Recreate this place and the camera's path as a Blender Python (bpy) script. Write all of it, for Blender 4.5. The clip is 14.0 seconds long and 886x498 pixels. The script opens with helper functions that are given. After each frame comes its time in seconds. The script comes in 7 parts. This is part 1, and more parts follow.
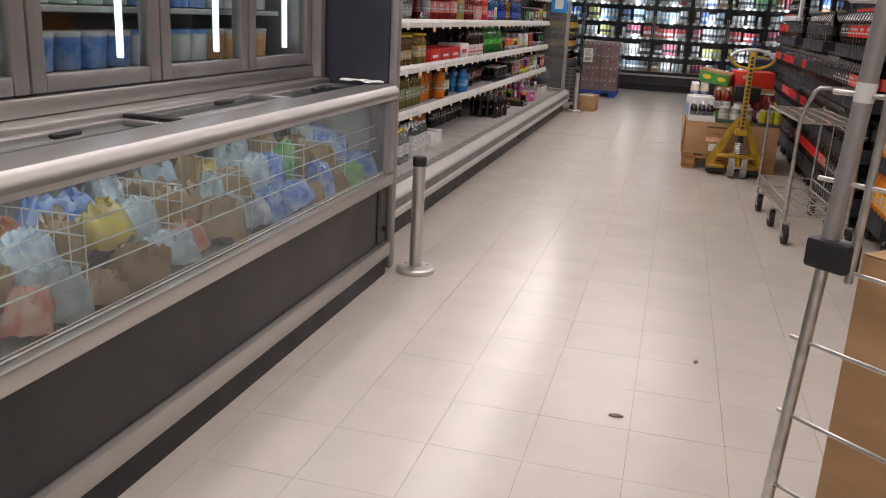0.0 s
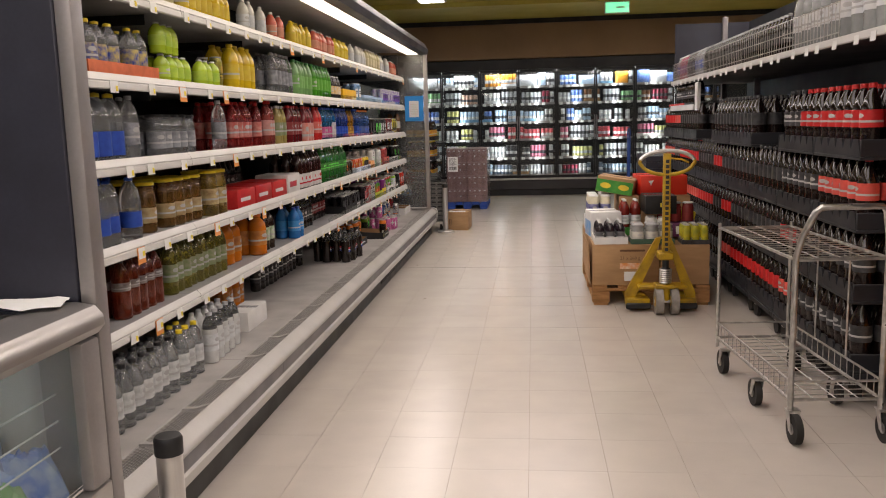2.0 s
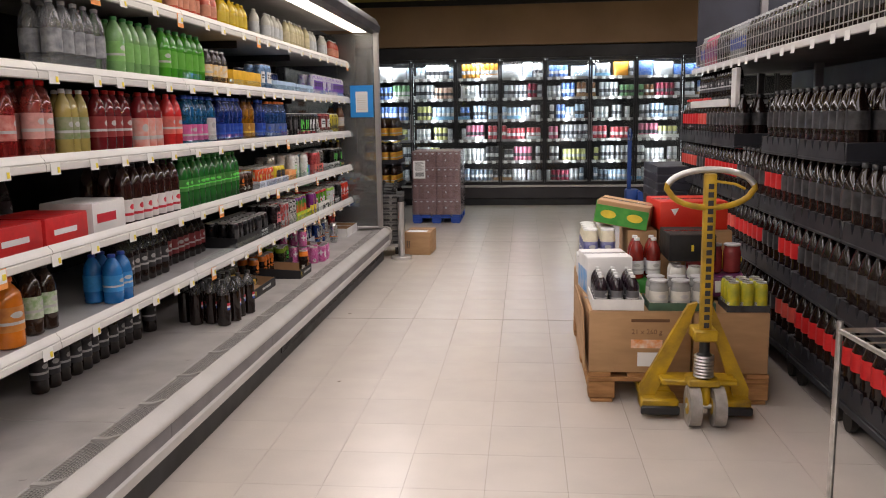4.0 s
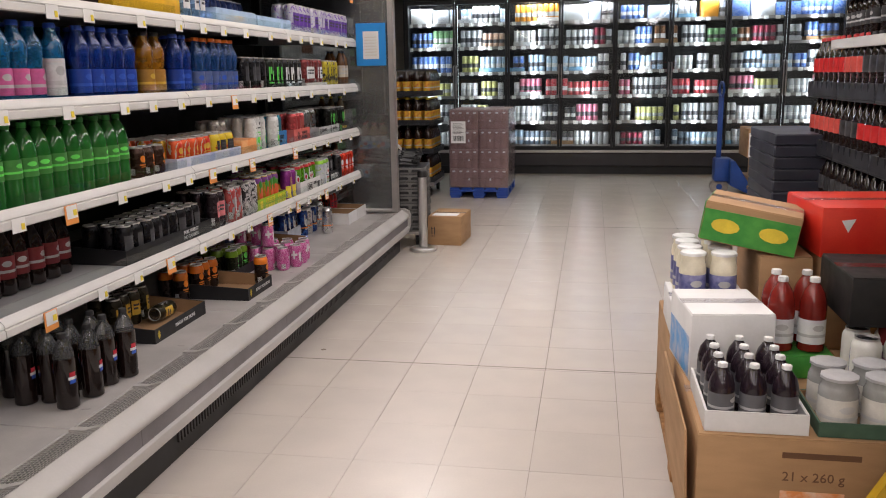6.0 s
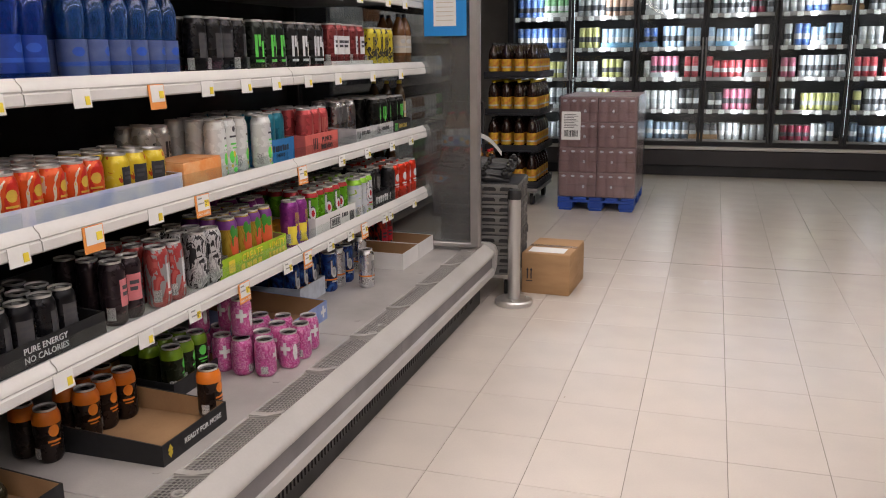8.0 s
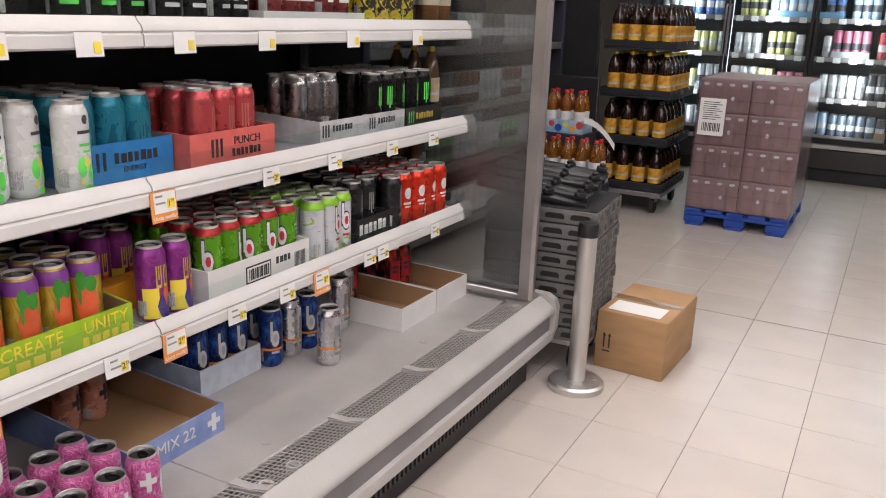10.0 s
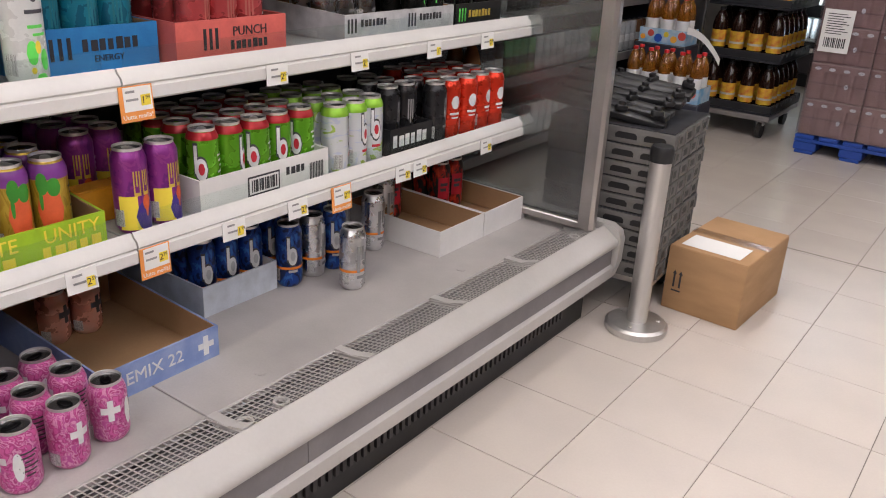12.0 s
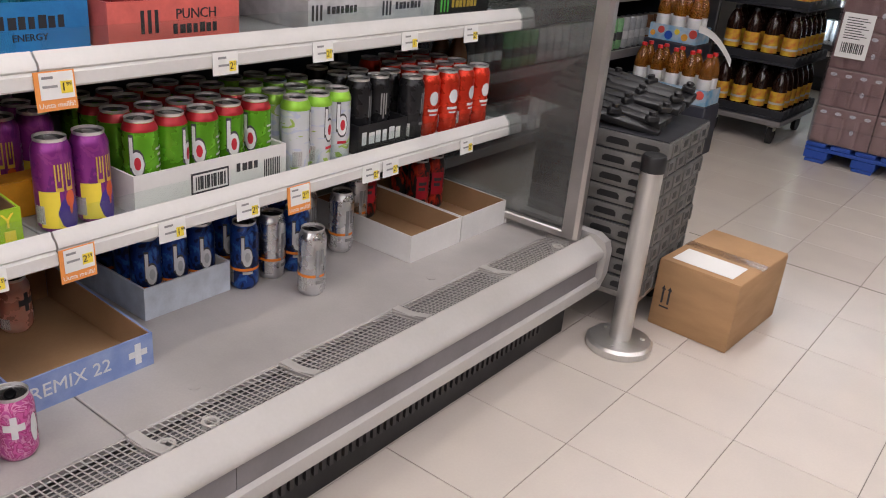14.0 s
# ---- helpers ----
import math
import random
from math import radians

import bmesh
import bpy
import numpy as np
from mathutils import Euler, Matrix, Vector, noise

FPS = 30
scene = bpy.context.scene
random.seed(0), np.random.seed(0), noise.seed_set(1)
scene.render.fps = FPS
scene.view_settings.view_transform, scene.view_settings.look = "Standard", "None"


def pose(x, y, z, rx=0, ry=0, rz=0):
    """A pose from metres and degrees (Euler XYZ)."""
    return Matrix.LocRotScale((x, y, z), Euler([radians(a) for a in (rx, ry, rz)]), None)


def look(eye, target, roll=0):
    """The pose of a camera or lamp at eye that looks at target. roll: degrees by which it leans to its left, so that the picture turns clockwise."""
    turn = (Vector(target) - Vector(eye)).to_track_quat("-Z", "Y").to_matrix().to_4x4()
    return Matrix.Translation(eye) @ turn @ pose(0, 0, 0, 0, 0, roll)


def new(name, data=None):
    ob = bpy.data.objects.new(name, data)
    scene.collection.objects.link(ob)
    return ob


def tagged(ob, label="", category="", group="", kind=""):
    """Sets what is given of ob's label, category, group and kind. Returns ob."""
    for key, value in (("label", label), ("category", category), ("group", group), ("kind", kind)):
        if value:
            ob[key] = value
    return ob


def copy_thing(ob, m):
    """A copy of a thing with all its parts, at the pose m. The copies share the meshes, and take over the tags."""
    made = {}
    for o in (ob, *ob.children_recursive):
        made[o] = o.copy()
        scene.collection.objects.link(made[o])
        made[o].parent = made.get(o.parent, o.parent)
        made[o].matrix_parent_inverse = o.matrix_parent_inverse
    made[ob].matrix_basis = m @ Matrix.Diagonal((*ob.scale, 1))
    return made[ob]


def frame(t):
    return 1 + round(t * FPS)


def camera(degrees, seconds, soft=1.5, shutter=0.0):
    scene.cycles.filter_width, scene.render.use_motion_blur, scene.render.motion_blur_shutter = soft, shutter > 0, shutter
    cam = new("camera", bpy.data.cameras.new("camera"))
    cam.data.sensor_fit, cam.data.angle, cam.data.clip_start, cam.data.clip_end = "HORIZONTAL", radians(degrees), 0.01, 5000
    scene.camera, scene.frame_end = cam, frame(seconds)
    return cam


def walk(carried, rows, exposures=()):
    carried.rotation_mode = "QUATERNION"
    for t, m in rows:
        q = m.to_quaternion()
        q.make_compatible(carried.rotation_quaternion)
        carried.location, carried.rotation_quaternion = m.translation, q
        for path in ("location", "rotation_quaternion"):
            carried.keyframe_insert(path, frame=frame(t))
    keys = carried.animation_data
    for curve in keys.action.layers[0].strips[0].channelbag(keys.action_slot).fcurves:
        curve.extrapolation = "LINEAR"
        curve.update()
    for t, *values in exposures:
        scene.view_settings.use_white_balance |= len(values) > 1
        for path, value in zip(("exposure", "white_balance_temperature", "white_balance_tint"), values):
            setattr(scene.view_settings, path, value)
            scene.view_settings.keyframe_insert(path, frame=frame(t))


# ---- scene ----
cam = camera(56.0, 14.0, 1.05)
PATH = [
    (0, (1.415, -1.74, 1.262), (0.925, 0.12, 0.712), 3.0),
    (0.2, (1.416, -1.578, 1.295), (0.975, 0.297, 0.757), 1.9),
    (0.3, (1.413, -1.483, 1.299), (0.971, 0.405, 0.807), 1.7),
    (0.4, (1.4, -1.382, 1.295), (0.952, 0.518, 0.863), 1.5),
    (0.5, (1.382, -1.284, 1.298), (0.92, 0.622, 0.904), 1.3),
    (1, (1.259, -0.76, 1.29), (0.831, 1.158, 0.92), 2.4),
    (1.5, (1.192, -0.266, 1.305), (0.935, 1.686, 0.955), -2.4),
    (2, (1.14, 0.27, 1.3), (0.923, 2.235, 0.998), -1.5),
    (4.5, (1.308, 2.799, 1.298), (1.118, 4.765, 0.98), -0.7),
    (5, (1.35, 3.238, 1.288), (1.128, 5.193, 0.934), 0.5),
    (5.5, (1.256, 3.736, 1.283), (0.821, 5.655, 0.924), 1.2),
    (6, (1.287, 4.2, 1.248), (0.942, 6.127, 0.838), -0.9),
    (6.5, (1.193, 4.692, 1.255), (0.696, 6.582, 0.831), 3.6),
    (7, (1.174, 5.119, 1.257), (0.689, 7.008, 0.815), -0.8),
    (7.5, (1.097, 5.622, 1.248), (0.507, 7.478, 0.792), 1.5),
    (8, (1.006, 6.048, 1.237), (0.409, 7.901, 0.779), -0.7),
    (10.5, (0.926, 7.667, 1.222), (-0.08, 9.288, 0.623), 3.3),
    (11, (0.952, 7.784, 1.194), (-0.134, 9.33, 0.538), 4.0),
    (11.5, (0.959, 7.819, 1.175), (-0.124, 9.33, 0.438), 3.9),
    (12, (0.945, 7.773, 1.174), (-0.128, 9.281, 0.415), 3.0),
    (12.5, (0.906, 7.703, 1.189), (-0.158, 9.202, 0.401), 2.5),
    (13, (0.884, 7.696, 1.2), (-0.171, 9.2, 0.41), 1.2),
    (13.5, (0.884, 7.771, 1.18), (-0.149, 9.293, 0.394), 0.9),
    (14, (0.934, 7.96, 1.177), (-0.149, 9.442, 0.383), 5.4),
]
EXPOSURES = [(0, -0.32, 6400, 10), (1, -0.3, 6500, 10), (1.5, -0.3, 6900, 10), (2, -0.25, 6900, 10), (4.5, -0.1, 6450, 10), (6, -0.1, 6450, 10), (8, 0.0, 6500, 10), (10.5, 0.38, 6250, 10), (11.5, 0.34, 6250, 10), (14, 0.25, 6200, 10)]
walk(cam, [(t, look(eye, target, roll)) for t, eye, target, roll in PATH], exposures=EXPOSURES)

# ---- world and large lights ----
world = bpy.data.worlds.new("world")
scene.world = world
world.use_nodes = True
world.node_tree.nodes["Background"].inputs[0].default_value = (0.9, 0.95, 1.0, 1)
world.node_tree.nodes["Background"].inputs[1].default_value = 0.02


def area(name, x, y, z, sx, sy, watts, colour, rx=0, ry=0, rz=0):
    data = bpy.data.lights.new(name, "AREA")
    data.shape, data.size, data.size_y, data.energy, data.color = "RECTANGLE", sx, sy, watts, colour
    ob = new(name, data)
    ob.matrix_world = pose(x, y, z, rx, ry, rz)
    return ob


WARM, COOL, NEUT = (1.0, 0.9, 0.82), (0.92, 0.94, 1.0), (1.0, 0.885, 0.905)
CEIL = 2.96
LAMPS = [(-0.2, -4.4), (-0.2, 0.6), (-0.2, 5.2), (-0.2, 9.7), (3.3, -4.4), (3.3, 0.6), (3.3, 5.6), (3.3, 10.2)]
for lx, ly in LAMPS:
    area("ceiling_lamp_light", lx, ly, CEIL - 0.09, 0.12 if lx < 0 else 0.3, 4.3, (20 if ly < 3 else 22) if lx < 0 else 34, NEUT)
# wide fill lamps added over the aisle to brighten the floor and shelf fronts
PANELS = [(1.15, -3.2), (1.15, 2.4), (1.15, 8.0)]
for lx, ly in PANELS:
    area("ceiling_panel_light", lx, ly, CEIL - 0.09, 1.3, 4.6, 41, NEUT)
area("canopy_light", -0.2, 6.1, 2.03, 0.05, 7.6, 4, WARM, 0, -18, 0)
for k in range(8):
    area("cooler_light", -0.73 + 0.652 * k, 14.84, 2.09, 0.5, 0.05, 5.4, COOL, 10, 0, 0)
    area("cooler_mullion_light", -1.06 + 0.652 * (k + 0.5), 14.765, 1.2, 0.05, 1.6, 5.4, COOL, 90, 0, 0)
# fill lamp added inside the chest to brighten the goods
area("chest_light", 0.04, -1.4, 0.825, 0.03, 6.4, 4.5, COOL, 0, 20, 0)
area("cabinet_light", -0.32, -1.4, 1.96, 0.05, 6.4, 8, COOL, 0, 14, 0)

# ---- materials ----
MATS = {}


def mat(name, colour, rough=0.5, metal=0.0, vary=0.12, scale=6.0, fine=120.0, bump=0.05, second=None, spec=0.5, trans=0.0, coat=0.0, emit=0.0, islands=False, ior=1.45, rnd=0.0, stretch=None, even=False):
    """Principled surface with variation at two scales, fine relief, and per-object or per-island shifts."""
    if name in MATS:
        return MATS[name]
    m = bpy.data.materials.new(name)
    m.use_nodes = True
    nt = m.node_tree
    n, l = nt.nodes, nt.links
    p = n["Principled BSDF"]
    p.inputs["Roughness"].default_value, p.inputs["Metallic"].default_value = rough, metal
    p.inputs["Specular IOR Level"].default_value, p.inputs["IOR"].default_value = spec, ior
    p.inputs["Transmission Weight"].default_value, p.inputs["Coat Weight"].default_value = trans, coat
    co = n.new("ShaderNodeTexCoord")
    src = co.outputs["Object"]
    if stretch:
        mp = n.new("ShaderNodeMapping")
        mp.inputs["Scale"].default_value = stretch
        l.new(src, mp.inputs[0])
        src = mp.outputs[0]
    big, small = n.new("ShaderNodeTexNoise"), n.new("ShaderNodeTexNoise")
    big.inputs["Scale"].default_value, big.inputs["Detail"].default_value = scale, 4
    small.inputs["Scale"].default_value, small.inputs["Detail"].default_value = fine, 3
    for t in (big, small):
        l.new(src, t.inputs["Vector"])
    mix = n.new("ShaderNodeMix")
    mix.data_type = "RGBA"
    other = second or tuple(c * (1 - 2.2 * vary) for c in colour)
    mix.inputs[6].default_value, mix.inputs[7].default_value = (*colour, 1), (*other, 1)
    ramp = n.new("ShaderNodeMapRange")
    ramp.inputs["From Min"].default_value, ramp.inputs["From Max"].default_value = 0.35, 0.72
    l.new(big.outputs["Fac"], ramp.inputs["Value"])
    l.new(ramp.outputs[0], mix.inputs[0])
    out = mix.outputs[2]
    hsv = n.new("ShaderNodeHueSaturation")
    grain = n.new("ShaderNodeMapRange")
    grain.inputs["To Min"].default_value, grain.inputs["To Max"].default_value = 1 - vary * 0.7, 1 + vary * 0.7
    l.new(small.outputs["Fac"], grain.inputs["Value"])
    val = grain.outputs[0]
    if rnd or islands:
        mr = n.new("ShaderNodeMapRange")
        mr.inputs["To Min"].default_value, mr.inputs["To Max"].default_value = 1 - rnd, 1 + rnd
        r = n.new("ShaderNodeNewGeometry").outputs["Random Per Island"] if islands else n.new("ShaderNodeObjectInfo").outputs["Random"]
        l.new(r, mr.inputs["Value"])
        mul = n.new("ShaderNodeMath")
        mul.operation = "MULTIPLY"
        l.new(val, mul.inputs[0])
        l.new(mr.outputs[0], mul.inputs[1])
        val = mul.outputs[0]
    l.new(out, hsv.inputs["Color"])
    l.new(val, hsv.inputs["Value"])
    l.new(hsv.outputs[0], p.inputs["Base Color"])
    rr = n.new("ShaderNodeMapRange")
    rr.inputs["To Min"].default_value, rr.inputs["To Max"].default_value = max(0.02, rough * 0.75), min(1, rough * 1.3)
    l.new(big.outputs["Fac"], rr.inputs["Value"])
    if not even:
        l.new(rr.outputs[0], p.inputs["Roughness"])
    if bump:
        b = n.new("ShaderNodeBump")
        b.inputs["Strength"].default_value, b.inputs["Distance"].default_value = bump, 0.002
        l.new(small.outputs["Fac"], b.inputs["Height"])
        l.new(b.outputs[0], p.inputs["Normal"])
    if emit:
        p.inputs["Emission Color"].default_value, p.inputs["Emission Strength"].default_value = (*colour, 1), emit
    MATS[name] = m
    return m


def marbled(name, colours, scale=60.0, rough=0.32, metal=0.25, stretch=(1, 1, 1), limits=(0.42, 0.5, 0.58)):
    """Printed metal with several flat inks in torn, swirling patches."""
    if name in MATS:
        return MATS[name]
    m = bpy.data.materials.new(name)
    m.use_nodes = True
    n, l = m.node_tree.nodes, m.node_tree.links
    p = n["Principled BSDF"]
    p.inputs["Roughness"].default_value, p.inputs["Metallic"].default_value = rough, metal
    co, mp, tx, cr = n.new("ShaderNodeTexCoord"), n.new("ShaderNodeMapping"), n.new("ShaderNodeTexNoise"), n.new("ShaderNodeValToRGB")
    mp.inputs["Scale"].default_value = stretch
    tx.inputs["Scale"].default_value, tx.inputs["Detail"].default_value, tx.inputs["Distortion"].default_value = scale, 3, 1.6
    cr.color_ramp.interpolation = "CONSTANT"
    cr.color_ramp.elements[0].color = (*colours[0], 1)
    cr.color_ramp.elements[1].position = limits[0]
    cr.color_ramp.elements[1].color = (*colours[1], 1)
    for at, c in zip(limits[1:], colours[2:]):
        cr.color_ramp.elements.new(at).color = (*c, 1)
    l.new(co.outputs["Object"], mp.inputs[0])
    l.new(mp.outputs[0], tx.inputs["Vector"])
    l.new(tx.outputs["Fac"], cr.inputs[0])
    l.new(cr.outputs[0], p.inputs["Base Color"])
    MATS[name] = m
    return m


def glow(name, colour, strength):
    m = bpy.data.materials.new(name)
    m.use_nodes = True
    p = m.node_tree.nodes["Principled BSDF"]
    p.inputs["Base Color"].default_value = (0.8, 0.8, 0.8, 1)
    p.inputs["Emission Color"].default_value, p.inputs["Emission Strength"].default_value = (*colour, 1), strength
    return m


def glass(name, tint=(1, 1, 1), rough=0.01, base=0.03):
    """A thin clear pane: passes light, with a gloss that grows at grazing angles."""
    m = bpy.data.materials.new(name)
    m.use_nodes = True
    nt = m.node_tree
    n, l = nt.nodes, nt.links
    n.remove(n["Principled BSDF"])
    tr, gl, mx, lw = n.new("ShaderNodeBsdfTransparent"), n.new("ShaderNodeBsdfGlossy"), n.new("ShaderNodeMixShader"), n.new("ShaderNodeLayerWeight")
    pw, ma = n.new("ShaderNodeMath"), n.new("ShaderNodeMath")
    pw.operation, ma.operation = "POWER", "MULTIPLY_ADD"
    pw.inputs[1].default_value, ma.inputs[1].default_value, ma.inputs[2].default_value = 5.0, 0.7, base
    lw.inputs[0].default_value = 0.5
    tr.inputs[0].default_value, gl.inputs["Roughness"].default_value = (*tint, 1), rough
    l.new(lw.outputs["Facing"], pw.inputs[0])
    l.new(pw.outputs[0], ma.inputs[0])
    l.new(ma.outputs[0], mx.inputs[0])
    l.new(tr.outputs[0], mx.inputs[1])
    l.new(gl.outputs[0], mx.inputs[2])
    l.new(mx.outputs[0], n["Material Output"].inputs[0])
    return m


FLOOR = mat("floor_vinyl", (0.5, 0.455, 0.415), 0.24, vary=0.05, scale=5, fine=150, bump=0.0, second=(0.535, 0.487, 0.44), rnd=0.02, spec=0.5, even=True)
FLOORS = mat("floor_vinyl_far", (0.5, 0.455, 0.415), 0.24, vary=0.05, scale=5, fine=150, bump=0.0, second=(0.535, 0.487, 0.44), rnd=0.02, even=True, islands=True, spec=0.5)
JOINT = mat("floor_joint", (0.19, 0.165, 0.145), 0.7)
WALL = mat("wall_paint", (0.5, 0.48, 0.45), 0.75, vary=0.08)
BROWN = mat("header_paint", (0.30, 0.19, 0.105), 0.6, vary=0.08, scale=2)
OLIVE = mat("olive_paint", (0.52, 0.45, 0.09), 0.5, vary=0.08, scale=1.5)
NAVY = mat("navy_panel", (0.035, 0.037, 0.055), 0.45, vary=0.2, scale=3)
CHAR = mat("charcoal_panel", (0.034, 0.031, 0.034), 0.42, vary=0.15, scale=3)
BLACKP = mat("black_plastic", (0.018, 0.018, 0.02), 0.45, vary=0.2)
ALU = mat("brushed_aluminium", (0.5, 0.48, 0.465), 0.34, 0.85, vary=0.08, scale=9, fine=260, stretch=(1, 0.08, 1))
ALUD = mat("grey_frame", (0.33, 0.31, 0.31), 0.4, 0.55, vary=0.1, scale=6)
STEEL = mat("stainless_steel", (0.68, 0.67, 0.66), 0.4, 0.95, vary=0.08, scale=14, fine=300, stretch=(1, 1, 0.06))
CHROME = mat("zinc_wire", (0.6, 0.58, 0.56), 0.3, 0.9, vary=0.18, scale=30)
SHELF = mat("shelf_enamel", (0.4, 0.4, 0.4), 0.4, vary=0.08, scale=4)
LIP = mat("shelf_edge_white", (0.66, 0.65, 0.635), 0.35, vary=0.05, scale=5)
DECK = mat("deck_enamel", (0.42, 0.40, 0.39), 0.42, vary=0.1, scale=5, fine=200)
BUMP = mat("bumper_cream", (0.49, 0.475, 0.46), 0.35, vary=0.06, scale=5)
BUMPG = mat("bumper_grey", (0.19, 0.18, 0.19), 0.5, vary=0.1)
INNER = mat("case_back", (0.03, 0.03, 0.033), 0.6, vary=0.2)
CARD = mat("cardboard", (0.42, 0.25, 0.125), 0.8, vary=0.1, scale=5, fine=160, bump=0.12, rnd=0.06, stretch=(1, 1, 4))
CARDD = mat("cardboard_inside", (0.36, 0.215, 0.11), 0.85, vary=0.1, scale=5, fine=160, bump=0.12)
WCARD = mat("white_board", (0.74, 0.73, 0.72), 0.6, vary=0.06, scale=7)
PAPER = mat("paper", (0.78, 0.78, 0.77), 0.7, vary=0.03)
WOOD = mat("pallet_wood", (0.40, 0.20, 0.075), 0.75, vary=0.2, scale=7, fine=60, bump=0.25, rnd=0.12, stretch=(1, 6, 6))
WOODL = mat("pale_wood", (0.55, 0.36, 0.18), 0.75, vary=0.16, scale=7, fine=60, bump=0.25, rnd=0.1, stretch=(1, 6, 6))
YELLOW = mat("jack_yellow", (0.54, 0.335, 0.012), 0.42, vary=0.16, scale=11, fine=90, second=(0.24, 0.145, 0.02), bump=0.12)
BLUEP = mat("jack_blue", (0.02, 0.07, 0.3), 0.42, vary=0.15)
BLUEPAL = mat("blue_plastic", (0.02, 0.07, 0.36), 0.5, vary=0.12)
RUBBER = mat("rubber", (0.025, 0.023, 0.022), 0.75, vary=0.2)
TYRE = mat("grey_tyre", (0.34, 0.31, 0.28), 0.6, vary=0.15, scale=20)
CRATE = mat("grey_crate", (0.15, 0.145, 0.14), 0.55, vary=0.15, scale=9, rnd=0.1)
CRATEB = mat("dark_crate", (0.02, 0.021, 0.027), 0.5, vary=0.2, rnd=0.15)
PANE = glass("clear_glass", (0.94, 0.97, 0.96))
PANEF = glass("freezer_glass", (0.86, 0.93, 0.92), 0.03)
PANEC = glass("chest_glass", (0.88, 0.93, 0.93), 0.4, 0.1)
# grey-tinted pane with a raised, blurred gloss
PANEE = glass("dusty_glass", (0.58, 0.61, 0.61), 0.42, 0.17)
FILM = glass("stretch_film", (0.93, 0.93, 0.95), 0.2, 0.07)
TUBE = glow("tube_light", (1.0, 0.88, 0.72), 3.2)
LED = glow("led_strip", (0.82, 0.92, 1.0), 1.8)
LAMPG = glow("lamp_diffuser", (1.0, 0.94, 0.88), 6.0)
# glow of the added aisle panels
PANELG = glow("panel_diffuser", (1.0, 0.94, 0.88), 0.9)
EXITG = glow("exit_green", (0.05, 0.75, 0.35), 1.6)
BLUES = mat("sign_blue", (0.02, 0.27, 0.72), 0.5, vary=0.05)
ORANGET = mat("tag_orange", (0.85, 0.33, 0.08), 0.6, vary=0.08)
YELLOWT = mat("tag_yellow", (0.85, 0.68, 0.06), 0.6, vary=0.05)
INK = mat("ink", (0.03, 0.03, 0.035), 0.6, vary=0.05)

# ---- mesh helpers ----


def box(bm, x0, x1, y0, y1, z0, z1, bevel=0.0, seg=1):
    b = bmesh.ops.create_cube(bm, size=1.0, matrix=Matrix.LocRotScale(((x0 + x1) / 2, (y0 + y1) / 2, (z0 + z1) / 2), None, (abs(x1 - x0), abs(y1 - y0), abs(z1 - z0))))
    if bevel:
        edges = list({e for v in b["verts"] for e in v.link_edges})
        bmesh.ops.bevel(bm, geom=edges, offset=bevel, segments=seg, affect="EDGES", profile=0.5)
    return bm


def rod(bm, a, b, r, seg=8, r2=None):
    a, b = Vector(a), Vector(b)
    d = b - a
    m = Matrix.Translation((a + b) / 2) @ d.to_track_quat("Z", "Y").to_matrix().to_4x4()
    bmesh.ops.create_cone(bm, cap_ends=True, segments=seg, radius1=r, radius2=r if r2 is None else r2, depth=d.length, matrix=m)
    return bm


def pipe(bm, pts, r, seg=8, closed=False):
    """A bent round bar through points."""
    pts = [Vector(p) for p in pts]
    rings = []
    for i, p in enumerate(pts):
        a = pts[i - 1] if (i or closed) else p
        b = pts[(i + 1) % len(pts)] if (i < len(pts) - 1 or closed) else p
        q = (b - a).normalized().to_track_quat("Z", "Y")
        rings.append([bm.verts.new(p + q @ Vector((r * math.cos(k * 2 * math.pi / seg), r * math.sin(k * 2 * math.pi / seg), 0))) for k in range(seg)])
    n = len(rings)
    for i in range(n if closed else n - 1):
        a, b = rings[i], rings[(i + 1) % n]
        shift = min(range(seg), key=lambda s: sum((a[k].co - b[(k + s) % seg].co).length for k in range(seg)))
        for k in range(seg):
            bm.faces.new((a[k], a[(k + 1) % seg], b[(k + 1 + shift) % seg], b[(k + shift) % seg]))
    if not closed:
        bm.faces.new(rings[0][::-1])
        bm.faces.new(rings[-1])
    return bm


def lathe(bm, prof, seg=14, cx=0.0, cy=0.0, cap=True):
    rings = [[bm.verts.new((cx + r * math.cos(2 * math.pi * k / seg), cy + r * math.sin(2 * math.pi * k / seg), z)) for k in range(seg)] for r, z in prof]
    for a, b in zip(rings, rings[1:]):
        for k in range(seg):
            bm.faces.new((a[k], a[(k + 1) % seg], b[(k + 1) % seg], b[k]))
    if cap:
        bm.faces.new(rings[0][::-1])
        bm.faces.new(rings[-1])
    return bm


def extrude(bm, outline, axis, a, b):
    """A prism with the given outline: (x, z) along y, or (y, z) along x, or (x, y) along z."""
    def at(p, v):
        return {"y": (p[0], v, p[1]), "x": (v, p[0], p[1]), "z": (p[0], p[1], v)}[axis]
    lo, hi = [bm.verts.new(at(p, a)) for p in outline], [bm.verts.new(at(p, b)) for p in outline]
    n = len(outline)
    for i in range(n):
        bm.faces.new((lo[i], lo[(i + 1) % n], hi[(i + 1) % n], hi[i]))
    bm.faces.new(lo[::-1])
    bm.faces.new(hi)
    return bm


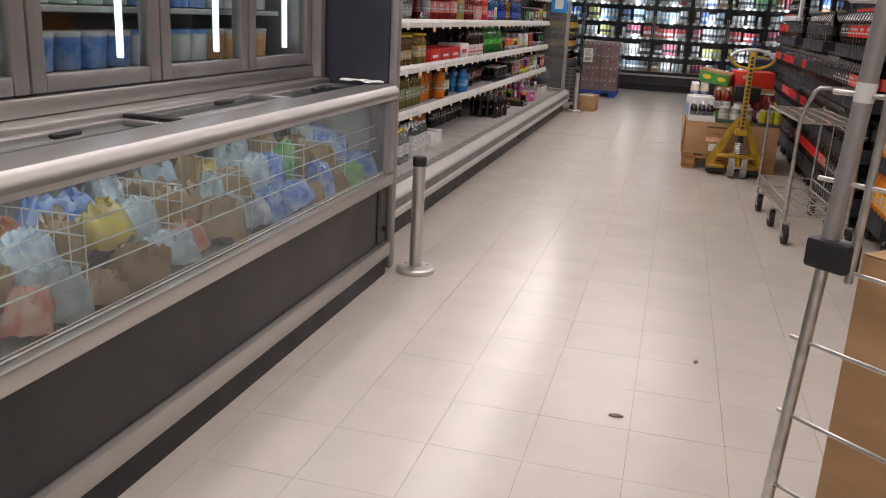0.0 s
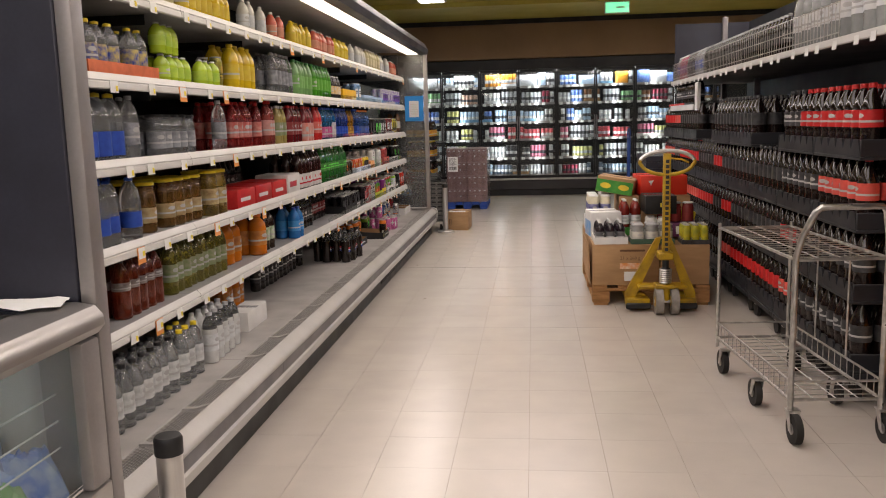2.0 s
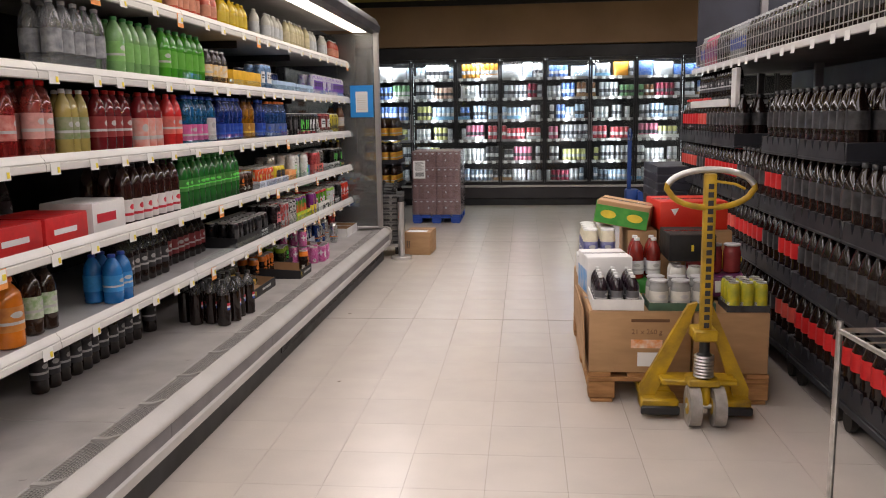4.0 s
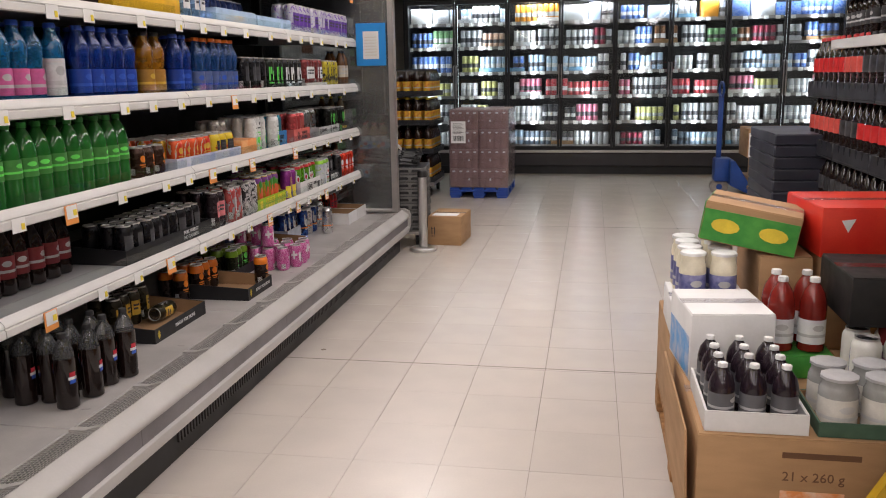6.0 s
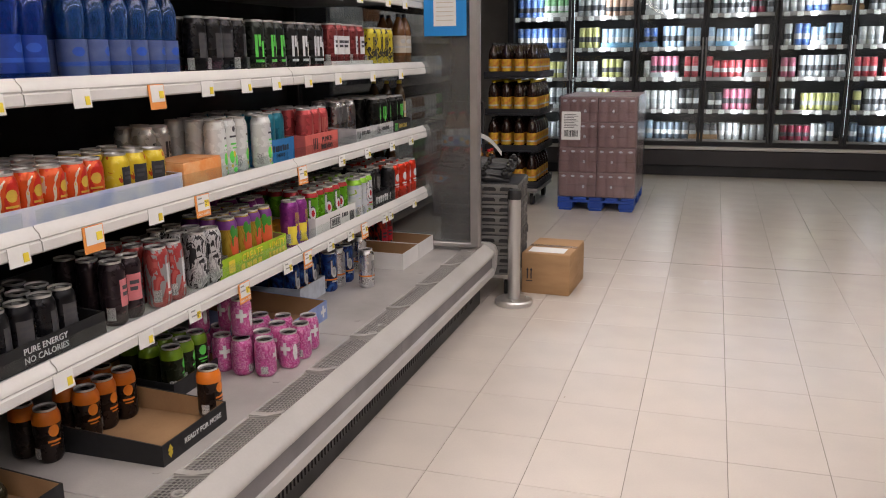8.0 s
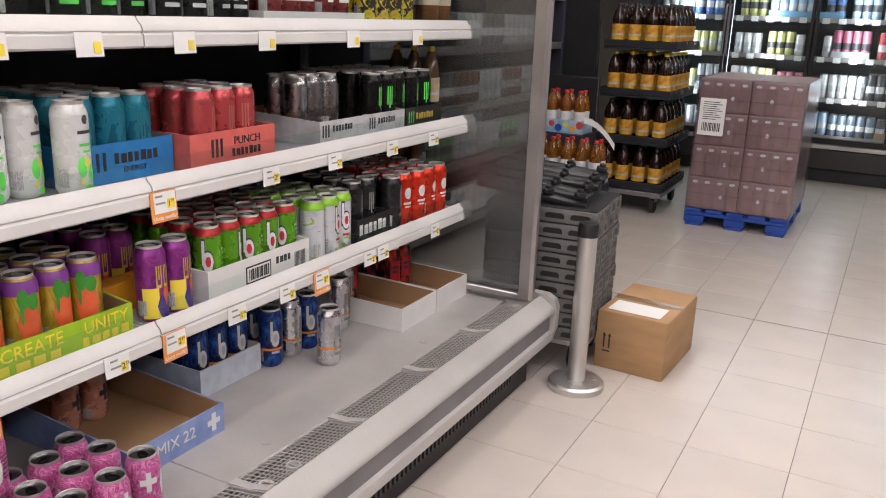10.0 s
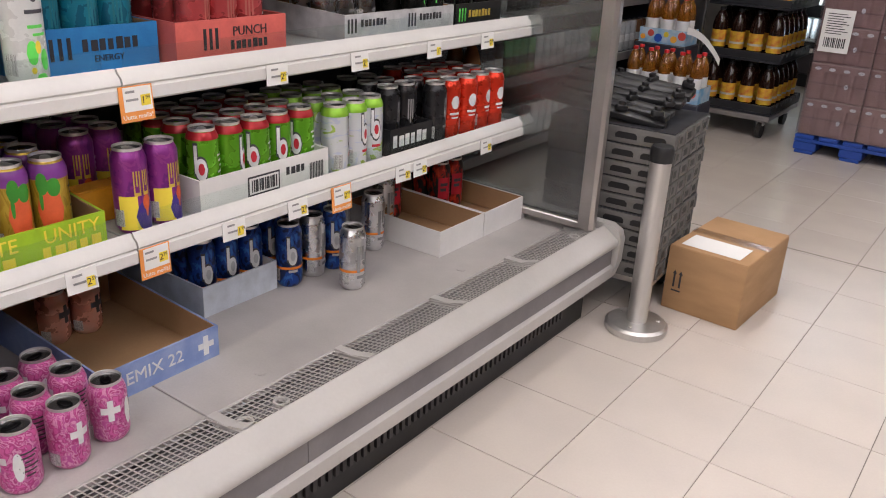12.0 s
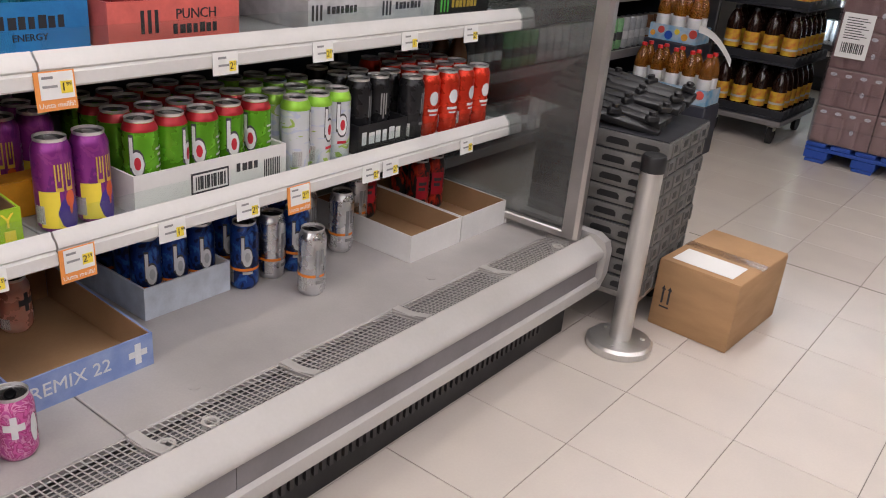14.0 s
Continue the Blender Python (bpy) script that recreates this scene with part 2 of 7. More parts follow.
def finish(bm, name, material, smooth=True):
    bmesh.ops.recalc_face_normals(bm, faces=bm.faces)
    me = bpy.data.meshes.new(name)
    bm.to_mesh(me)
    bm.free()
    me.materials.append(material)
    if smooth:
        for f in me.polygons:
            f.use_smooth = True
        me.set_sharp_from_angle(angle=radians(38))
    return me


def part(name, bm, material, parent, label=""):
    ob = new(name, finish(bm, name, material))
    ob.parent = parent
    return tagged(ob, label) if label else ob


def thing(name, label, category, m=None, bm=None, material=None, group="", kind=""):
    ob = new(name, finish(bm, name, material) if bm else None)
    if m is not None:
        ob.matrix_basis = m
    return tagged(ob, label, category, group, kind)


def B():
    return bmesh.new()


def words(name, text, size, material, parent, m, depth=0.0006):
    """Letters in the built-in font as a mesh under its thing; m is their pose in the parent's space."""
    cu = bpy.data.curves.new(name, "FONT")
    cu.body, cu.size, cu.extrude, cu.resolution_u, cu.align_x, cu.align_y = text, size, depth, 2, "CENTER", "CENTER"
    tmp = bpy.data.objects.new(name, cu)
    me = bpy.data.meshes.new_from_object(tmp)
    bpy.data.objects.remove(tmp)
    me.materials.clear()
    me.materials.append(material)
    ob = new(name, me)
    ob.parent = parent
    ob.matrix_basis = m
    return ob


# ---- structure ----
PX, PY, TX, TY = 0.292, 0.3115, 0.237, 9.167


def structure(name, bm, material, label, category="structure"):
    return thing(name, label, category, bm=bm, material=material, kind="structure")


XL, XR, YN, YF = -3.2, 7.0, -7.0, 16.2
floor = structure("floor", box(B(), XL, XR, YN, YF, -0.2, -0.0025), JOINT, "pale beige vinyl tile floor, polished and slightly worn", "floor")
structure("wall_west", box(B(), XL - 0.2, XL, YN, YF, -0.2, CEIL + 0.2), WALL, "plain painted wall behind the display cases", "wall")
structure("wall_east", box(B(), XR, XR + 0.2, YN, YF, -0.2, CEIL + 0.2), WALL, "plain painted wall on the far side of the rack", "wall")
structure("wall_south", box(B(), XL, XR, YN - 0.2, YN, -0.2, CEIL + 0.2), WALL, "plain painted wall at the near end of the shop", "wall")
structure("wall_north", box(B(), XL, XR, YF, YF + 0.2, -0.2, CEIL + 0.2), WALL, "plain wall behind the glass-door coolers", "wall")
structure("ceiling", box(B(), XL, XR, YN, YF, CEIL, CEIL + 0.2), OLIVE, "olive-yellow painted shop ceiling", "ceiling")
structure("soffit", box(B(), XL, XR, 14.62, YF - 0.003, 2.32, CEIL - 0.003), BROWN, "brown painted soffit above the glass-door coolers", "soffit")
structure("trim", box(B(), XL + 0.003, XR - 0.003, 14.58, 14.617, 2.88, CEIL - 0.004), BLACKP, "thin dark trim along the soffit top", "trim")
structure("beam", box(B(), XL + 0.003, XR - 0.003, 12.35, 12.6, 2.89, CEIL - 0.002), OLIVE, "shallow olive ceiling beam", "beam")


def ceiling_lamp(x, y):
    t = thing("ceiling_lamp", "long white strip lamp on the olive ceiling", "lamp", pose(x, y, CEIL), group="ceiling lamps")
    part("housing", box(B(), -0.19, 0.19, -2.25, 2.25, -0.05, -0.002, 0.006), LIP, t)
    part("diffuser", box(B(), -0.16, 0.16, -2.2, 2.2, -0.062, -0.053, 0.003), LAMPG, t, "glowing white diffuser")


for lx, ly in LAMPS:
    ceiling_lamp(lx, ly)
# bodies for the added fill lamps
for lx, ly in PANELS:
    hy = 2.3
    pn = thing("ceiling_panel", "added wide white fill panel on the olive ceiling", "lamp", pose(lx, ly, CEIL), group="ceiling panels")
    part("housing", box(B(), -0.68, 0.68, -hy - 0.04, hy + 0.04, -0.05, -0.002, 0.006), LIP, pn)
    part("diffuser", box(B(), -0.64, 0.64, -hy, hy, -0.062, -0.053, 0.003), PANELG, pn, "softly glowing face of the added panel")

# ---- left side: open refrigerated case ----
Y0, Y1 = 2.07, 10.03
JOINTS = [2.07, 3.77, 4.99, 6.21, 7.43, 8.60, 10.03]
SHELVES = [0.585, 0.887, 1.193, 1.497, 1.815]
case = thing("refrigerated_display_case", "long open refrigerated display case with white-edged shelves, half stocked with drinks", "display case")
part("back_panel", box(B(), -1.16, -1.08, Y0, Y1, 0.1, 2.3), INNER, case, "dark back panel")
part("kick_plate", box(B(), -0.9, -0.058, Y0 + 0.02, Y1 - 0.08, 0.0, 0.117), BLACKP, case, "black slotted kick plate")
for k in range(int((Y1 - Y0 - 0.4) / 0.022)):
    if Y0 + 0.2 + k * 0.022 > 6.6:
        part("slot_rib", box(B(), -0.0595, -0.05, 0, 0.011, 0.055, 0.112), CHAR, case).location.y = Y0 + 0.2 + k * 0.022
part("lower_rail", extrude(B(), [(-0.9, 0.118), (-0.04, 0.118), (-0.018, 0.121), (-0.006, 0.131), (-0.003, 0.146), (-0.004, 0.166), (-0.012, 0.174), (-0.9, 0.174)], "y", Y0, Y1 - 0.01), BUMP, case, "cream lower rail")
for a, b in zip([Y0] + [y + 0.11 for y in JOINTS[1:-1]], [y + 0.11 for y in JOINTS[1:-1]] + [Y1 - 0.012]):
    part("grey_strip", box(B(), -0.9, -0.012, a + 0.001, b - 0.001, 0.175, 0.229), BUMPG, case, "grey rubber strip")
part("bumper", extrude(B(), [(-0.06, 0.23), (-0.014, 0.23), (-0.004, 0.233), (0.0, 0.24), (0.0, 0.248), (-0.004, 0.256), (-0.012, 0.263), (-0.05, 0.288), (-0.056, 0.29), (-0.06, 0.288)], "y", Y0, Y1 - 0.004), BUMP, case, "cream rounded bumper")
part("end_cap", extrude(B(), [(-0.3, 0.1), (-0.05, 0.1), (-0.012, 0.125), (0.004, 0.18), (0.006, 0.255), (-0.004, 0.282), (-0.035, 0.298), (-0.3, 0.3)], "y", Y1 - 0.003, Y1 + 0.03), BUMP, case, "cream moulded end cap")
decks = list(zip(JOINTS, JOINTS[1:]))
for a, b in decks:
    part("deck_plate", box(B(), -1.06, -0.163, a + 0.0015, b - 0.0015, 0.25, 0.27, 0.002), DECK, case, "grey deck plate")
    for f in (0.12, 0.62):
        part("deck_plug", lathe(B(), [(0.013, 0.2702), (0.013, 0.2712), (0.006, 0.2714)], 14, -0.21, a + (b - a) * f), DECK, case)


def grille(a, b):
    """One length of air grille: long bars and cross bars round square holes."""
    bm = B()
    n = int((b - a) / 0.0135)
    for k in range(n + 1):
        y = a + (b - a) * k / n
        box(bm, -0.16, -0.062, y - 0.0012, y + 0.0012, 0.0, 0.0016)
    for j in range(9):
        x = -0.16 + 0.01225 * j
        box(bm, x - 0.0011, x + 0.0011, a, b, 0.0003, 0.0019)
    for v in bm.verts:
        f = (v.co.x + 0.16) / 0.098
        v.co.z += 0.267 + 0.016 * f - 0.03 * f * (1 - f)
    return bm


gy = Y0 + 0.02
while gy < Y1 - 0.1:
    ge = min(gy + 0.343, Y1 - 0.03)
    part("air_grille", grille(gy + 0.012, ge - 0.012), BUMP, case, "pale honeycomb air grille")
    part("grille_clip", extrude(B(), [(-0.162, 0.262), (-0.11, 0.262), (-0.061, 0.28), (-0.061, 0.291), (-0.11, 0.277), (-0.162, 0.2745)], "y", ge - 0.011, ge + 0.011), BUMP, case)
    gy = ge
for y in (7.48, 8.6 + 0.025, 8.6 + 0.115, 9.9):
    part("drain_plug", lathe(B(), [(0.0165, 0.262), (0.0165, 0.2815), (0.0115, 0.2815), (0.0105, 0.276)], 16, -0.088, y, cap=False), BUMP, case)
part("air_duct", box(B(), -0.164, -0.06, Y0, Y1 - 0.01, 0.18, 0.2), BLACKP, case, "dark air duct")
for i, z in enumerate(SHELVES):
    for a, b in decks:
        sh = part("shelf", box(B(), -1.05, -0.362, a + 0.002, b - 0.002, z - 0.03, z - 0.012, 0.002), SHELF, case, "grey enamel shelf")
        part("shelf_edge", extrude(B(), [(-0.362, z - 0.012), (-0.352, z + 0.004), (-0.347, z - 0.004), (-0.338, z - 0.012), (-0.335, z - 0.022), (-0.339, z - 0.026), (-0.333, z - 0.03), (-0.332, z - 0.05), (-0.337, z - 0.054), (-0.362, z - 0.05)], "y", a + 0.002, b - 0.002), LIP, sh, "white ticket edge")
        if i < 4 and a > 6:
            part("front_stop", box(B(), -0.36, -0.357, a + 0.02, b - 0.02, z + 0.004, z + 0.034), PANE, sh, "clear front stop")
    for y in JOINTS[1:-1]:
        part("bracket", box(B(), -1.05, -0.5, y - 0.002, y + 0.002, z - 0.075, z - 0.031), INNER, case)
part("canopy", extrude(B(), [(-1.16, 2.31), (-1.16, 2.2), (-0.95, 2.12), (-0.3, 2.1), (-0.14, 2.065), (-0.06, 2.065), (-0.05, 2.12), (-0.09, 2.19), (-0.3, 2.31)], "y", Y0, Y1), CHAR, case, "dark canopy")
# wider than the tube itself: its glow also paints the lit lining beside it
part("light_tube", box(B(), -0.29, -0.155, Y0 + 0.1, Y1 - 0.1, 2.066, 2.082, 0.004), TUBE, case, "glowing warm light strip, widened for the lit lining")
part("canopy_lining", extrude(B(), [(-0.95, 2.117), (-0.3, 2.097), (-0.3, 2.092), (-0.95, 2.112)], "y", Y0 + 0.02, Y1 - 0.02), BUMP, case, "pale canopy lining")
part("end_glass", box(B(), -1.02, -0.105, Y1 - 0.07, Y1 - 0.062, 0.312, 2.06), PANEE, case, "hazy grey glass end")
part("end_frame", extrude(B(), [(-0.105, Y1 - 0.085), (-0.068, Y1 - 0.085), (-0.058, Y1 - 0.075), (-0.058, Y1 - 0.055), (-0.068, Y1 - 0.045), (-0.105, Y1 - 0.045)], "z", 0.292, 2.066), ALU, case, "aluminium end frame")
part("end_sill", box(B(), -1.04, -0.1, Y1 - 0.085, Y1 - 0.045, 0.288, 0.311, 0.004), ALU, case)
part("end_back", box(B(), -1.1, -1.02, Y1 - 0.085, Y1 - 0.03, 0.13, 2.12, 0.004), CHAR, case)
part("end_base", box(B(), -1.1, -0.3, Y1 - 0.08, Y1 + 0.02, 0.13, 0.287, 0.004), BUMP, case, "cream end base")

# ---- left side: end panel and combination freezer ----
panel = thing("end_panel", "dark navy end panel with grey edge trim beside the freezer", "panel")
part("panel", box(B(), -1.16, 0.12, 2.012, 2.062, 0.02, 2.3, 0.004), NAVY, panel)
part("edge_trim", box(B(), 0.122, 0.162, 2.01, 2.064, 0.02, 2.3, 0.008, 2), ALUD, panel, "grey metal edge trim")

FY0, FY1 = -5.2, 2.0
frz = thing("combination_freezer", "grey combination freezer with glass-fronted chest and upright glass doors", "freezer")
# black face set forward to stand in for the shaded recess under the rail
part("toe_kick", box(B(), -1.1, 0.145, FY0, FY1 - 0.02, 0.0, 0.092), BLACKP, frz, "black toe kick set forward in place of the recess's shade")
part("lower_panel", box(B(), -1.1, 0.135, FY0, FY1 - 0.11, 0.167, 0.45, 0.003), CHAR, frz, "charcoal lower panel")
part("corner_panel", box(B(), -1.1, 0.139, FY1 - 0.1, FY1, 0.167, 0.45, 0.006), CHAR, frz, "charcoal corner panel")
part("lower_rail", box(B(), -0.3, 0.162, FY0, FY1, 0.093, 0.165, 0.008, 2), ALU, frz, "aluminium lower rail")
part("window_rail", box(B(), 0.1, 0.168, FY0, FY1, 0.452, 0.505, 0.006, 2), ALU, frz, "aluminium window rail")
part("front_glass", box(B(), 0.132, 0.14, FY0, FY1 - 0.08, 0.506, 0.845), PANEC, frz, "frosted front glass")
part("corner_post", box(B(), 0.06, 0.166, FY1 - 0.075, FY1, 0.506, 0.845, 0.008, 2), ALUD, frz, "grey corner post")
part("top_rail", extrude(B(), [(0.02, 0.846), (0.13, 0.846), (0.165, 0.852), (0.182, 0.872), (0.18, 0.895), (0.162, 0.915), (0.12, 0.922), (0.04, 0.918), (0.02, 0.9)], "y", FY0, FY1), ALU, frz, "rounded aluminium top rail")
part("chest_floor", box(B(), -0.26, 0.12, FY0, FY1 - 0.01, 0.452, 0.48), SHELF, frz, "grey chest floor")
part("chest_back", box(B(), -0.3, -0.26, FY0, FY1 - 0.01, 0.452, 0.87), SHELF, frz, "grey chest back")
part("chest_end", box(B(), -0.26, 0.13, FY1 - 0.04, FY1 - 0.005, 0.481, 0.845), BUMP, frz)
# added glow strip to go with the chest fill; no led line shows there
part("led_strip", box(B(), 0.03, 0.045, FY0 + 0.1, FY1 - 0.1, 0.838, 0.845), LED, frz, "added glowing strip under the top rail")
part("back_rail", box(B(), -0.36, -0.165, FY0, FY1, 0.872, 0.93, 0.012, 2), ALU, frz, "aluminium back rail")
LIDW = 0.78
for k in range(9):
    ya, yb = FY1 - 0.02 - LIDW * (k + 1), FY1 - 0.025 - LIDW * k
    lid = part("sliding_lid", box(B(), -0.165, 0.02, ya, yb, 0.893 + 0.012 * (k % 2), 0.899 + 0.012 * (k % 2)), PANEF, frz, "sliding glass lid")
    z = 0.888 + 0.012 * (k % 2)
    part("lid_frame", box(B(), -0.165, 0.02, ya, ya + 0.028, z, z + 0.018, 0.003), BLACKP if k % 2 else ALUD, lid, "dark lid frame")
    part("lid_frame", box(B(), -0.165, 0.02, yb - 0.028, yb, z, z + 0.018, 0.003), ALUD, lid)
    part("lid_frame", box(B(), -0.005, 0.03, ya + 0.03, yb - 0.03, z, z + 0.018, 0.003), ALUD, lid)
    part("lid_frame", box(B(), -0.17, -0.14, ya + 0.03, yb - 0.03, z, z + 0.018, 0.003), ALUD, lid)
    part("lid_handle", box(B(), -0.06, -0.035, (ya + yb) / 2 - 0.05, (ya + yb) / 2 + 0.05, z + 0.02, z + 0.034, 0.004), BLACKP, lid)
part("basket_front", rod(rod(rod(B(), (0.11, FY0 + 0.1, 0.62), (0.11, FY1 - 0.1, 0.62), 0.0022, 5), (0.11, FY0 + 0.1, 0.68), (0.11, FY1 - 0.1, 0.68), 0.0022, 5), (0.11, FY0 + 0.1, 0.74), (0.11, FY1 - 0.1, 0.74), 0.0022, 5), LIP, frz, "white basket wires")
part("glass_stripe", box(B(), 0.1405, 0.1415, FY0, FY1 - 0.08, 0.512, 0.5165), LIP, frz)
part("glass_stripe", box(B(), 0.1405, 0.1415, FY0, FY1 - 0.08, 0.523, 0.5245), LIP, frz)
part("lock", lathe(B(), [(0.016, 0.0), (0.016, 0.012), (0.006, 0.016)], 14), BLACKP, frz, "black round lock").matrix_basis = pose(0.139, FY1 - 0.045, 0.235, 0, 90, 0)
part("vent_strip", box(B(), 0.1395, 0.142, FY1 - 0.135, FY1 - 0.112, 0.18, 0.44), BLACKP, frz)
# upright cabinet behind the chest
UX = -0.25
part("cabinet_back", box(B(), -0.92, -0.86, FY0, FY1 - 0.01, 0.2, 2.3), BUMP, frz)
part("cabinet_top", box(B(), -1.16, UX + 0.02, FY0, FY1 - 0.01, 2.0, 2.3), CHAR, frz, "dark cabinet top")
part("cabinet_sill", box(B(), -1.1, UX + 0.02, FY0, FY1 - 0.01, 0.931, 0.985, 0.008, 2), ALU, frz, "aluminium cabinet sill")
part("cabinet_side", box(B(), -1.1, UX + 0.06, FY1 - 0.058, FY1 - 0.004, 0.931, 2.0, 0.008, 2), ALUD, frz, "grey cabinet corner")
for z in (1.2, 1.5, 1.78):
    part("inner_shelf", box(B(), -0.85, UX - 0.12, FY0, FY1 - 0.13, z, z + 0.02, 0.003), SHELF, frz, "white wire-grey shelf")
part("inner_base", box(B(), -0.86, UX - 0.1, FY0, FY1 - 0.13, 0.986, 1.02), INNER, frz, "dark cabinet base")
DW = 0.6
for k in range(9):
    ya, yb = FY1 - 0.06 - DW * (k + 1), FY1 - 0.06 - DW * k
    door = part("glass_door", box(B(), UX - 0.01, UX - 0.002, ya + 0.06, yb - 0.06, 1.04, 1.94), PANE, frz, "glass freezer door")
    part("door_frame", box(B(), UX - 0.03, UX + 0.015, ya + 0.004, ya + 0.06, 0.99, 1.99, 0.006, 2), ALUD, door, "grey door frame")
    part("door_frame", box(B(), UX - 0.03, UX + 0.015, yb - 0.06, yb - 0.004, 0.99, 1.99, 0.006, 2), ALUD, door)
    part("door_frame", box(B(), UX - 0.028, UX + 0.013, ya + 0.061, yb - 0.061, 0.99, 1.04, 0.006, 2), ALUD, door)
    part("door_frame", box(B(), UX - 0.028, UX + 0.013, ya + 0.061, yb - 0.061, 1.94, 1.99, 0.006, 2), ALUD, door)
    part("door_light", box(B(), UX - 0.1, UX - 0.075, yb - 0.085, yb - 0.072, 1.06, 1.95, 0.004), LED, door, "glowing white light strip")
    part("gasket", box(B(), UX - 0.062, UX - 0.032, ya + 0.01, ya + 0.07, 0.99, 1.98), BLACKP, door)


def bollard(x, y):
    t = thing("bollard", "short stainless steel guard post with a black cap and round base", "bollard", pose(x, y, 0), group="guard posts")
    part("base_plate", lathe(B(), [(0.094, 0.0), (0.096, 0.006), (0.096, 0.02), (0.088, 0.028), (0.045, 0.03)], 28), STEEL, t, "round steel base plate")
    part("post", lathe(B(), [(0.031, 0.022), (0.031, 0.55)], 24), STEEL, t)
    part("cap", lathe(B(), [(0.0335, 0.535), (0.034, 0.555), (0.034, 0.572), (0.03, 0.58), (0.012, 0.582)], 24), BLACKP, t, "black plastic cap")
    for k in range(3):
        a = 0.6 + k * 2.09
        part("bolt", lathe(B(), [(0.007, 0.027), (0.007, 0.033), (0.003, 0.034)], 6, 0.066 * math.cos(a), 0.062 * math.sin(a)), STEEL, t)


bollard(0.27, 2.08)
bollard(0.105, 10.0)

# ---- far side: glass-door coolers ----
CY = 14.74
cool = thing("glass_door_cooler", "long black glass-door cooler wall stocked with cans and bottles", "cooler")
CX0, CW, CN = -1.06, 0.652, 10
CX1 = CX0 + CW * CN
part("kick_plate", box(B(), CX0, CX1, CY + 0.04, CY + 0.8, 0.0, 0.1), BLACKP, cool, "black kick plate")
part("base_panel", box(B(), CX0, CX1, CY, CY + 0.8, 0.1, 0.265, 0.01), CHAR, cool, "dark base panel")
part("base_trim", box(B(), CX0, CX1, CY - 0.012, CY + 0.03, 0.267, 0.3, 0.006, 2), BUMP, cool, "pale trim strip")
part("base_inner", box(B(), CX0, CX1, CY + 0.05, CY + 0.8, 0.3, 0.335), CHAR, cool)
part("back_panel", box(B(), CX0, CX1, CY + 0.74, CY + 0.8, 0.336, 2.3), CHAR, cool)
part("head_panel", box(B(), CX0, CX1, CY - 0.01, CY + 0.8, 2.14, 2.312, 0.006), BLACKP, cool, "black head panel")
part("head_light", box(B(), CX0 + 0.05, CX1 - 0.05, CY + 0.1, CY + 0.125, 2.11, 2.13), LED, cool, "glowing light strip")
for x in (CX0, CX1 - 0.06):
    part("cabinet_side", box(B(), x, x + 0.06, CY + 0.001, CY + 0.79, 0.336, 2.139), BLACKP, cool)
CSH = [0.36, 0.655, 0.97, 1.265, 1.575, 1.865]
for k in range(CN):
    x = CX0 + CW * k
    door = part("glass_door", box(B(), x + 0.03, x + CW - 0.03, CY + 0.012, CY + 0.018, 0.35, 2.09), PANE, cool, "clear glass door")
    part("door_frame", box(B(), x + 0.004, x + 0.028, CY, CY + 0.04, 0.337, 2.138, 0.004), BLACKP, door, "black door frame")
    part("door_frame", box(B(), x + CW - 0.028, x + CW - 0.004, CY, CY + 0.04, 0.337, 2.138, 0.004), BLACKP, door)
    part("door_frame", box(B(), x + 0.03, x + CW - 0.03, CY, CY + 0.038, 0.337, 0.349), BLACKP, door)
    part("door_frame", box(B(), x + 0.03, x + CW - 0.03, CY, CY + 0.038, 2.091, 2.138), BLACKP, door)
    if k % 2:
        part("door_light", box(B(), x + 0.008, x + 0.024, CY + 0.06, CY + 0.08, 0.4, 2.08), LED, door, "glowing light strip")
    hx = x + 0.016 if k % 2 else x + CW - 0.016
    part("handle", pipe(B(), [(hx, CY, 0.95), (hx, CY - 0.035, 0.97), (hx, CY - 0.035, 1.33), (hx, CY, 1.35)], 0.008, 8), ALUD, door, "slim metal handle")
    for z in CSH:
        sh = part("shelf", box(B(), x + 0.03, x + CW - 0.03, CY + 0.1, CY + 0.7, z - 0.015, z, 0.002), INNER, cool, "dark shelf")
        part("shelf_edge", box(B(), x + 0.03, x + CW - 0.03, CY + 0.088, CY + 0.099, z - 0.03, z + 0.006), ALUD, sh)

# ---- product kit: cans, bottles, boxes ----
PLAIN = {}


def tint(key, c, rough=0.35, metal=0.0, coat=0.0, second=None, vary=0.1, scale=25, trans=0.0):
    return mat(key, c, rough, metal, vary=vary, scale=scale, fine=220, bump=0.0, coat=coat, second=second, rnd=0.08, trans=trans)


LID = tint("can_lid_metal", (0.72, 0.71, 0.7), 0.32, 0.75)
DARKLID = tint("can_lid_dark", (0.035, 0.035, 0.04), 0.3, 0.95)
LIDIN = tint("can_lid_panel", (0.3, 0.3, 0.31), 0.25, 0.95)
WHTL = tint("label_white", (0.7, 0.7, 0.69), 0.5, second=(0.6, 0.62, 0.66))
CAPS = {k: tint("cap_" + k, c, 0.4) for k, c in dict(black=(0.015, 0.015, 0.017), white=(0.75, 0.75, 0.74), red=(0.55, 0.02, 0.02), blue=(0.02, 0.08, 0.45), yellow=(0.8, 0.6, 0.03), green=(0.05, 0.3, 0.06), orange=(0.8, 0.2, 0.02), grey=(0.45, 0.45, 0.46)).items()}
MASTERS = {}
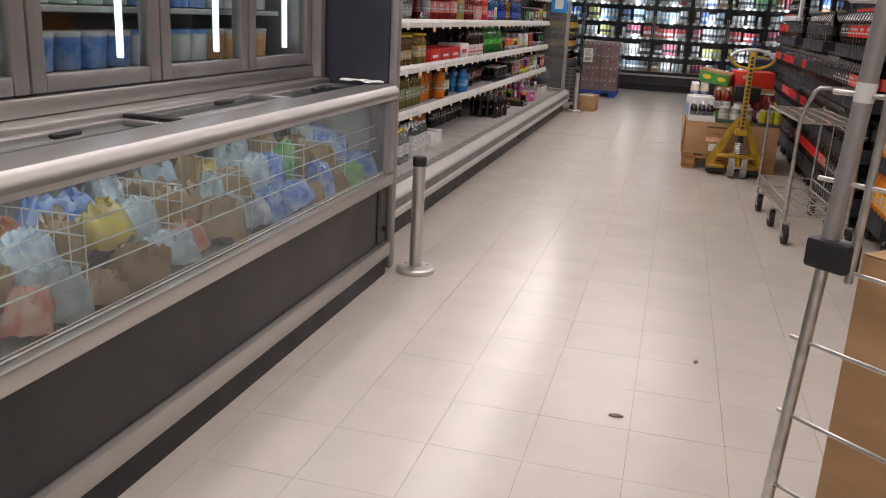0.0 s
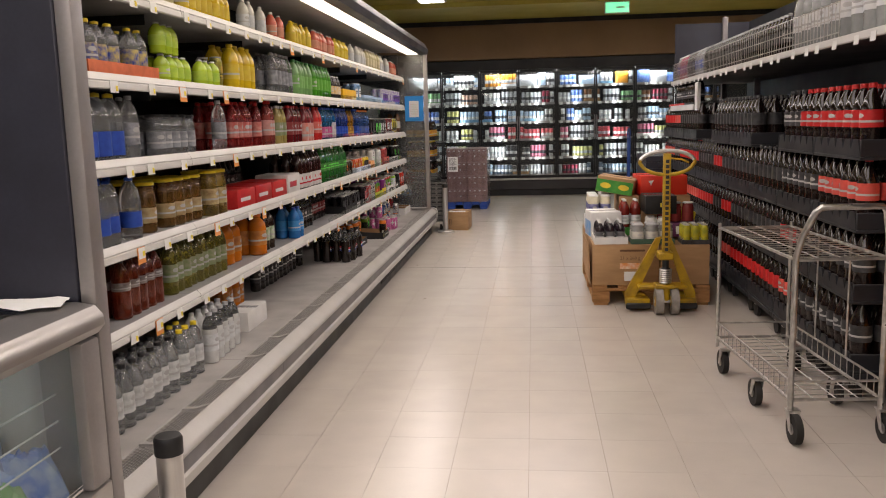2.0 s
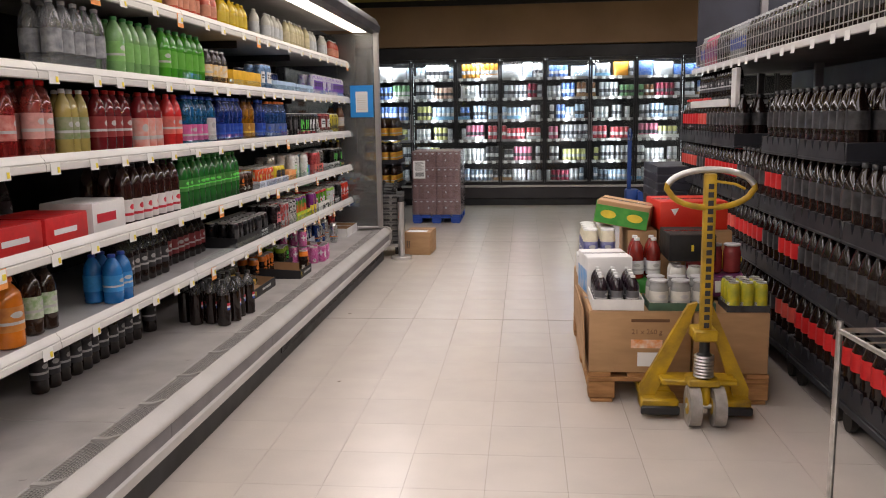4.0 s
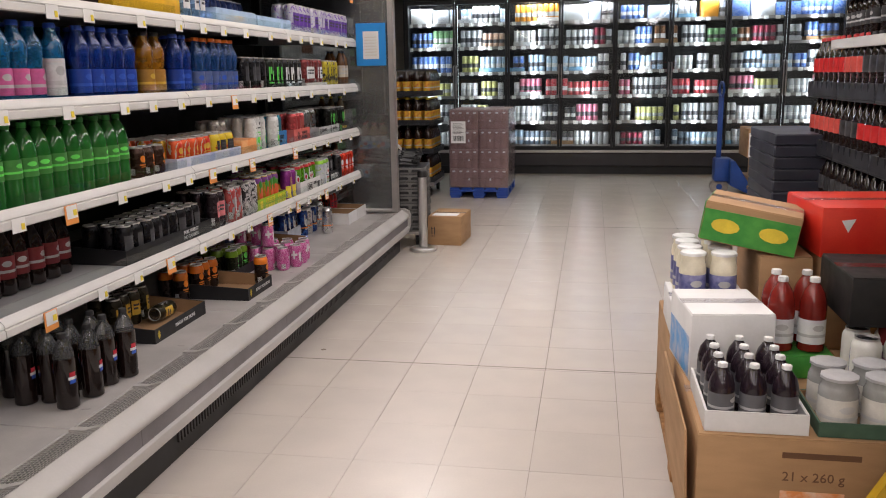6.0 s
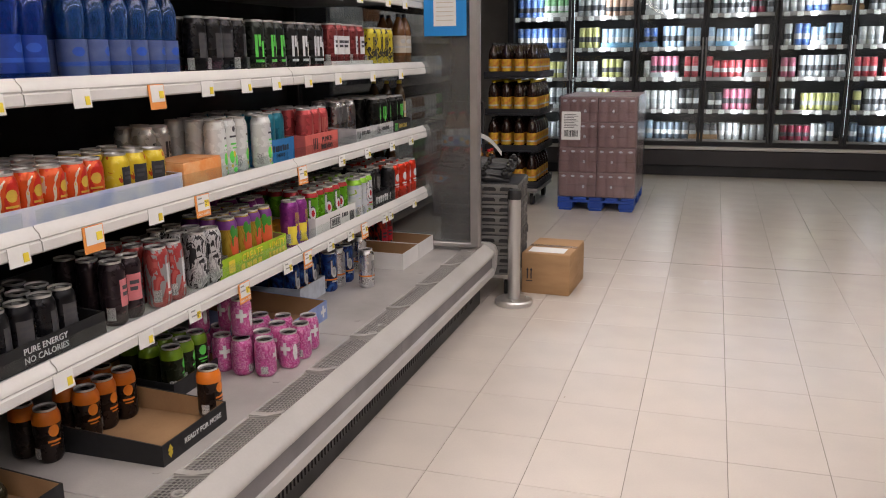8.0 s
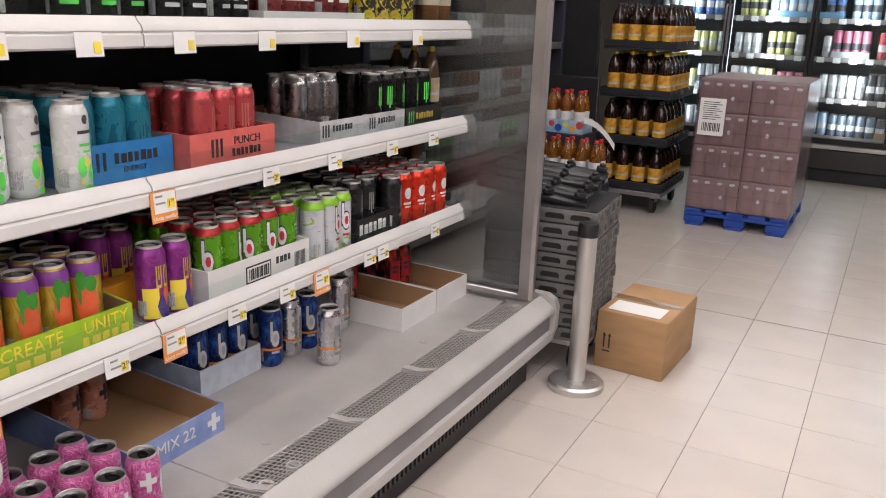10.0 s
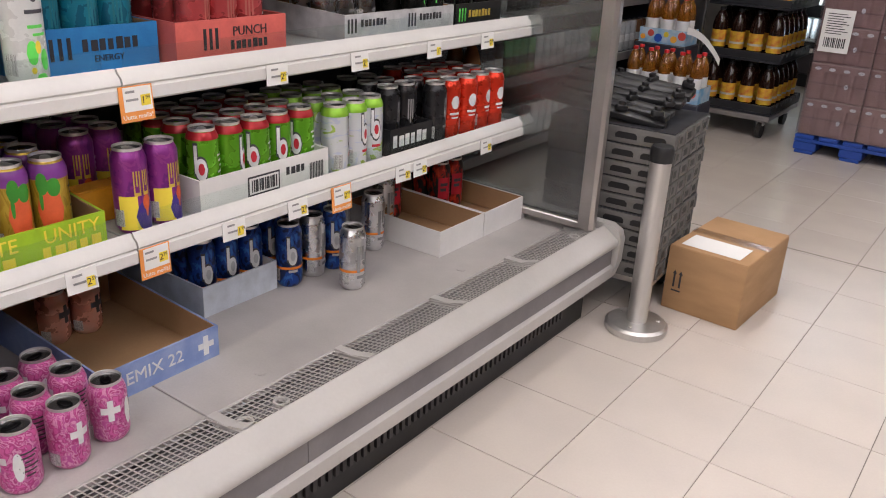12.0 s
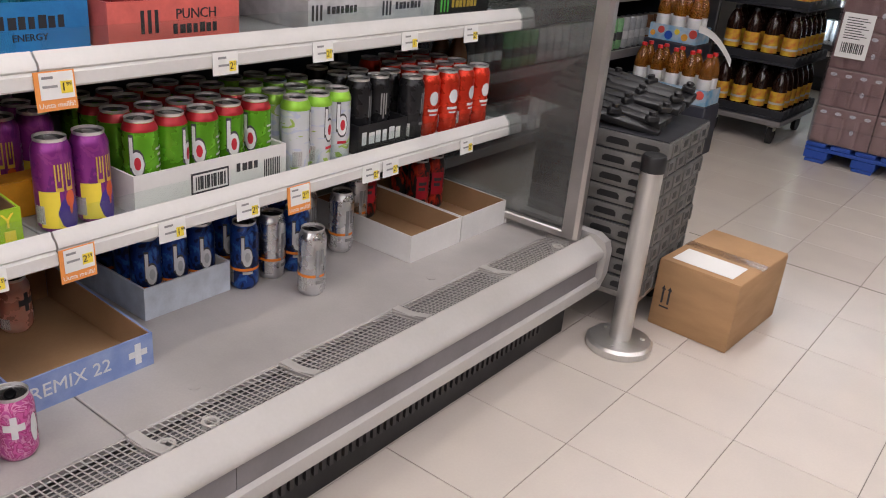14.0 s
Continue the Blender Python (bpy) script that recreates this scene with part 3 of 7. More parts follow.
PRINTS = {"dark": tint("print_dark", (0.06, 0.06, 0.07), 0.45), "pale": tint("print_pale", (0.5, 0.5, 0.5), 0.45), "violet": tint("print_violet_blue", (0.06, 0.03, 0.3), 0.35, 0.2), "orange": tint("print_orange", (0.7, 0.12, 0.04), 0.35, 0.1), "leaf": tint("print_leaf", (0.05, 0.28, 0.03), 0.35, 0.1)}
PROTO = {}


def barcode_ink(name):
    """White field crossed by thin upright dark lines round the can."""
    m = bpy.data.materials.new(name)
    m.use_nodes = True
    n, l = m.node_tree.nodes, m.node_tree.links
    co, sep, ang, mul, nz, cr = n.new("ShaderNodeTexCoord"), n.new("ShaderNodeSeparateXYZ"), n.new("ShaderNodeMath"), n.new("ShaderNodeMath"), n.new("ShaderNodeTexNoise"), n.new("ShaderNodeValToRGB")
    ang.operation, mul.operation, mul.inputs[1].default_value = "ARCTAN2", "MULTIPLY", 60.0
    nz.noise_dimensions, nz.inputs["Scale"].default_value, nz.inputs["Detail"].default_value = "1D", 1.0, 0
    cr.color_ramp.interpolation = "CONSTANT"
    cr.color_ramp.elements[0].color, cr.color_ramp.elements[1].color = (0.05, 0.05, 0.05, 1), (0.68, 0.68, 0.68, 1)
    cr.color_ramp.elements[1].position = 0.48
    l.new(co.outputs["Object"], sep.inputs[0])
    l.new(sep.outputs["Y"], ang.inputs[0])
    l.new(sep.outputs["X"], ang.inputs[1])
    l.new(ang.outputs[0], mul.inputs[0])
    l.new(mul.outputs[0], nz.inputs["W"])
    l.new(nz.outputs["Fac"], cr.inputs[0])
    l.new(cr.outputs[0], n["Principled BSDF"].inputs["Base Color"])
    n["Principled BSDF"].inputs["Roughness"].default_value = 0.4
    return m


BARS = barcode_ink("barcode_print")
BULK = {}


def curved(bm, r, a0, a1, z0, z1, n=6, ellipse=False):
    """A patch that hugs a round side, between two angles and two heights."""
    cols = []
    for k in range(n + 1):
        f = k / n
        a = a0 + (a1 - a0) * f
        h = math.sqrt(max(0.0, 1 - (2 * f - 1) ** 2)) if ellipse else 1.0
        h = max(h, 0.05)
        zc, zh = (z0 + z1) / 2, (z1 - z0) / 2 * h
        cols.append([bm.verts.new((r * math.cos(a), r * math.sin(a), z)) for z in (zc - zh, zc + zh)])
    for p, q in zip(cols, cols[1:]):
        bm.faces.new((p[0], q[0], q[1], p[1]))
    return bm


def emblem_patches(style, ink):
    """The shapes printed on a can's front: name, ink, lift, then patches of two angles, two heights and a round flag."""
    if style == "oval":
        return [("emblem", ink, 0.0008, [(-0.42, 0.42, 0.5, 0.72, 1), (-0.5, 0.5, 0.4, 0.44, 0), (-0.35, 0.35, 0.34, 0.365, 0)])]
    if style == "claw":
        return [("emblem", ink, 0.0008, [(k * 0.2 - 0.055, k * 0.2 + 0.055, 0.38 + 0.06 * abs(k), 0.76, 0) for k in (-1, 0, 1)] + [(-0.36, 0.36, 0.27, 0.31, 0)])]
    if style == "block":
        return [("emblem", ink, 0.0008, [(-0.6, 0.6, 0.3, 0.72, 0)]), ("emblem_text", PRINTS["dark"], 0.0011, [(-0.4, 0.35, 0.56, 0.62, 0), (-0.4, 0.2, 0.46, 0.52, 0)])]
    if style == "letters":
        return [("emblem", ink, 0.0008, [(-0.5 + 0.36 * k, -0.22 + 0.36 * k, zz, zt, 0) for k, (zz, zt) in enumerate(((0.3, 0.72), (0.5, 0.72), (0.3, 0.6)))] + [(-0.5, 0.5, 0.2, 0.25, 0)])]
    if style == "ring":
        return [("emblem_outline", PRINTS["dark"], 0.0007, [(-0.5, 0.36, 0.34, 0.68, 1), (-0.52, -0.22, 0.42, 0.84, 0)]), ("emblem", WHTL, 0.001, [(-0.44, 0.3, 0.37, 0.65, 1), (-0.47, -0.27, 0.46, 0.81, 0)]),
                ("emblem_core", ink, 0.0013, [(-0.24, 0.14, 0.44, 0.59, 1)]), ("emblem_text", ink, 0.0009, [(-0.4, 0.3, 0.25, 0.29, 0)])]
    if style == "uu":
        gold = []
        for c in (-0.46, 0.06):
            gold += [(c, c + 0.07, 0.5, 0.75, 0), (c + 0.31, c + 0.38, 0.5, 0.75, 0), (c, c + 0.38, 0.46, 0.5, 0), (c + 0.155, c + 0.225, 0.57, 0.75, 0)]
        return [("emblem", ink, 0.0012, gold), ("yellow_print", YELLOWT, 0.0006, [(-1.35, -0.3, 0.06, 0.46, 0), (-0.6, 0.1, 0.05, 0.34, 1)]), ("blue_print", PRINTS["violet"], 0.0008, [(-0.45, 0.95, 0.03, 0.4, 1)]), ("orange_print", PRINTS["orange"], 0.001, [(-0.02, 0.52, 0.28, 0.46, 1), (0.15, 0.35, 0.2, 0.36, 1)])]
    if style == "fruit":
        return [("fruit_print", ink, 0.0008, [(-0.75, 0.55, 0.2, 0.72, 1)]), ("leaf_print", PRINTS["leaf"], 0.0011, [(-0.7, -0.1, 0.62, 0.86, 1), (-0.2, 0.5, 0.6, 0.8, 1), (-0.6, -0.4, 0.45, 0.7, 1)]), ("pale_print", WHTL, 0.0011, [(-0.35, 0.3, 0.05, 0.2, 0)])]
    if style == "leaf":
        return [("emblem", ink, 0.0008, [(-0.62, -0.08, 0.2, 0.42, 1), (0.02, 0.5, 0.14, 0.34, 1), (-0.3, 0.3, 0.03, 0.12, 1)]), ("lemon_print", YELLOWT, 0.001, [(-0.2, 0.1, 0.3, 0.42, 1), (-0.5, -0.25, 0.12, 0.18, 1)]), ("emblem_text", PRINTS["dark"], 0.0008, [(-0.5, 0.5, 0.66, 0.695, 0), (-0.2, 0.2, 0.76, 0.86, 1)]), ("green_script", ink, 0.0008, [(-0.45, 0.35, 0.53, 0.56, 0), (-0.25, 0.45, 0.46, 0.485, 0)])]
    if style == "cross":
        return [("emblem", ink, 0.0008, [(-0.15, 0.15, 0.4, 0.75, 0), (-0.5, 0.5, 0.52, 0.63, 0)]), ("emblem_text", ink, 0.0008, [(0.75, 1.25, 0.25, 0.7, 1)])]
    return []


def sleeve(prof, z0, z1, lift):
    """The stretch of a turned outline between two heights, lifted off it a little."""
    def at(z):
        for (ra, za), (rb, zb) in zip(prof, prof[1:]):
            if za <= z <= zb:
                return ra + (rb - ra) * (z - za) / max(1e-6, zb - za)
        return prof[-1][0]
    zs = [z0] + [z for _, z in prof if z0 < z < z1] + [z1]
    return [(at(z) + lift, z) for z in zs]


def can(key, r, h, body, emblem=None, style="oval", lid=None, label="", band=None, lod=0, paint=None):
    """A drinks can: drawn body, seamed silver rim, sunk lid, tab and printed emblem."""
    seg = 22 if lod == 0 else (12 if lod == 1 else 8)
    rim = [(r * 0.81, h - 0.0062), (r * 0.815, h - 0.0035), (r * 0.83, h - 0.0015), (r * 0.82, h), (r * 0.79, h - 0.0006), (r * 0.765, h - 0.005)]
    panel = [(r * 0.765, h - 0.0051), (r * 0.2, h - 0.0056)]
    dome = [(r * 0.76, 0), (r * 0.86, 0.0035), (r * 0.985, 0.011), (r, 0.017), (r, h - 0.0265), (r * 0.985, h - 0.0215), (r * 0.93, h - 0.0155), (r * 0.83, h - 0.0085), (r * 0.808, h - 0.0062)]
    PROTO[key] = [(dome, body), (rim, LID), (panel, lid or LIDIN)]
    if band:
        PROTO[key].append((sleeve(dome, h * band[0], min(h * band[1], h - 0.0064), 0.0005), band[2]))
    t = thing("drink_can", label, "can", bm=lathe(B(), dome, seg), material=body)
    if lod < 2:
        top = part("lid", lathe(B(), rim, seg, cap=False), LID, t, "seamed silver rim")
        part("lid_panel", lathe(B(), panel, seg), lid or LIDIN, top, "sunk lid panel")
    if lod == 0:
        part("pull_tab", lathe(B(), [(r * 0.3, -0.0008), (r * 0.3, 0.0006), (r * 0.2, 0.001), (r * 0.17, 0.0004)], 12), LID if lid else DARKLID, t, "pull tab").matrix_basis = pose(r * 0.12, 0, h - 0.0042) @ Matrix.Diagonal((1.7, 0.95, 1, 1))
    if band:
        part("band", lathe(B(), sleeve(dome, h * band[0], min(h * band[1], h - 0.0064), 0.0004), seg, cap=False), band[2], t)
    if emblem and lod < 2:
        for nm, ink, lift, patches in emblem_patches(style, emblem):
            bm = B()
            for a0, a1, z0, z1, rnd in patches:
                curved(bm, r + lift, a0, a1, h * z0, h * z1, 8 if rnd else 4, bool(rnd))
            part(nm, bm, ink, t)
    if lod == 0:
        bm = B()
        for k in range(6):
            w = 0.22 + 0.13 * ((k * 7) % 3)
            curved(bm, r + 0.0009, 1.5 - w, 1.5 + w, h * (0.3 + 0.07 * k), h * (0.325 + 0.07 * k), 3)
        part("small_print", bm, PRINTS["dark" if paint and sum(paint) > 0.9 else "pale"], t)
        bm = B()
        part("barcode", curved(bm, r + 0.0009, -1.75, -1.1, h * 0.1, h * 0.3, 4), BARS, t, "printed barcode")
    return t


LPRINT = {}
PROFILES = {
    "cola": [(0.62, 0.0), (0.92, 0.02), (1.0, 0.06), (0.98, 0.2), (0.9, 0.3), (0.97, 0.42), (1.0, 0.56), (0.95, 0.66), (0.7, 0.78), (0.42, 0.88), (0.33, 0.92), (0.33, 0.955)],
    "straight": [(0.75, 0.0), (0.97, 0.015), (1.0, 0.05), (0.95, 0.1), (1.0, 0.14), (1.0, 0.62), (0.96, 0.68), (0.8, 0.79), (0.48, 0.89), (0.35, 0.92), (0.35, 0.955)],
    "sport": [(0.7, 0.0), (1.0, 0.03), (1.0, 0.3), (0.86, 0.38), (0.9, 0.48), (1.0, 0.56), (1.0, 0.7), (0.84, 0.78), (0.5, 0.87), (0.48, 0.94)],
    "jug": [(0.8, 0.0), (1.0, 0.03), (1.0, 0.66), (0.9, 0.78), (0.55, 0.88), (0.45, 0.9), (0.45, 0.955)],
    "jar": [(0.85, 0.0), (1.0, 0.04), (1.0, 0.72), (0.9, 0.8), (0.86, 0.82), (0.86, 0.955)],
}


def bottle(key, r, h, body, cap, lab, prof="straight", z0=0.3, z1=0.58, label="", neck=None, lod=0, name="drink_bottle", capr=0.4):
    """A bottle: moulded body, screw cap, wrapped paper label, and its neck where that is another colour."""
    seg = 16 if lod == 0 else 10
    pr = [(a * r, b * h) for a, b in PROFILES[prof]]
    rc = pr[-1][0] * 1.12
    PROTO[key] = [(pr, body), ([(rc, 0.935 * h), (rc, 0.985 * h), (rc * 0.2, h)], cap)]
    if lab:
        PROTO[key].append(([(r * 1.015, z0 * h), (r * 1.015, z1 * h)], lab))
    if neck:
        cut = [p for p in pr if p[1] <= 0.7 * h]
        t = thing(name, label, "bottle", bm=lathe(B(), cut, seg), material=body)
        part("neck", lathe(B(), [cut[-1]] + [p for p in pr if p[1] > 0.7 * h], seg, cap=False), neck, t, "clear empty neck")
    else:
        t = thing(name, label, "bottle", bm=lathe(B(), pr, seg), material=body)
    rc = pr[-1][0] * 1.12
    part("cap", lathe(B(), [(rc, 0.935 * h), (rc, 0.985 * h), (rc * 0.9, h), (rc * 0.3, h)], 10), cap, t, "screw cap")
    if lab:
        mid, hh = (z0 + z1) / 2 * h, (z1 - z0) * h
        a0 = math.pi if lod else 0.0
        ink = LPRINT.get(lab.name, PRINTS["pale"])
        part("label_print", curved(B(), r * 1.02, a0 - 0.5, a0 + 0.45, mid + hh * 0.04, mid + hh * 0.3, 6, True), ink, t)
        part("label_stripe", curved(B(), r * 1.018, 0.0, 2 * math.pi, mid - hh * 0.22, mid - hh * 0.1, seg), ink, t)
        part("paper_label", lathe(B(), [(r * 1.012, z0 * h), (r * 1.012, z1 * h)], seg, cap=False), lab, t, "printed wrap label")
    return t


def place(key, maker, x, y, z, rz=0.0, rx=0.0, ry=0.0):
    """Puts one more of a kind; the first is built, the others are copies."""
    m = pose(x, y, z, rx, ry, rz)
    if key not in MASTERS:
        MASTERS[key] = maker()
        MASTERS[key].matrix_basis = m
        return MASTERS[key]
    return copy_thing(MASTERS[key], m)


RNG = random.Random(7)


def bulk(store, key, x, y, z):
    """Adds one more of a kind to a joined stock of goods that nobody could count."""
    verts, faces, slots, mats = BULK.setdefault(store, ([], [], [], []))
    seg = 9
    for prof, m in PROTO[key]:
        if m not in mats:
            mats.append(m)
        b = len(verts)
        for r, h in prof:
            verts.extend((x + r * math.cos(2 * math.pi * k / seg), y + r * math.sin(2 * math.pi * k / seg), z + h) for k in range(seg))
        for i in range(len(prof) - 1):
            for k in range(seg):
                faces.append((b + i * seg + k, b + i * seg + (k + 1) % seg, b + (i + 1) * seg + (k + 1) % seg, b + (i + 1) * seg + k))
                slots.append(mats.index(m))


def pour(store, name, label, category):
    """Turns a joined stock into its one object."""
    verts, faces, slots, mats = BULK[store]
    me = bpy.data.meshes.new(name)
    me.from_pydata(verts, [], faces)
    for m in mats:
        me.materials.append(m)
    me.polygons.foreach_set("material_index", slots)
    me.polygons.foreach_set("use_smooth", [True] * len(faces))
    me.update()
    tagged(new(name, me), label, category, kind="stuff")


def rows(key, maker, y0, y1, z, r, deep=3, xf=-0.42, skip=0.0, group="", gap=0.003, ragged=0.012, spin=35, step=None, joined=False):
    """Fills a stretch of a shelf with one kind, several deep."""
    d = 2 * r + gap
    n = max(1, int((y1 - y0 + gap) / d))
    off = (y1 - y0 - n * d) / 2 + d / 2
    for i in range(n):
        first = RNG.random() < skip
        for j in range(deep):
            if j == 0 and first:
                continue
            if (j or joined) and key in PROTO:
                bulk("case", key, xf - j * (step or d) + RNG.uniform(-ragged, 0), y0 + off + i * d, z)
                continue
            ob = place(key, maker, xf - j * (step or d) + RNG.uniform(-ragged, 0), y0 + off + i * d + RNG.uniform(-0.002, 0.002), z, RNG.uniform(-spin, spin))
            if group:
                ob["group"] = group


def tray(name, label, x0, x1, y0, y1, z, wall, hf, hb, outer, inner, low_front=True):
    """An open carton tray: floor, four thin walls, higher at the back."""
    t = thing(name, label, "carton tray", pose((x0 + x1) / 2, (y0 + y1) / 2, z))
    w, d = (x1 - x0) / 2, (y1 - y0) / 2
    part("floor_board", box(B(), -w + 0.004, w - 0.004, -d + 0.004, d - 0.004, 0.0005, 0.004), inner, t, "brown inside board")
    f = part("front_wall", box(B(), w - 0.004, w, -d, d, 0, hf), outer, t)
    part("back_wall", box(B(), -w, -w + 0.004, -d, d, 0, hb), outer, t)
    for s in (-1, 1):
        ya, yb = sorted((s * d, s * (d - 0.004)))
        part("side_wall", extrude(B(), [(-w + 0.004, 0), (w - 0.004, 0), (w - 0.004, hf), (-w + 0.004, hb)], "y", ya, yb), outer, t)
        ya, yb = sorted((s * (d - 0.0042), s * (d - 0.006)))
        part("side_lining", extrude(B(), [(-w + 0.005, 0.005), (w - 0.006, 0.005), (w - 0.006, hf - 0.001), (-w + 0.005, hb - 0.001)], "y", ya, yb), inner, t)
    part("front_lining", box(B(), w - 0.0062, w - 0.0042, -d + 0.007, d - 0.007, 0.005, hf - 0.001), inner, t)
    part("back_lining", box(B(), -w + 0.0042, -w + 0.006, -d + 0.007, d - 0.007, 0.005, hb - 0.001), inner, t)
    return t


def wordmark(parent, x, y0, y1, z0, z1, material, glyphs=7):
    """A printed name as a row of plain small blocks of uneven width and height."""
    step = (y1 - y0) / glyphs
    for k in range(glyphs):
        ya, yb = y0 + step * k, y0 + step * (k + (0.62, 0.8, 0.7)[k % 3])
        rise = (z1 - z0) * (0.12, 0.0, 0.06, 0.0)[k % 4]
        part("print_block", box(B(), x, x + 0.0006, ya, yb, z0 + (rise if k % 2 else 0), z1 + rise), material, parent)


def carton(name, label, x0, x1, y0, y1, z0, z1, material, rz=0, rx=0, ry=0, tape=True, category="box"):
    """A closed carton with flaps, a tape strip and slightly soft edges."""
    w, d, h = (x1 - x0) / 2, (y1 - y0) / 2, z1 - z0
    t = thing(name, label, category, pose((x0 + x1) / 2, (y0 + y1) / 2, z0, rx, ry, rz))
    part("body", box(B(), -w, w, -d, d, 0, h - 0.003, 0.004, 2), material, t)
    part("flap", box(B(), -w + 0.002, w - 0.002, -d + 0.002, -0.0015, h - 0.003, h, 0.001), material, t)
    part("flap", box(B(), -w + 0.002, w - 0.002, 0.0015, d - 0.002, h - 0.003, h, 0.001), material, t)
    if tape:
        part("tape", box(B(), -w - 0.0006, w + 0.0006, -0.024, 0.024, h + 0.0002, h + 0.0008), FILM, t, "clear packing tape")
    return t


# ---- right side: rack of cola crates ----
RX = 2.52
COLA = tint("cola_dark", (0.012, 0.006, 0.005), 0.12, coat=0.3)
REDL = tint("label_red", (0.5, 0.012, 0.015), 0.45, second=(0.62, 0.03, 0.03))
BLKL = tint("label_black", (0.02, 0.02, 0.022), 0.4, second=(0.07, 0.07, 0.075))
PINKL = tint("label_coral", (0.65, 0.09, 0.07), 0.45)
CLEARPET = tint("clear_pet", (0.3, 0.31, 0.32), 0.06, trans=0.85)
kinds = [
    ("big_red", lambda: bottle("big_red", 0.048, 0.315, COLA, CAPS["red"], REDL, "cola", 0.4, 0.64, "large cola bottle with a red label in a crate", lod=1)),
    ("big_black", lambda: bottle("big_black", 0.048, 0.315, COLA, CAPS["black"], BLKL, "cola", 0.4, 0.64, "large cola bottle with a black label in a crate", lod=1)),
    ("big_coral", lambda: bottle("big_coral", 0.048, 0.315, COLA, CAPS["red"], PINKL, "cola", 0.4, 0.64, "large cola bottle with a coral label in a crate", lod=1)),
]


def crate(x, y, z, lx=0.4, ly=0.6, h=0.09, material=None, name="bottle_crate", label="dark plastic bottle crate stacked on the rack"):
    def build():
        t = thing(name, label, "crate", group="stacked crates")
        m = material or CRATEB
        part("base", box(B(), -lx / 2, lx / 2, -ly / 2, ly / 2, 0, 0.014, 0.003), m, t)
        for s in (-1, 1):
            a, b = sorted((s * ly / 2, s * (ly / 2 - 0.012)))
            part("side", box(B(), -lx / 2, lx / 2, a, b, 0.015, h, 0.003), m, t)
            a, b = sorted((s * lx / 2, s * (lx / 2 - 0.012)))
            comb = [(-ly / 2 + 0.013, 0.015), (ly / 2 - 0.013, 0.015)]
            for k in range(5, -1, -1):
                ya, yb = -ly / 2 + 0.013 + (ly - 0.026) * k / 6, -ly / 2 + 0.013 + (ly - 0.026) * (k + 1) / 6
                comb += [(yb - 0.002, h * 0.55), (yb - 0.02, h), (ya + 0.02, h), (ya + 0.002, h * 0.55)]
            bm = extrude(B(), comb, "x", a, b)
            part("front", bm, m, t)
        return t
    return place((name, lx, ly, h), build, x, y, z)


def dolly(x, y, lx, ly, material, wheel_r=0.05, name="crate_dolly", label="low dark wheeled dolly under the crates"):
    t = thing(name, label, "dolly", pose(x, y, 0), group="dollies")
    z = 2 * wheel_r + 0.012
    bm = B()
    for s in (-1, 1):
        box(bm, -lx / 2, lx / 2, s * (ly / 2 - 0.02) - 0.02, s * (ly / 2 - 0.02) + 0.02, z, z + 0.03, 0.004)
        box(bm, s * (lx / 2 - 0.02) - 0.02, s * (lx / 2 - 0.02) + 0.02, -ly / 2 + 0.041, ly / 2 - 0.041, z, z + 0.03, 0.004)
    part("deck_frame", bm, material, t)
    for sx in (-1, 1):
        for sy in (-1, 1):
            cx, cy = sx * (lx / 2 - 0.06), sy * (ly / 2 - 0.07)
            w = part("wheel", rod(B(), (cx - 0.013, cy, wheel_r), (cx + 0.013, cy, wheel_r), wheel_r, 16), RUBBER, t, "black castor wheel")
            part("fork", box(B(), cx - 0.02, cx + 0.02, cy - 0.02, cy + 0.02, wheel_r * 1.5, z, 0.003), CHROME, w)
    return t


TIERS = [0.14, 0.455, 0.77, 1.085]
ry, col = 4.02, 0
pattern = ["big_black", "big_red", "big_black", "big_black", "big_coral", "big_black", "big_red", "big_black"]
while ry < 8.9:
    dolly(RX + 0.21, ry + 0.3, 0.41, 0.6, CRATEB)
    for ti, z in enumerate(TIERS):
        if ti == 3 and col in (2, 5):
            continue
        crate(RX + 0.21, ry + 0.3, z + 0.003)
        for k in range(6):
            kk = kinds[{"big_red": 0, "big_black": 1, "big_coral": 2}[pattern[(col * 3 + ti * 2 + (1 if col % 3 == 1 and k > 2 else 0)) % 8]]]
            if ry > 4.9 and kk[0] in PROTO:
                for j in range(3):
                    bulk("rack", kk[0], RX + 0.07 + 0.1 * j, ry + 0.055 + 0.098 * k, z + 0.0175)
                continue
            ob = place(kk[0], kk[1], RX + 0.07, ry + 0.055 + 0.098 * k, z + 0.0175, RNG.uniform(-40, 40))
            ob["group"] = "cola bottles on the rack"
            for j in (1, 2):
                bulk("rack", kk[0], RX + 0.07 + 0.1 * j, ry + 0.055 + 0.098 * k, z + 0.0175)
    ry += 0.605
    col += 1
ORJ = tint("orange_soda", (0.75, 0.24, 0.01), 0.12, coat=0.3, second=(0.6, 0.15, 0.005))
ORL = tint("label_orange", (0.8, 0.3, 0.02), 0.45, second=(0.75, 0.5, 0.1))
dolly(RX + 0.33, 3.7, 0.41, 0.6, CRATEB)
for z in (0.14, 0.46, 0.78):
    crate(RX + 0.33, 3.7, z + 0.003)
    for k in range(6):
        for j in range(1):
            place("big_orange", lambda: bottle("o", 0.048, 0.315, ORJ, CAPS["orange"], ORL, "straight", 0.3, 0.6, "large orange soda bottle in a crate", lod=1), RX + 0.19 + 0.1 * j, 3.455 + 0.098 * k, z + 0.0175, RNG.uniform(-40, 40))

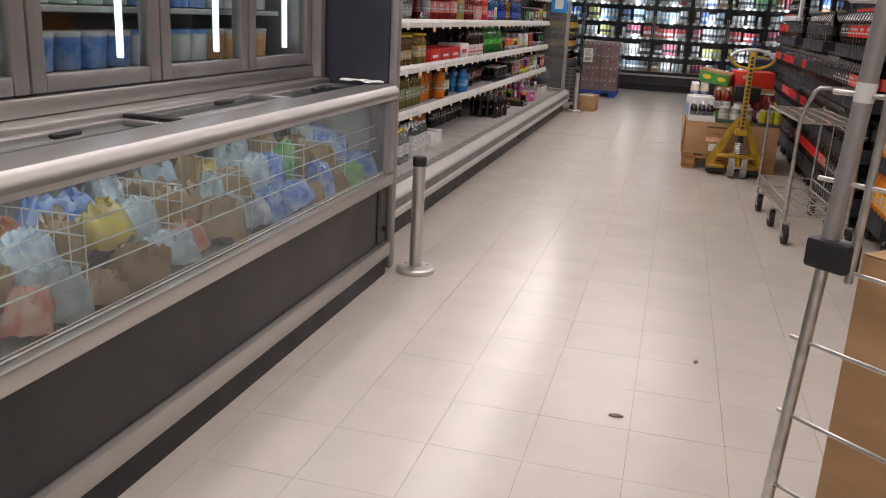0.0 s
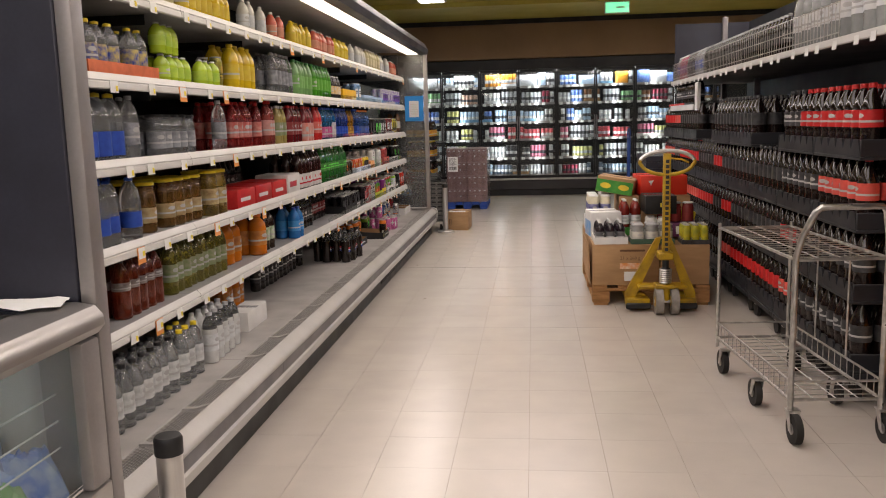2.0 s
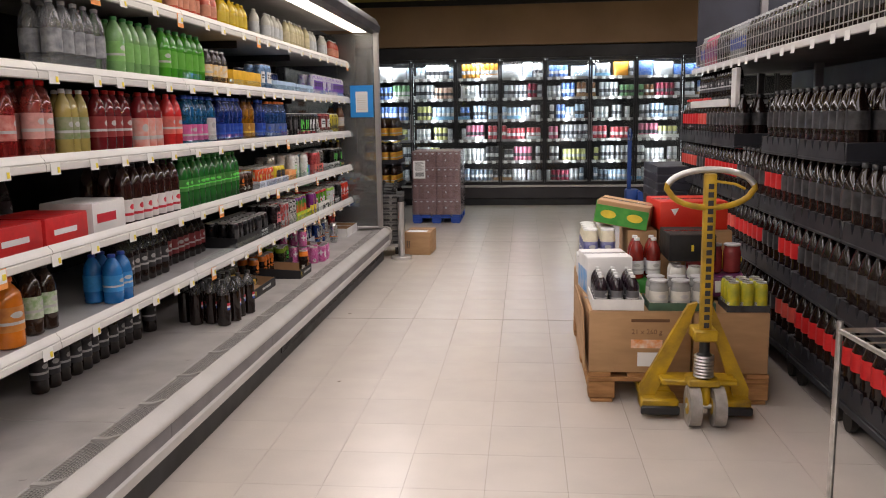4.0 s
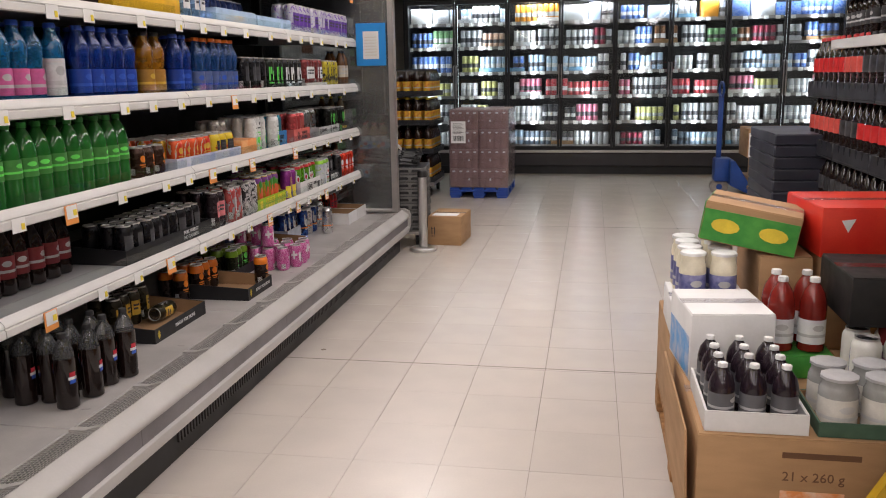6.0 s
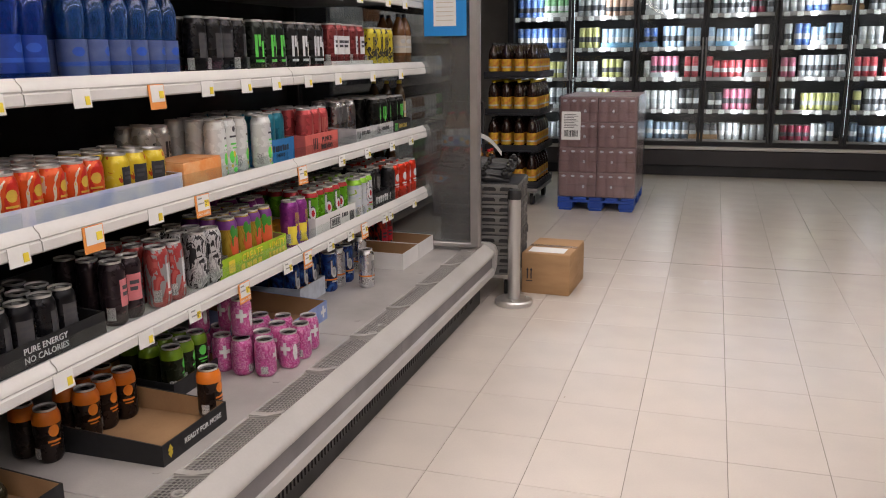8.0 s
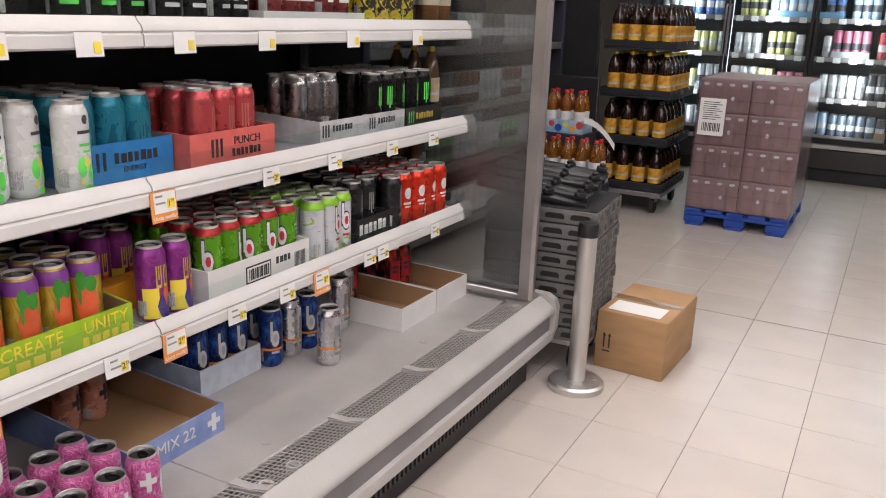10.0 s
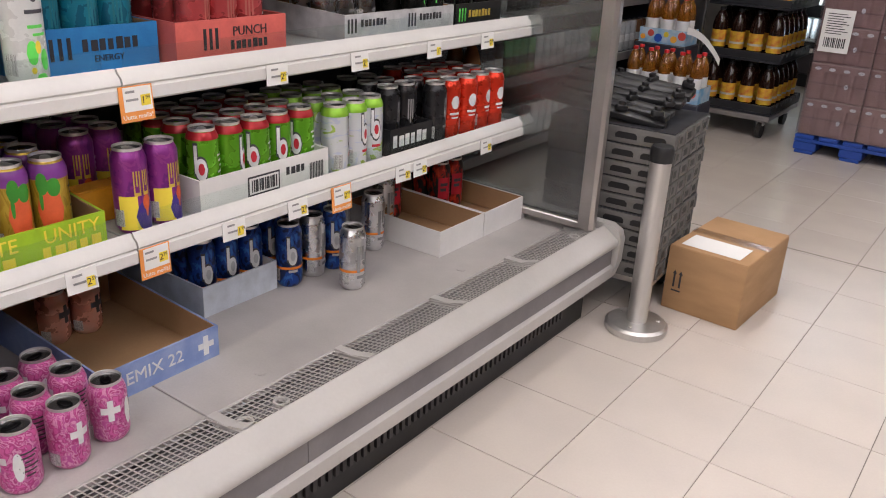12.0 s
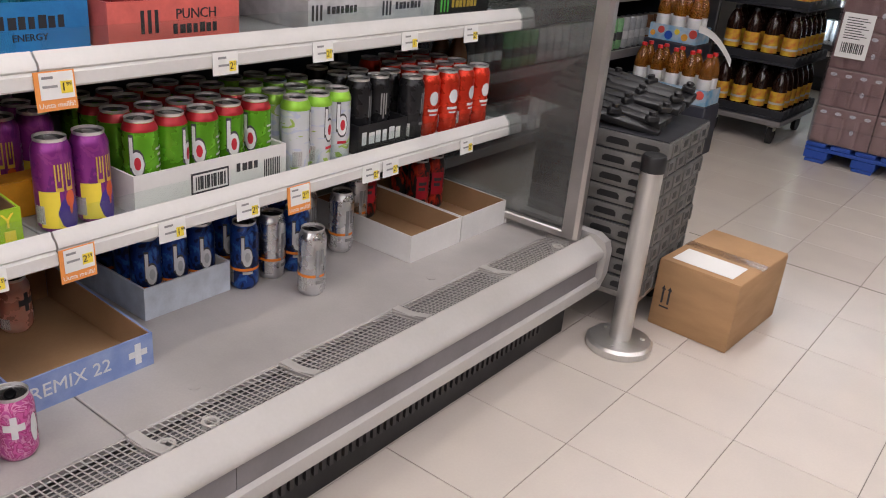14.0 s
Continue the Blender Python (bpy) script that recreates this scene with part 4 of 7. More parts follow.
rack = thing("storage_rack", "grey metal storage rack with a white-edged top shelf and wire guard", "rack")
RY0, RY1 = 1.6, 9.05
part("top_shelf", box(B(), RX + 0.03, RX + 0.75, RY0, RY1, 1.6, 1.63), CHAR, rack, "dark shelf board")
part("shelf_edge", box(B(), RX + 0.012, RX + 0.029, RY0, RY1, 1.6, 1.636, 0.004), LIP, rack, "white ticket edge")
for k in range(34):
    part("shelf_ticket", box(B(), 0, 0.0012, -0.028, 0.028, -0.04, 0), PAPER, rack).matrix_basis = pose(RX + 0.0095, RY0 + 0.2 + 0.215 * k + RNG.uniform(-0.05, 0.05), 1.622, 0, RNG.uniform(0, 6), 0)
for y in (RY0 + 0.02, 4.0, 7.75, RY1 - 0.03):
    part("upright", box(B(), RX + 0.5, RX + 0.55, y - 0.02, y + 0.02, 0.0, 2.25 if y > 8 else 1.6, 0.004), ALUD, rack)
part("hanging_bracket", box(B(), RX + 0.02, RX + 0.05, 7.7, 7.81, 1.34, 1.579, 0.004), LIP, rack, "white hanging bracket")
part("back_sheet", box(B(), RX + 0.76, RX + 0.8, RY0, RY1, 0.0, 2.2), NAVY, rack, "dark back sheet")
part("end_sheet", box(B(), RX + 0.05, RX + 0.76, RY1 - 0.01, RY1 + 0.02, 1.66, 2.2), NAVY, rack, "blue-grey end sheet")
part("low_shelf", box(B(), RX + 0.03, RX + 0.75, 7.86, RY1, 1.36, 1.385), SHELF, rack)
part("low_edge", box(B(), RX + 0.012, RX + 0.029, 7.86, RY1, 1.345, 1.395, 0.004), LIP, rack)
for a, b in ((4.4, 6.2), (6.22, 8.0), (8.02, 9.0)):
    bm = B()
    for k in range(int((b - a) / 0.05) + 1):
        rod(bm, (RX + 0.03, a + 0.05 * k, 1.64), (RX + 0.03, a + 0.05 * k, 1.8), 0.0022, 4)
    for z in (1.66, 1.73, 1.8):
        rod(bm, (RX + 0.03, a, z), (RX + 0.03, b, z), 0.003, 4)
    part("wire_guard", bm, CHROME, rack, "wire guard")
CLEARJ = tint("water_jug", (0.66, 0.68, 0.68), 0.15, trans=0.55)
jug = lambda: bottle("jug", 0.068, 0.34, CLEARJ, CAPS["white"], WHTL, "jug", 0.3, 0.55, "large clear water bottle on the top shelf", lod=1)
for y in np.arange(3.2, 5.3, 0.142):
    place("jug", jug, RX + 0.13, float(y), 1.6305, RNG.uniform(-40, 40))
    bulk("rack", "jug", RX + 0.275, float(y), 1.6305)
smallw = lambda: bottle("smallw", 0.036, 0.235, CLEARJ, CAPS["grey"], tint("label_mixed_blue", (0.05, 0.1, 0.4), 0.5), "straight", 0.3, 0.6, "small bottle on the rack's top shelf", lod=1)
smallo = lambda: bottle("smallo", 0.036, 0.235, tint("pink_drink", (0.5, 0.14, 0.2), 0.15), CAPS["white"], tint("label_mauve", (0.3, 0.08, 0.25), 0.5), "straight", 0.3, 0.6, "small pink bottle on the rack's top shelf", lod=1)
smalld = lambda: bottle("smalld", 0.036, 0.235, COLA, CAPS["grey"], BLKL, "straight", 0.3, 0.6, "small dark bottle on the rack shelf", lod=1)
for i, y in enumerate(np.arange(5.4, 9.0, 0.078)):
    for j in range(2):
        k = (2, 2, 2, 2, 2, 2, 0, 2, 1, 0)[min(9, i // 5)]
        kn = ("smallw", "smallo", "smalld")[k]
        if kn not in PROTO:
            place(kn, (smallw, smallo, smalld)[k], RX + 0.1, float(y), 1.6305)
            continue
        bulk("rack", kn, RX + 0.1 + 0.085 * j, float(y), 1.6305)
        if y > 7.9 and j == 0:
            place("smalld", smalld, RX + 0.1, float(y), 1.3855, RNG.uniform(-40, 40))
pour("rack", "rack_stock", "dense rows of bottles at the back of the rack", "bottles")

# ---- right side: pallet, its goods, and the yellow pallet jack ----


def pallet(x0, x1, y0, y1, h, material, label, block=0.1):
    t = thing("pallet", label, "pallet", pose((x0 + x1) / 2, (y0 + y1) / 2, 0), group="pallets")
    w, d = (x1 - x0) / 2, (y1 - y0) / 2
    for k in range(5):
        xa = -w + (2 * w - 0.1) * k / 4
        part("top_board", box(B(), xa, xa + 0.1, -d, d, h - 0.02, h, 0.003), material, t)
    for yy in (-d + block / 2, 0, d - block / 2):
        part("cross_board", box(B(), -w, w, yy - block / 2, yy + block / 2, h - 0.041, h - 0.021, 0.003), material, t)
        for xx in (-w + 0.06, 0, w - 0.06):
            part("block", box(B(), xx - 0.06, xx + 0.06, yy - block / 2 + 0.002, yy + block / 2 - 0.002, 0.018, h - 0.042, 0.004), material, t)
    for xx in (-w + 0.06, 0, w - 0.06):
        part("skid", box(B(), xx - 0.05, xx + 0.05, -d, d, 0, 0.017, 0.003), material, t)
    return t


BEFORE = set(bpy.data.objects)
pallet(1.5, 2.3, 6.1, 7.3, 0.14, WOOD, "orange-brown wooden pallet loaded with cartons, on the shop floor")
TEXT = mat("printed_brown", (0.16, 0.08, 0.04), 0.8, vary=0.1)
c1 = carton("carton", "large brown cardboard carton on the wooden pallet", 1.5, 1.955, 6.105, 6.68, 0.141, 0.425, CARD)
words("print", "21 x 260 g", 0.032, TEXT, c1, pose(0.03, -0.2885, 0.19, 90, 0, 0))
part("print_bar", box(B(), -0.04, 0.13, -0.2888, -0.2876, 0.236, 0.25), TEXT, c1, "printed brown bar")
OSTRIP = tint("orange_print", (0.7, 0.26, 0.08), 0.6, second=(0.75, 0.62, 0.5), scale=40)
part("print_picture", box(B(), -0.04, 0.1, -0.2888, -0.2876, 0.115, 0.155), OSTRIP, c1, "orange printed picture")
part("paper_slip", box(B(), -0.01, 0.09, -0.289, -0.2876, 0.03, 0.095), PAPER, c1, "white paper label")
carton("carton", "large brown cardboard carton on the wooden pallet", 1.965, 2.295, 6.11, 6.68, 0.141, 0.42, CARD)
carton("carton", "large brown cardboard carton on the wooden pallet", 1.5, 1.95, 6.69, 7.28, 0.141, 0.425, CARD)
carton("carton", "large brown cardboard carton on the wooden pallet", 1.96, 2.3, 6.69, 7.28, 0.141, 0.42, CARD)
# a torn flap hanging on the carton's side
flap = thing("cardboard_flap", "torn brown cardboard sheet leaning on the pallet load", "cardboard", pose(1.488, 6.38, 0.141, 0, -2.5, 0))
part("sheet", box(B(), -0.006, 0.0, -0.27, 0.3, 0, 0.29, 0.002), CARD, flap)
DARKB = tint("dark_juice", (0.02, 0.012, 0.018), 0.15, coat=0.3)
tr = tray("carton_tray", "white tray of small dark white-capped bottles on the carton", 1.515, 1.745, 6.12, 6.41, 0.4265, 0.004, 0.05, 0.05, WCARD, WCARD)
for i in range(3):
    for j in range(4):
        place("dark_small", lambda: bottle("ds", 0.03, 0.15, DARKB, CAPS["white"], tint("label_smoke", (0.12, 0.12, 0.13), 0.5), "straight", 0.2, 0.55, "small dark bottle with a white cap"), 1.555 + 0.071 * i, 6.16 + 0.07 * j, 0.4315, RNG.uniform(-60, 60))
wb = carton("white_box", "white cardboard box with a blue side on the pallet load", 1.5, 1.72, 6.45, 6.72, 0.4265, 0.615, WCARD, rz=6)
part("blue_side", box(B(), -0.1115, -0.1105, -0.12, 0.12, 0.01, 0.12), tint("print_sky", (0.06, 0.3, 0.65), 0.5, second=(0.5, 0.5, 0.6)), wb)
CREAM = tint("mayo_cream", (0.74, 0.68, 0.52), 0.35)
NAVYL = tint("label_navy", (0.05, 0.06, 0.2), 0.5, second=(0.3, 0.3, 0.5))
carton("white_box", "flat white carton under the cream bottles", 1.5, 1.74, 6.76, 7.1, 0.4265, 0.54, WCARD)
for i in range(2):
    for j in range(4):
        place("mayo", lambda: bottle("mayo", 0.04, 0.17, CREAM, CAPS["white"], NAVYL, "jar", 0.12, 0.6, "cream sauce bottle with a dark blue label", name="sauce_bottle"), 1.555 + 0.09 * i, 6.8 + 0.088 * j, 0.542, RNG.uniform(-100, -70))
GREENB = tint("box_green", (0.03, 0.22, 0.03), 0.55, second=(0.08, 0.33, 0.05), scale=18)
LEMON = tint("print_lemon", (0.8, 0.6, 0.05), 0.5)
carton("carton", "brown carton under the green tea box", 1.75, 1.9, 6.8, 7.2, 0.4265, 0.70, CARD)
gb = carton("tea_box", "green printed box with a brown lid tilted on the load", 1.6, 1.88, 6.82, 7.08, 0.717, 0.84, CARD, rz=-14, ry=9)
part("green_print", box(B(), -0.138, 0.138, -0.1325, -0.1305, 0.004, 0.1), GREENB, gb, "green printed front")
part("green_side", box(B(), -0.1425, -0.1405, -0.128, 0.128, 0.004, 0.118), GREENB, gb, "green printed side")
for k in (-0.07, 0.07):
    part("yellow_oval", extrude(B(), [(k + 0.042 * math.cos(a * 0.524), 0.055 + 0.022 * math.sin(a * 0.524)) for a in range(12)], "y", -0.1345, -0.1326), LEMON, gb, "yellow oval print")
KETCH = tint("red_sauce", (0.2, 0.015, 0.01), 0.2, coat=0.3)
GREENL = tint("label_green", (0.1, 0.35, 0.05), 0.5)
for i in range(2):
    for j in range(2):
        place("ketchup", lambda: bottle("k", 0.036, 0.205, KETCH, CAPS["white"], WHTL, "straight", 0.12, 0.45, "dark red sauce bottle with a white cap", name="sauce_bottle"), 1.765 + 0.082 * i, 6.56 + 0.085 * j, 0.4915, RNG.uniform(-100, -70))
carton("green_pack", "low green carton under the sauce bottles", 1.74, 1.9, 6.5, 6.72, 0.4265, 0.49, GREENB)
JARW = tint("jar_white", (0.62, 0.6, 0.55), 0.2)
tray("carton_tray", "green tray of white-labelled jars on the carton", 1.765, 2.06, 6.12, 6.33, 0.4265, 0.004, 0.035, 0.035, tint("tray_green", (0.06, 0.12, 0.08), 0.6), CARDD)
for i in range(3):
    for j in range(2):
        place("jar", lambda: bottle("jar", 0.044, 0.13, tint("jar_glass", (0.3, 0.3, 0.29), 0.1), CAPS["grey"], JARW, "jar", 0.1, 0.62, "glass jar with a white label and grey lid", name="jar"), 1.815 + 0.097 * i, 6.17 + 0.097 * j, 0.4315, RNG.uniform(-100, -70))
for i in range(2):
    for j in range(2):
        place("white_can_pack", lambda: can("wc", 0.036, 0.16, tint("can_white", (0.68, 0.67, 0.64), 0.4, second=(0.6, 0.6, 0.55)), NAVYL, "block", label="white printed tin with a blue emblem"), 1.94 + 0.078 * i, 6.4 + 0.08 * j, 0.4235, RNG.uniform(-100, -70))
bb = carton("black_box", "matt black box with a small gold mark on the load", 1.9, 2.12, 6.42, 6.72, 0.6, 0.73, tint("black_board", (0.012, 0.011, 0.011), 0.6))
part("gold_mark", box(B(), -0.006, 0.006, -0.1512, -0.1502, 0.05, 0.08), LEMON, bb)
carton("carton", "brown carton under the red box", 1.92, 2.28, 6.78, 7.2, 0.4215, 0.7, CARD)
rb = carton("red_box", "bright red cardboard box on the pallet load", 1.9, 2.25, 6.8, 7.15, 0.702, 0.85, tint("red_board", (0.62, 0.02, 0.012), 0.45, second=(0.7, 0.05, 0.02), scale=6), rz=4)
part("white_mark", extrude(B(), [(-0.12, 0.11), (-0.08, 0.115), (-0.1, 0.075)], "y", -0.177, -0.1755), PAPER, rb)
PURPLE = tint("pack_purple", (0.1, 0.018, 0.08), 0.35, second=(0.2, 0.05, 0.16))
pk = carton("shrink_pack", "purple shrink-wrapped bottle pack with a paper slip", 1.99, 2.26, 6.36, 6.58, 0.4415, 0.535, PURPLE, rz=-8, ry=-3, tape=False, category="pack")
part("paper_slip", box(B(), 0.0, 0.11, -0.1118, -0.1106, 0.02, 0.075), PAPER, pk)
for i in range(3):
    place("reddrink", lambda: bottle("rd", 0.042, 0.14, tint("red_drink", (0.22, 0.03, 0.03), 0.2), CAPS["grey"], None, "jar", label="red bottled drink in the purple pack"), 2.03 + 0.088 * i, 6.47, 0.5415, 0)
YCAN = tint("can_yellow", (0.6, 0.5, 0.02), 0.4, second=(0.25, 0.3, 0.05), scale=30)
tray("carton_tray", "dark tray of yellow tins on the carton", 2.11, 2.295, 6.12, 6.3, 0.4215, 0.004, 0.03, 0.03, BLKL, CARDD)
for i in range(3):
    for j in range(3):
        place("ycan", lambda: can("yc", 0.028, 0.13, YCAN, None, label="small yellow tin in a tray"), 2.142 + 0.06 * i, 6.15 + 0.06 * j, 0.4265, RNG.uniform(-100, -70))
carton("yellow_pack", "yellow carton leaning on the load", 2.14, 2.27, 6.62, 6.9, 0.4215, 0.6, tint("pack_yellow", (0.75, 0.55, 0.02), 0.45), ry=8)

jack = thing("pallet_jack", "yellow hand pallet jack with a worn steel handle loop", "pallet jack", pose(1.96, 5.86, 0))
part("mast", box(B(), -0.024, 0.024, -0.02, 0.02, 0.36, 1.06, 0.006, 2), YELLOW, jack, "yellow mast")
for k in range(18):
    part("chain_mark", box(B(), -0.01, 0.012, -0.0215, -0.0203, 0.42 + 0.034 * k, 0.442 + 0.034 * k), INK, jack)
loop = [(0.175 * math.sin(a) * (1.0 if math.cos(a) > -0.2 else 0.95), -0.01, 1.0 + 0.078 * math.cos(a)) for a in np.linspace(0, 2 * math.pi, 28, endpoint=False)]
lo = part("handle_loop", pipe(B(), loop, 0.0125, 10, True), YELLOW, jack, "yellow handle loop")
part("bare_grip", pipe(B(), [(p[0], p[1], p[2]) for p in (loop[22:] + loop[:7])], 0.0133, 10), STEEL, lo, "worn bare steel grip")
part("release_lever", pipe(B(), [(0.02, -0.03, 1.03), (0.09, -0.035, 1.02), (0.13, -0.035, 1.0)], 0.006, 6), YELLOW, jack)
part("pump", lathe(B(), [(0.032, 0.2), (0.032, 0.3), (0.022, 0.31), (0.022, 0.37)], 14), BLACKP, jack, "black hydraulic pump")
for k in range(7):
    part("spring_coil", lathe(B(), [(0.04, 0.205 + 0.014 * k), (0.043, 0.21 + 0.014 * k), (0.04, 0.215 + 0.014 * k)], 14), STEEL, jack)
for s, xb in ((-1, -0.25), (1, 0.215)):
    part("frame_plate", extrude(B(), [(s * 0.012, 0.5), (s * 0.05, 0.49), (xb, 0.12), (xb, 0.05), (xb - s * 0.05, 0.05), (s * 0.06, 0.36)], "y", 0.1, 0.13), YELLOW, jack, "yellow triangular frame plate")
    part("fork_root", box(B(), min(xb, xb - s * 0.16), max(xb, xb - s * 0.16), 0.04, 0.16, 0.035, 0.085, 0.008), YELLOW, jack)
    part("fork_toe", box(B(), min(xb, xb - s * 0.16) - 0.002, max(xb, xb - s * 0.16) + 0.002, 0.02, 0.039, 0.022, 0.06, 0.006), BLACKP, jack, "dark worn toe")
    part("fork", box(B(), min(xb - s * 0.01, xb - s * 0.15), max(xb - s * 0.01, xb - s * 0.15), 0.161, 1.3, 0.05, 0.085, 0.006), YELLOW, jack)
part("cross_plate", box(B(), -0.17, 0.15, 0.02, 0.14, 0.155, 0.18, 0.006), YELLOW, jack)
part("pivot", box(B(), -0.07, 0.06, -0.05, 0.06, 0.17, 0.2, 0.006), YELLOW, jack)
part("top_block", box(B(), -0.05, 0.05, -0.035, 0.1, 0.36, 0.41, 0.008), YELLOW, jack)
for xx in (-0.045, 0.055):
    w = part("wheel", rod(B(), (xx - 0.024, -0.03, 0.085), (xx + 0.024, -0.03, 0.085), 0.085, 24), TYRE, jack, "scuffed grey tyre")
    part("hub", rod(B(), (xx - 0.026, -0.03, 0.085), (xx + 0.026, -0.03, 0.085), 0.035, 16), YELLOW, w)
part("axle", rod(B(), (-0.075, -0.03, 0.085), (0.085, -0.03, 0.085), 0.012, 10), STEEL, jack)
part("stem", lathe(B(), [(0.022, 0.09), (0.022, 0.2)], 12, 0.005, -0.02), YELLOW, jack)

# the load and its jack stand a little nearer to the rack
for ob in set(bpy.data.objects) - BEFORE:
    if ob.parent is None:
        ob.location.x += 0.045
        ob.location.y -= 0.03

# ---- right side: wire stock trolley ----
cart = thing("stock_trolley", "chrome wire stock trolley with two decks and six black wheels", "trolley", pose(2.148, 3.58, 0, 0, 0, 4.4))


def mesh_deck(x0, x1, y0, y1, z, step, label, r=0.0024):
    rows_, cols = int((y1 - y0) / step), int((x1 - x0) / (step * 1.4))
    for k in range(rows_ + 1):
        y = y0 + (y1 - y0) * k / rows_
        part("deck_wire", rod(B(), (x0, y, z), (x1, y, z), r, 6), CHROME, cart, label)
    for k in range(cols + 1):
        x = x0 + (x1 - x0) * k / cols
        part("deck_wire", rod(B(), (x, y0, z + 2 * r), (x, y1, z + 2 * r), r, 6), CHROME, cart, label)


L, W = 0.98, 0.355
mesh_deck(0, W, 0, L, 0.17, 0.06, "wire of the lower deck")
mesh_deck(0, W, 0, L, 0.735, 0.06, "wire of the upper deck")
for z, r in ((0.17, 0.007), (0.245, 0.005), (0.735, 0.007)):
    part("deck_rim", pipe(B(), [(0, 0, z), (W, 0, z), (W, L, z), (0, L, z)], r, 8, True), CHROME, cart)
bm = B()
for k in range(17):
    rod(bm, (0, L * k / 16, 0.17), (0, L * k / 16, 0.245), 0.0024, 5)
    rod(bm, (W, L * k / 16, 0.17), (W, L * k / 16, 0.245), 0.0024, 5)
part("side_wires", bm, CHROME, cart)
part("handle", pipe(B(), [(0, 0, 0.12), (0, 0, 0.74), (0.015, -0.02, 0.83), (0.045, -0.055, 0.925), (0.065, -0.065, 0.945), (W - 0.065, -0.065, 0.945), (W - 0.045, -0.055, 0.925), (W - 0.015, -0.02, 0.83), (W, 0, 0.74), (W, 0, 0.12)], 0.0125, 10), CHROME, cart, "chrome push handle")
for x in (0.0, W):
    part("end_post", pipe(B(), [(x, L, 0.12), (x, L, 0.76)], 0.009, 8), CHROME, cart)
bm = B()
bm.free()
for k in (0.33, 0.66):
    part("side_wire", rod(B(), (W, L * k, 0.245), (W, L * k, 0.735), 0.004, 6), CHROME, cart)
for x, y in ((0.0, 0.0), (0.0, 0.4), (0.0, 0.88), (W, 0.0), (W, 0.4), (W, 0.88)):
    dy = 0.03 * (1 if y else -1)
    w = part("wheel", rod(B(), (x + 0.01 - 0.014, y + dy, 0.06), (x + 0.01 + 0.014, y + dy, 0.06), 0.06, 20), RUBBER, cart, "black rubber castor")
    part("hub", rod(B(), (x + 0.01 - 0.016, y + dy, 0.06), (x + 0.01 + 0.016, y + dy, 0.06), 0.022, 12), CHROME, w)
    bm = B()
    for s in (-0.02, 0.02):
        extrude(bm, [(y + dy - 0.012, 0.05), (y + dy + 0.012, 0.05), (y + 0.02, 0.128), (y - 0.02, 0.128)], "x", x + 0.01 + s - 0.0015, x + 0.01 + s + 0.0015)
    box(bm, x - 0.015, x + 0.035, y - 0.022, y + 0.022, 0.126, 0.132)
    part("fork", bm, CHROME, w)

# ---- right side: roll cage with flattened cardboard ----
cage = thing("roll_cage", "steel roll cage holding tall brown cardboard", "roll cage", pose(1.655, -0.3, 0, 0, 0, -43))
part("corner_post", rod(B(), (-0.008, 0, 0.14), (0.035, 0, 0.9), 0.0105, 14), CHROME, cage, "scuffed steel corner post")
part("post_sleeve", rod(B(), (0.038, 0, 0.94), (0.085, 0, 1.75), 0.0145, 14), ALUD, cage, "thicker grey upper post")
part("corner_post", rod(B(), (0.0, 0.62, 0.14), (0.0, 0.62, 1.75), 0.0125, 12), CHROME, cage)
part("corner_post", rod(B(), (0.7, 0, 0.14), (0.7, 0, 1.75), 0.0125, 12), CHROME, cage)
part("corner_post", rod(B(), (0.7, 0.62, 0.14), (0.7, 0.62, 1.75), 0.0125, 12), CHROME, cage)
part("clamp", box(B(), 0.01, 0.085, -0.022, 0.022, 0.892, 0.942, 0.007, 2), BLACKP, cage, "black plastic clamp")
part("inner_post", rod(B(), (0.082, 0.0, 0.88), (0.11, 0.0, 1.75), 0.0065, 10), CHROME, cage)
part("pale_tape", lathe(B(), [(0.0149, 0.0), (0.0151, 0.03)], 14, cap=False), LIP, cage).matrix_basis = pose(0.051, 0, 1.16, 0, 3.3, 0)
for k in range(11):
    z = 0.212 + 0.137 * k
    part("side_rail", rod(B(), (0.0, 0, z), (0.7, 0, z), 0.004, 8), CHROME, cage)
    part("side_rail", rod(B(), (0.7, 0, z), (0.7, 0.62, z), 0.004, 8), CHROME, cage)
part("base_frame", box(B(), -0.01, 0.72, -0.015, 0.63, 0.11, 0.14, 0.006), CHROME, cage)
for x, y in ((0.05, 0.05), (0.65, 0.05), (0.05, 0.57), (0.65, 0.57)):
    w = part("wheel", rod(B(), (x - 0.015, y, 0.05), (x + 0.015, y, 0.05), 0.05, 18), RUBBER, cage, "black castor wheel")
    part("fork", box(B(), x - 0.022, x + 0.022, y - 0.02, y + 0.02, 0.07, 0.112, 0.003), CHROME, w)
carton("cardboard_box", "tall brown cardboard box standing in the roll cage", 1.843, 2.403, -0.572, -0.042, 0.142, 0.92, CARD, rz=-43)

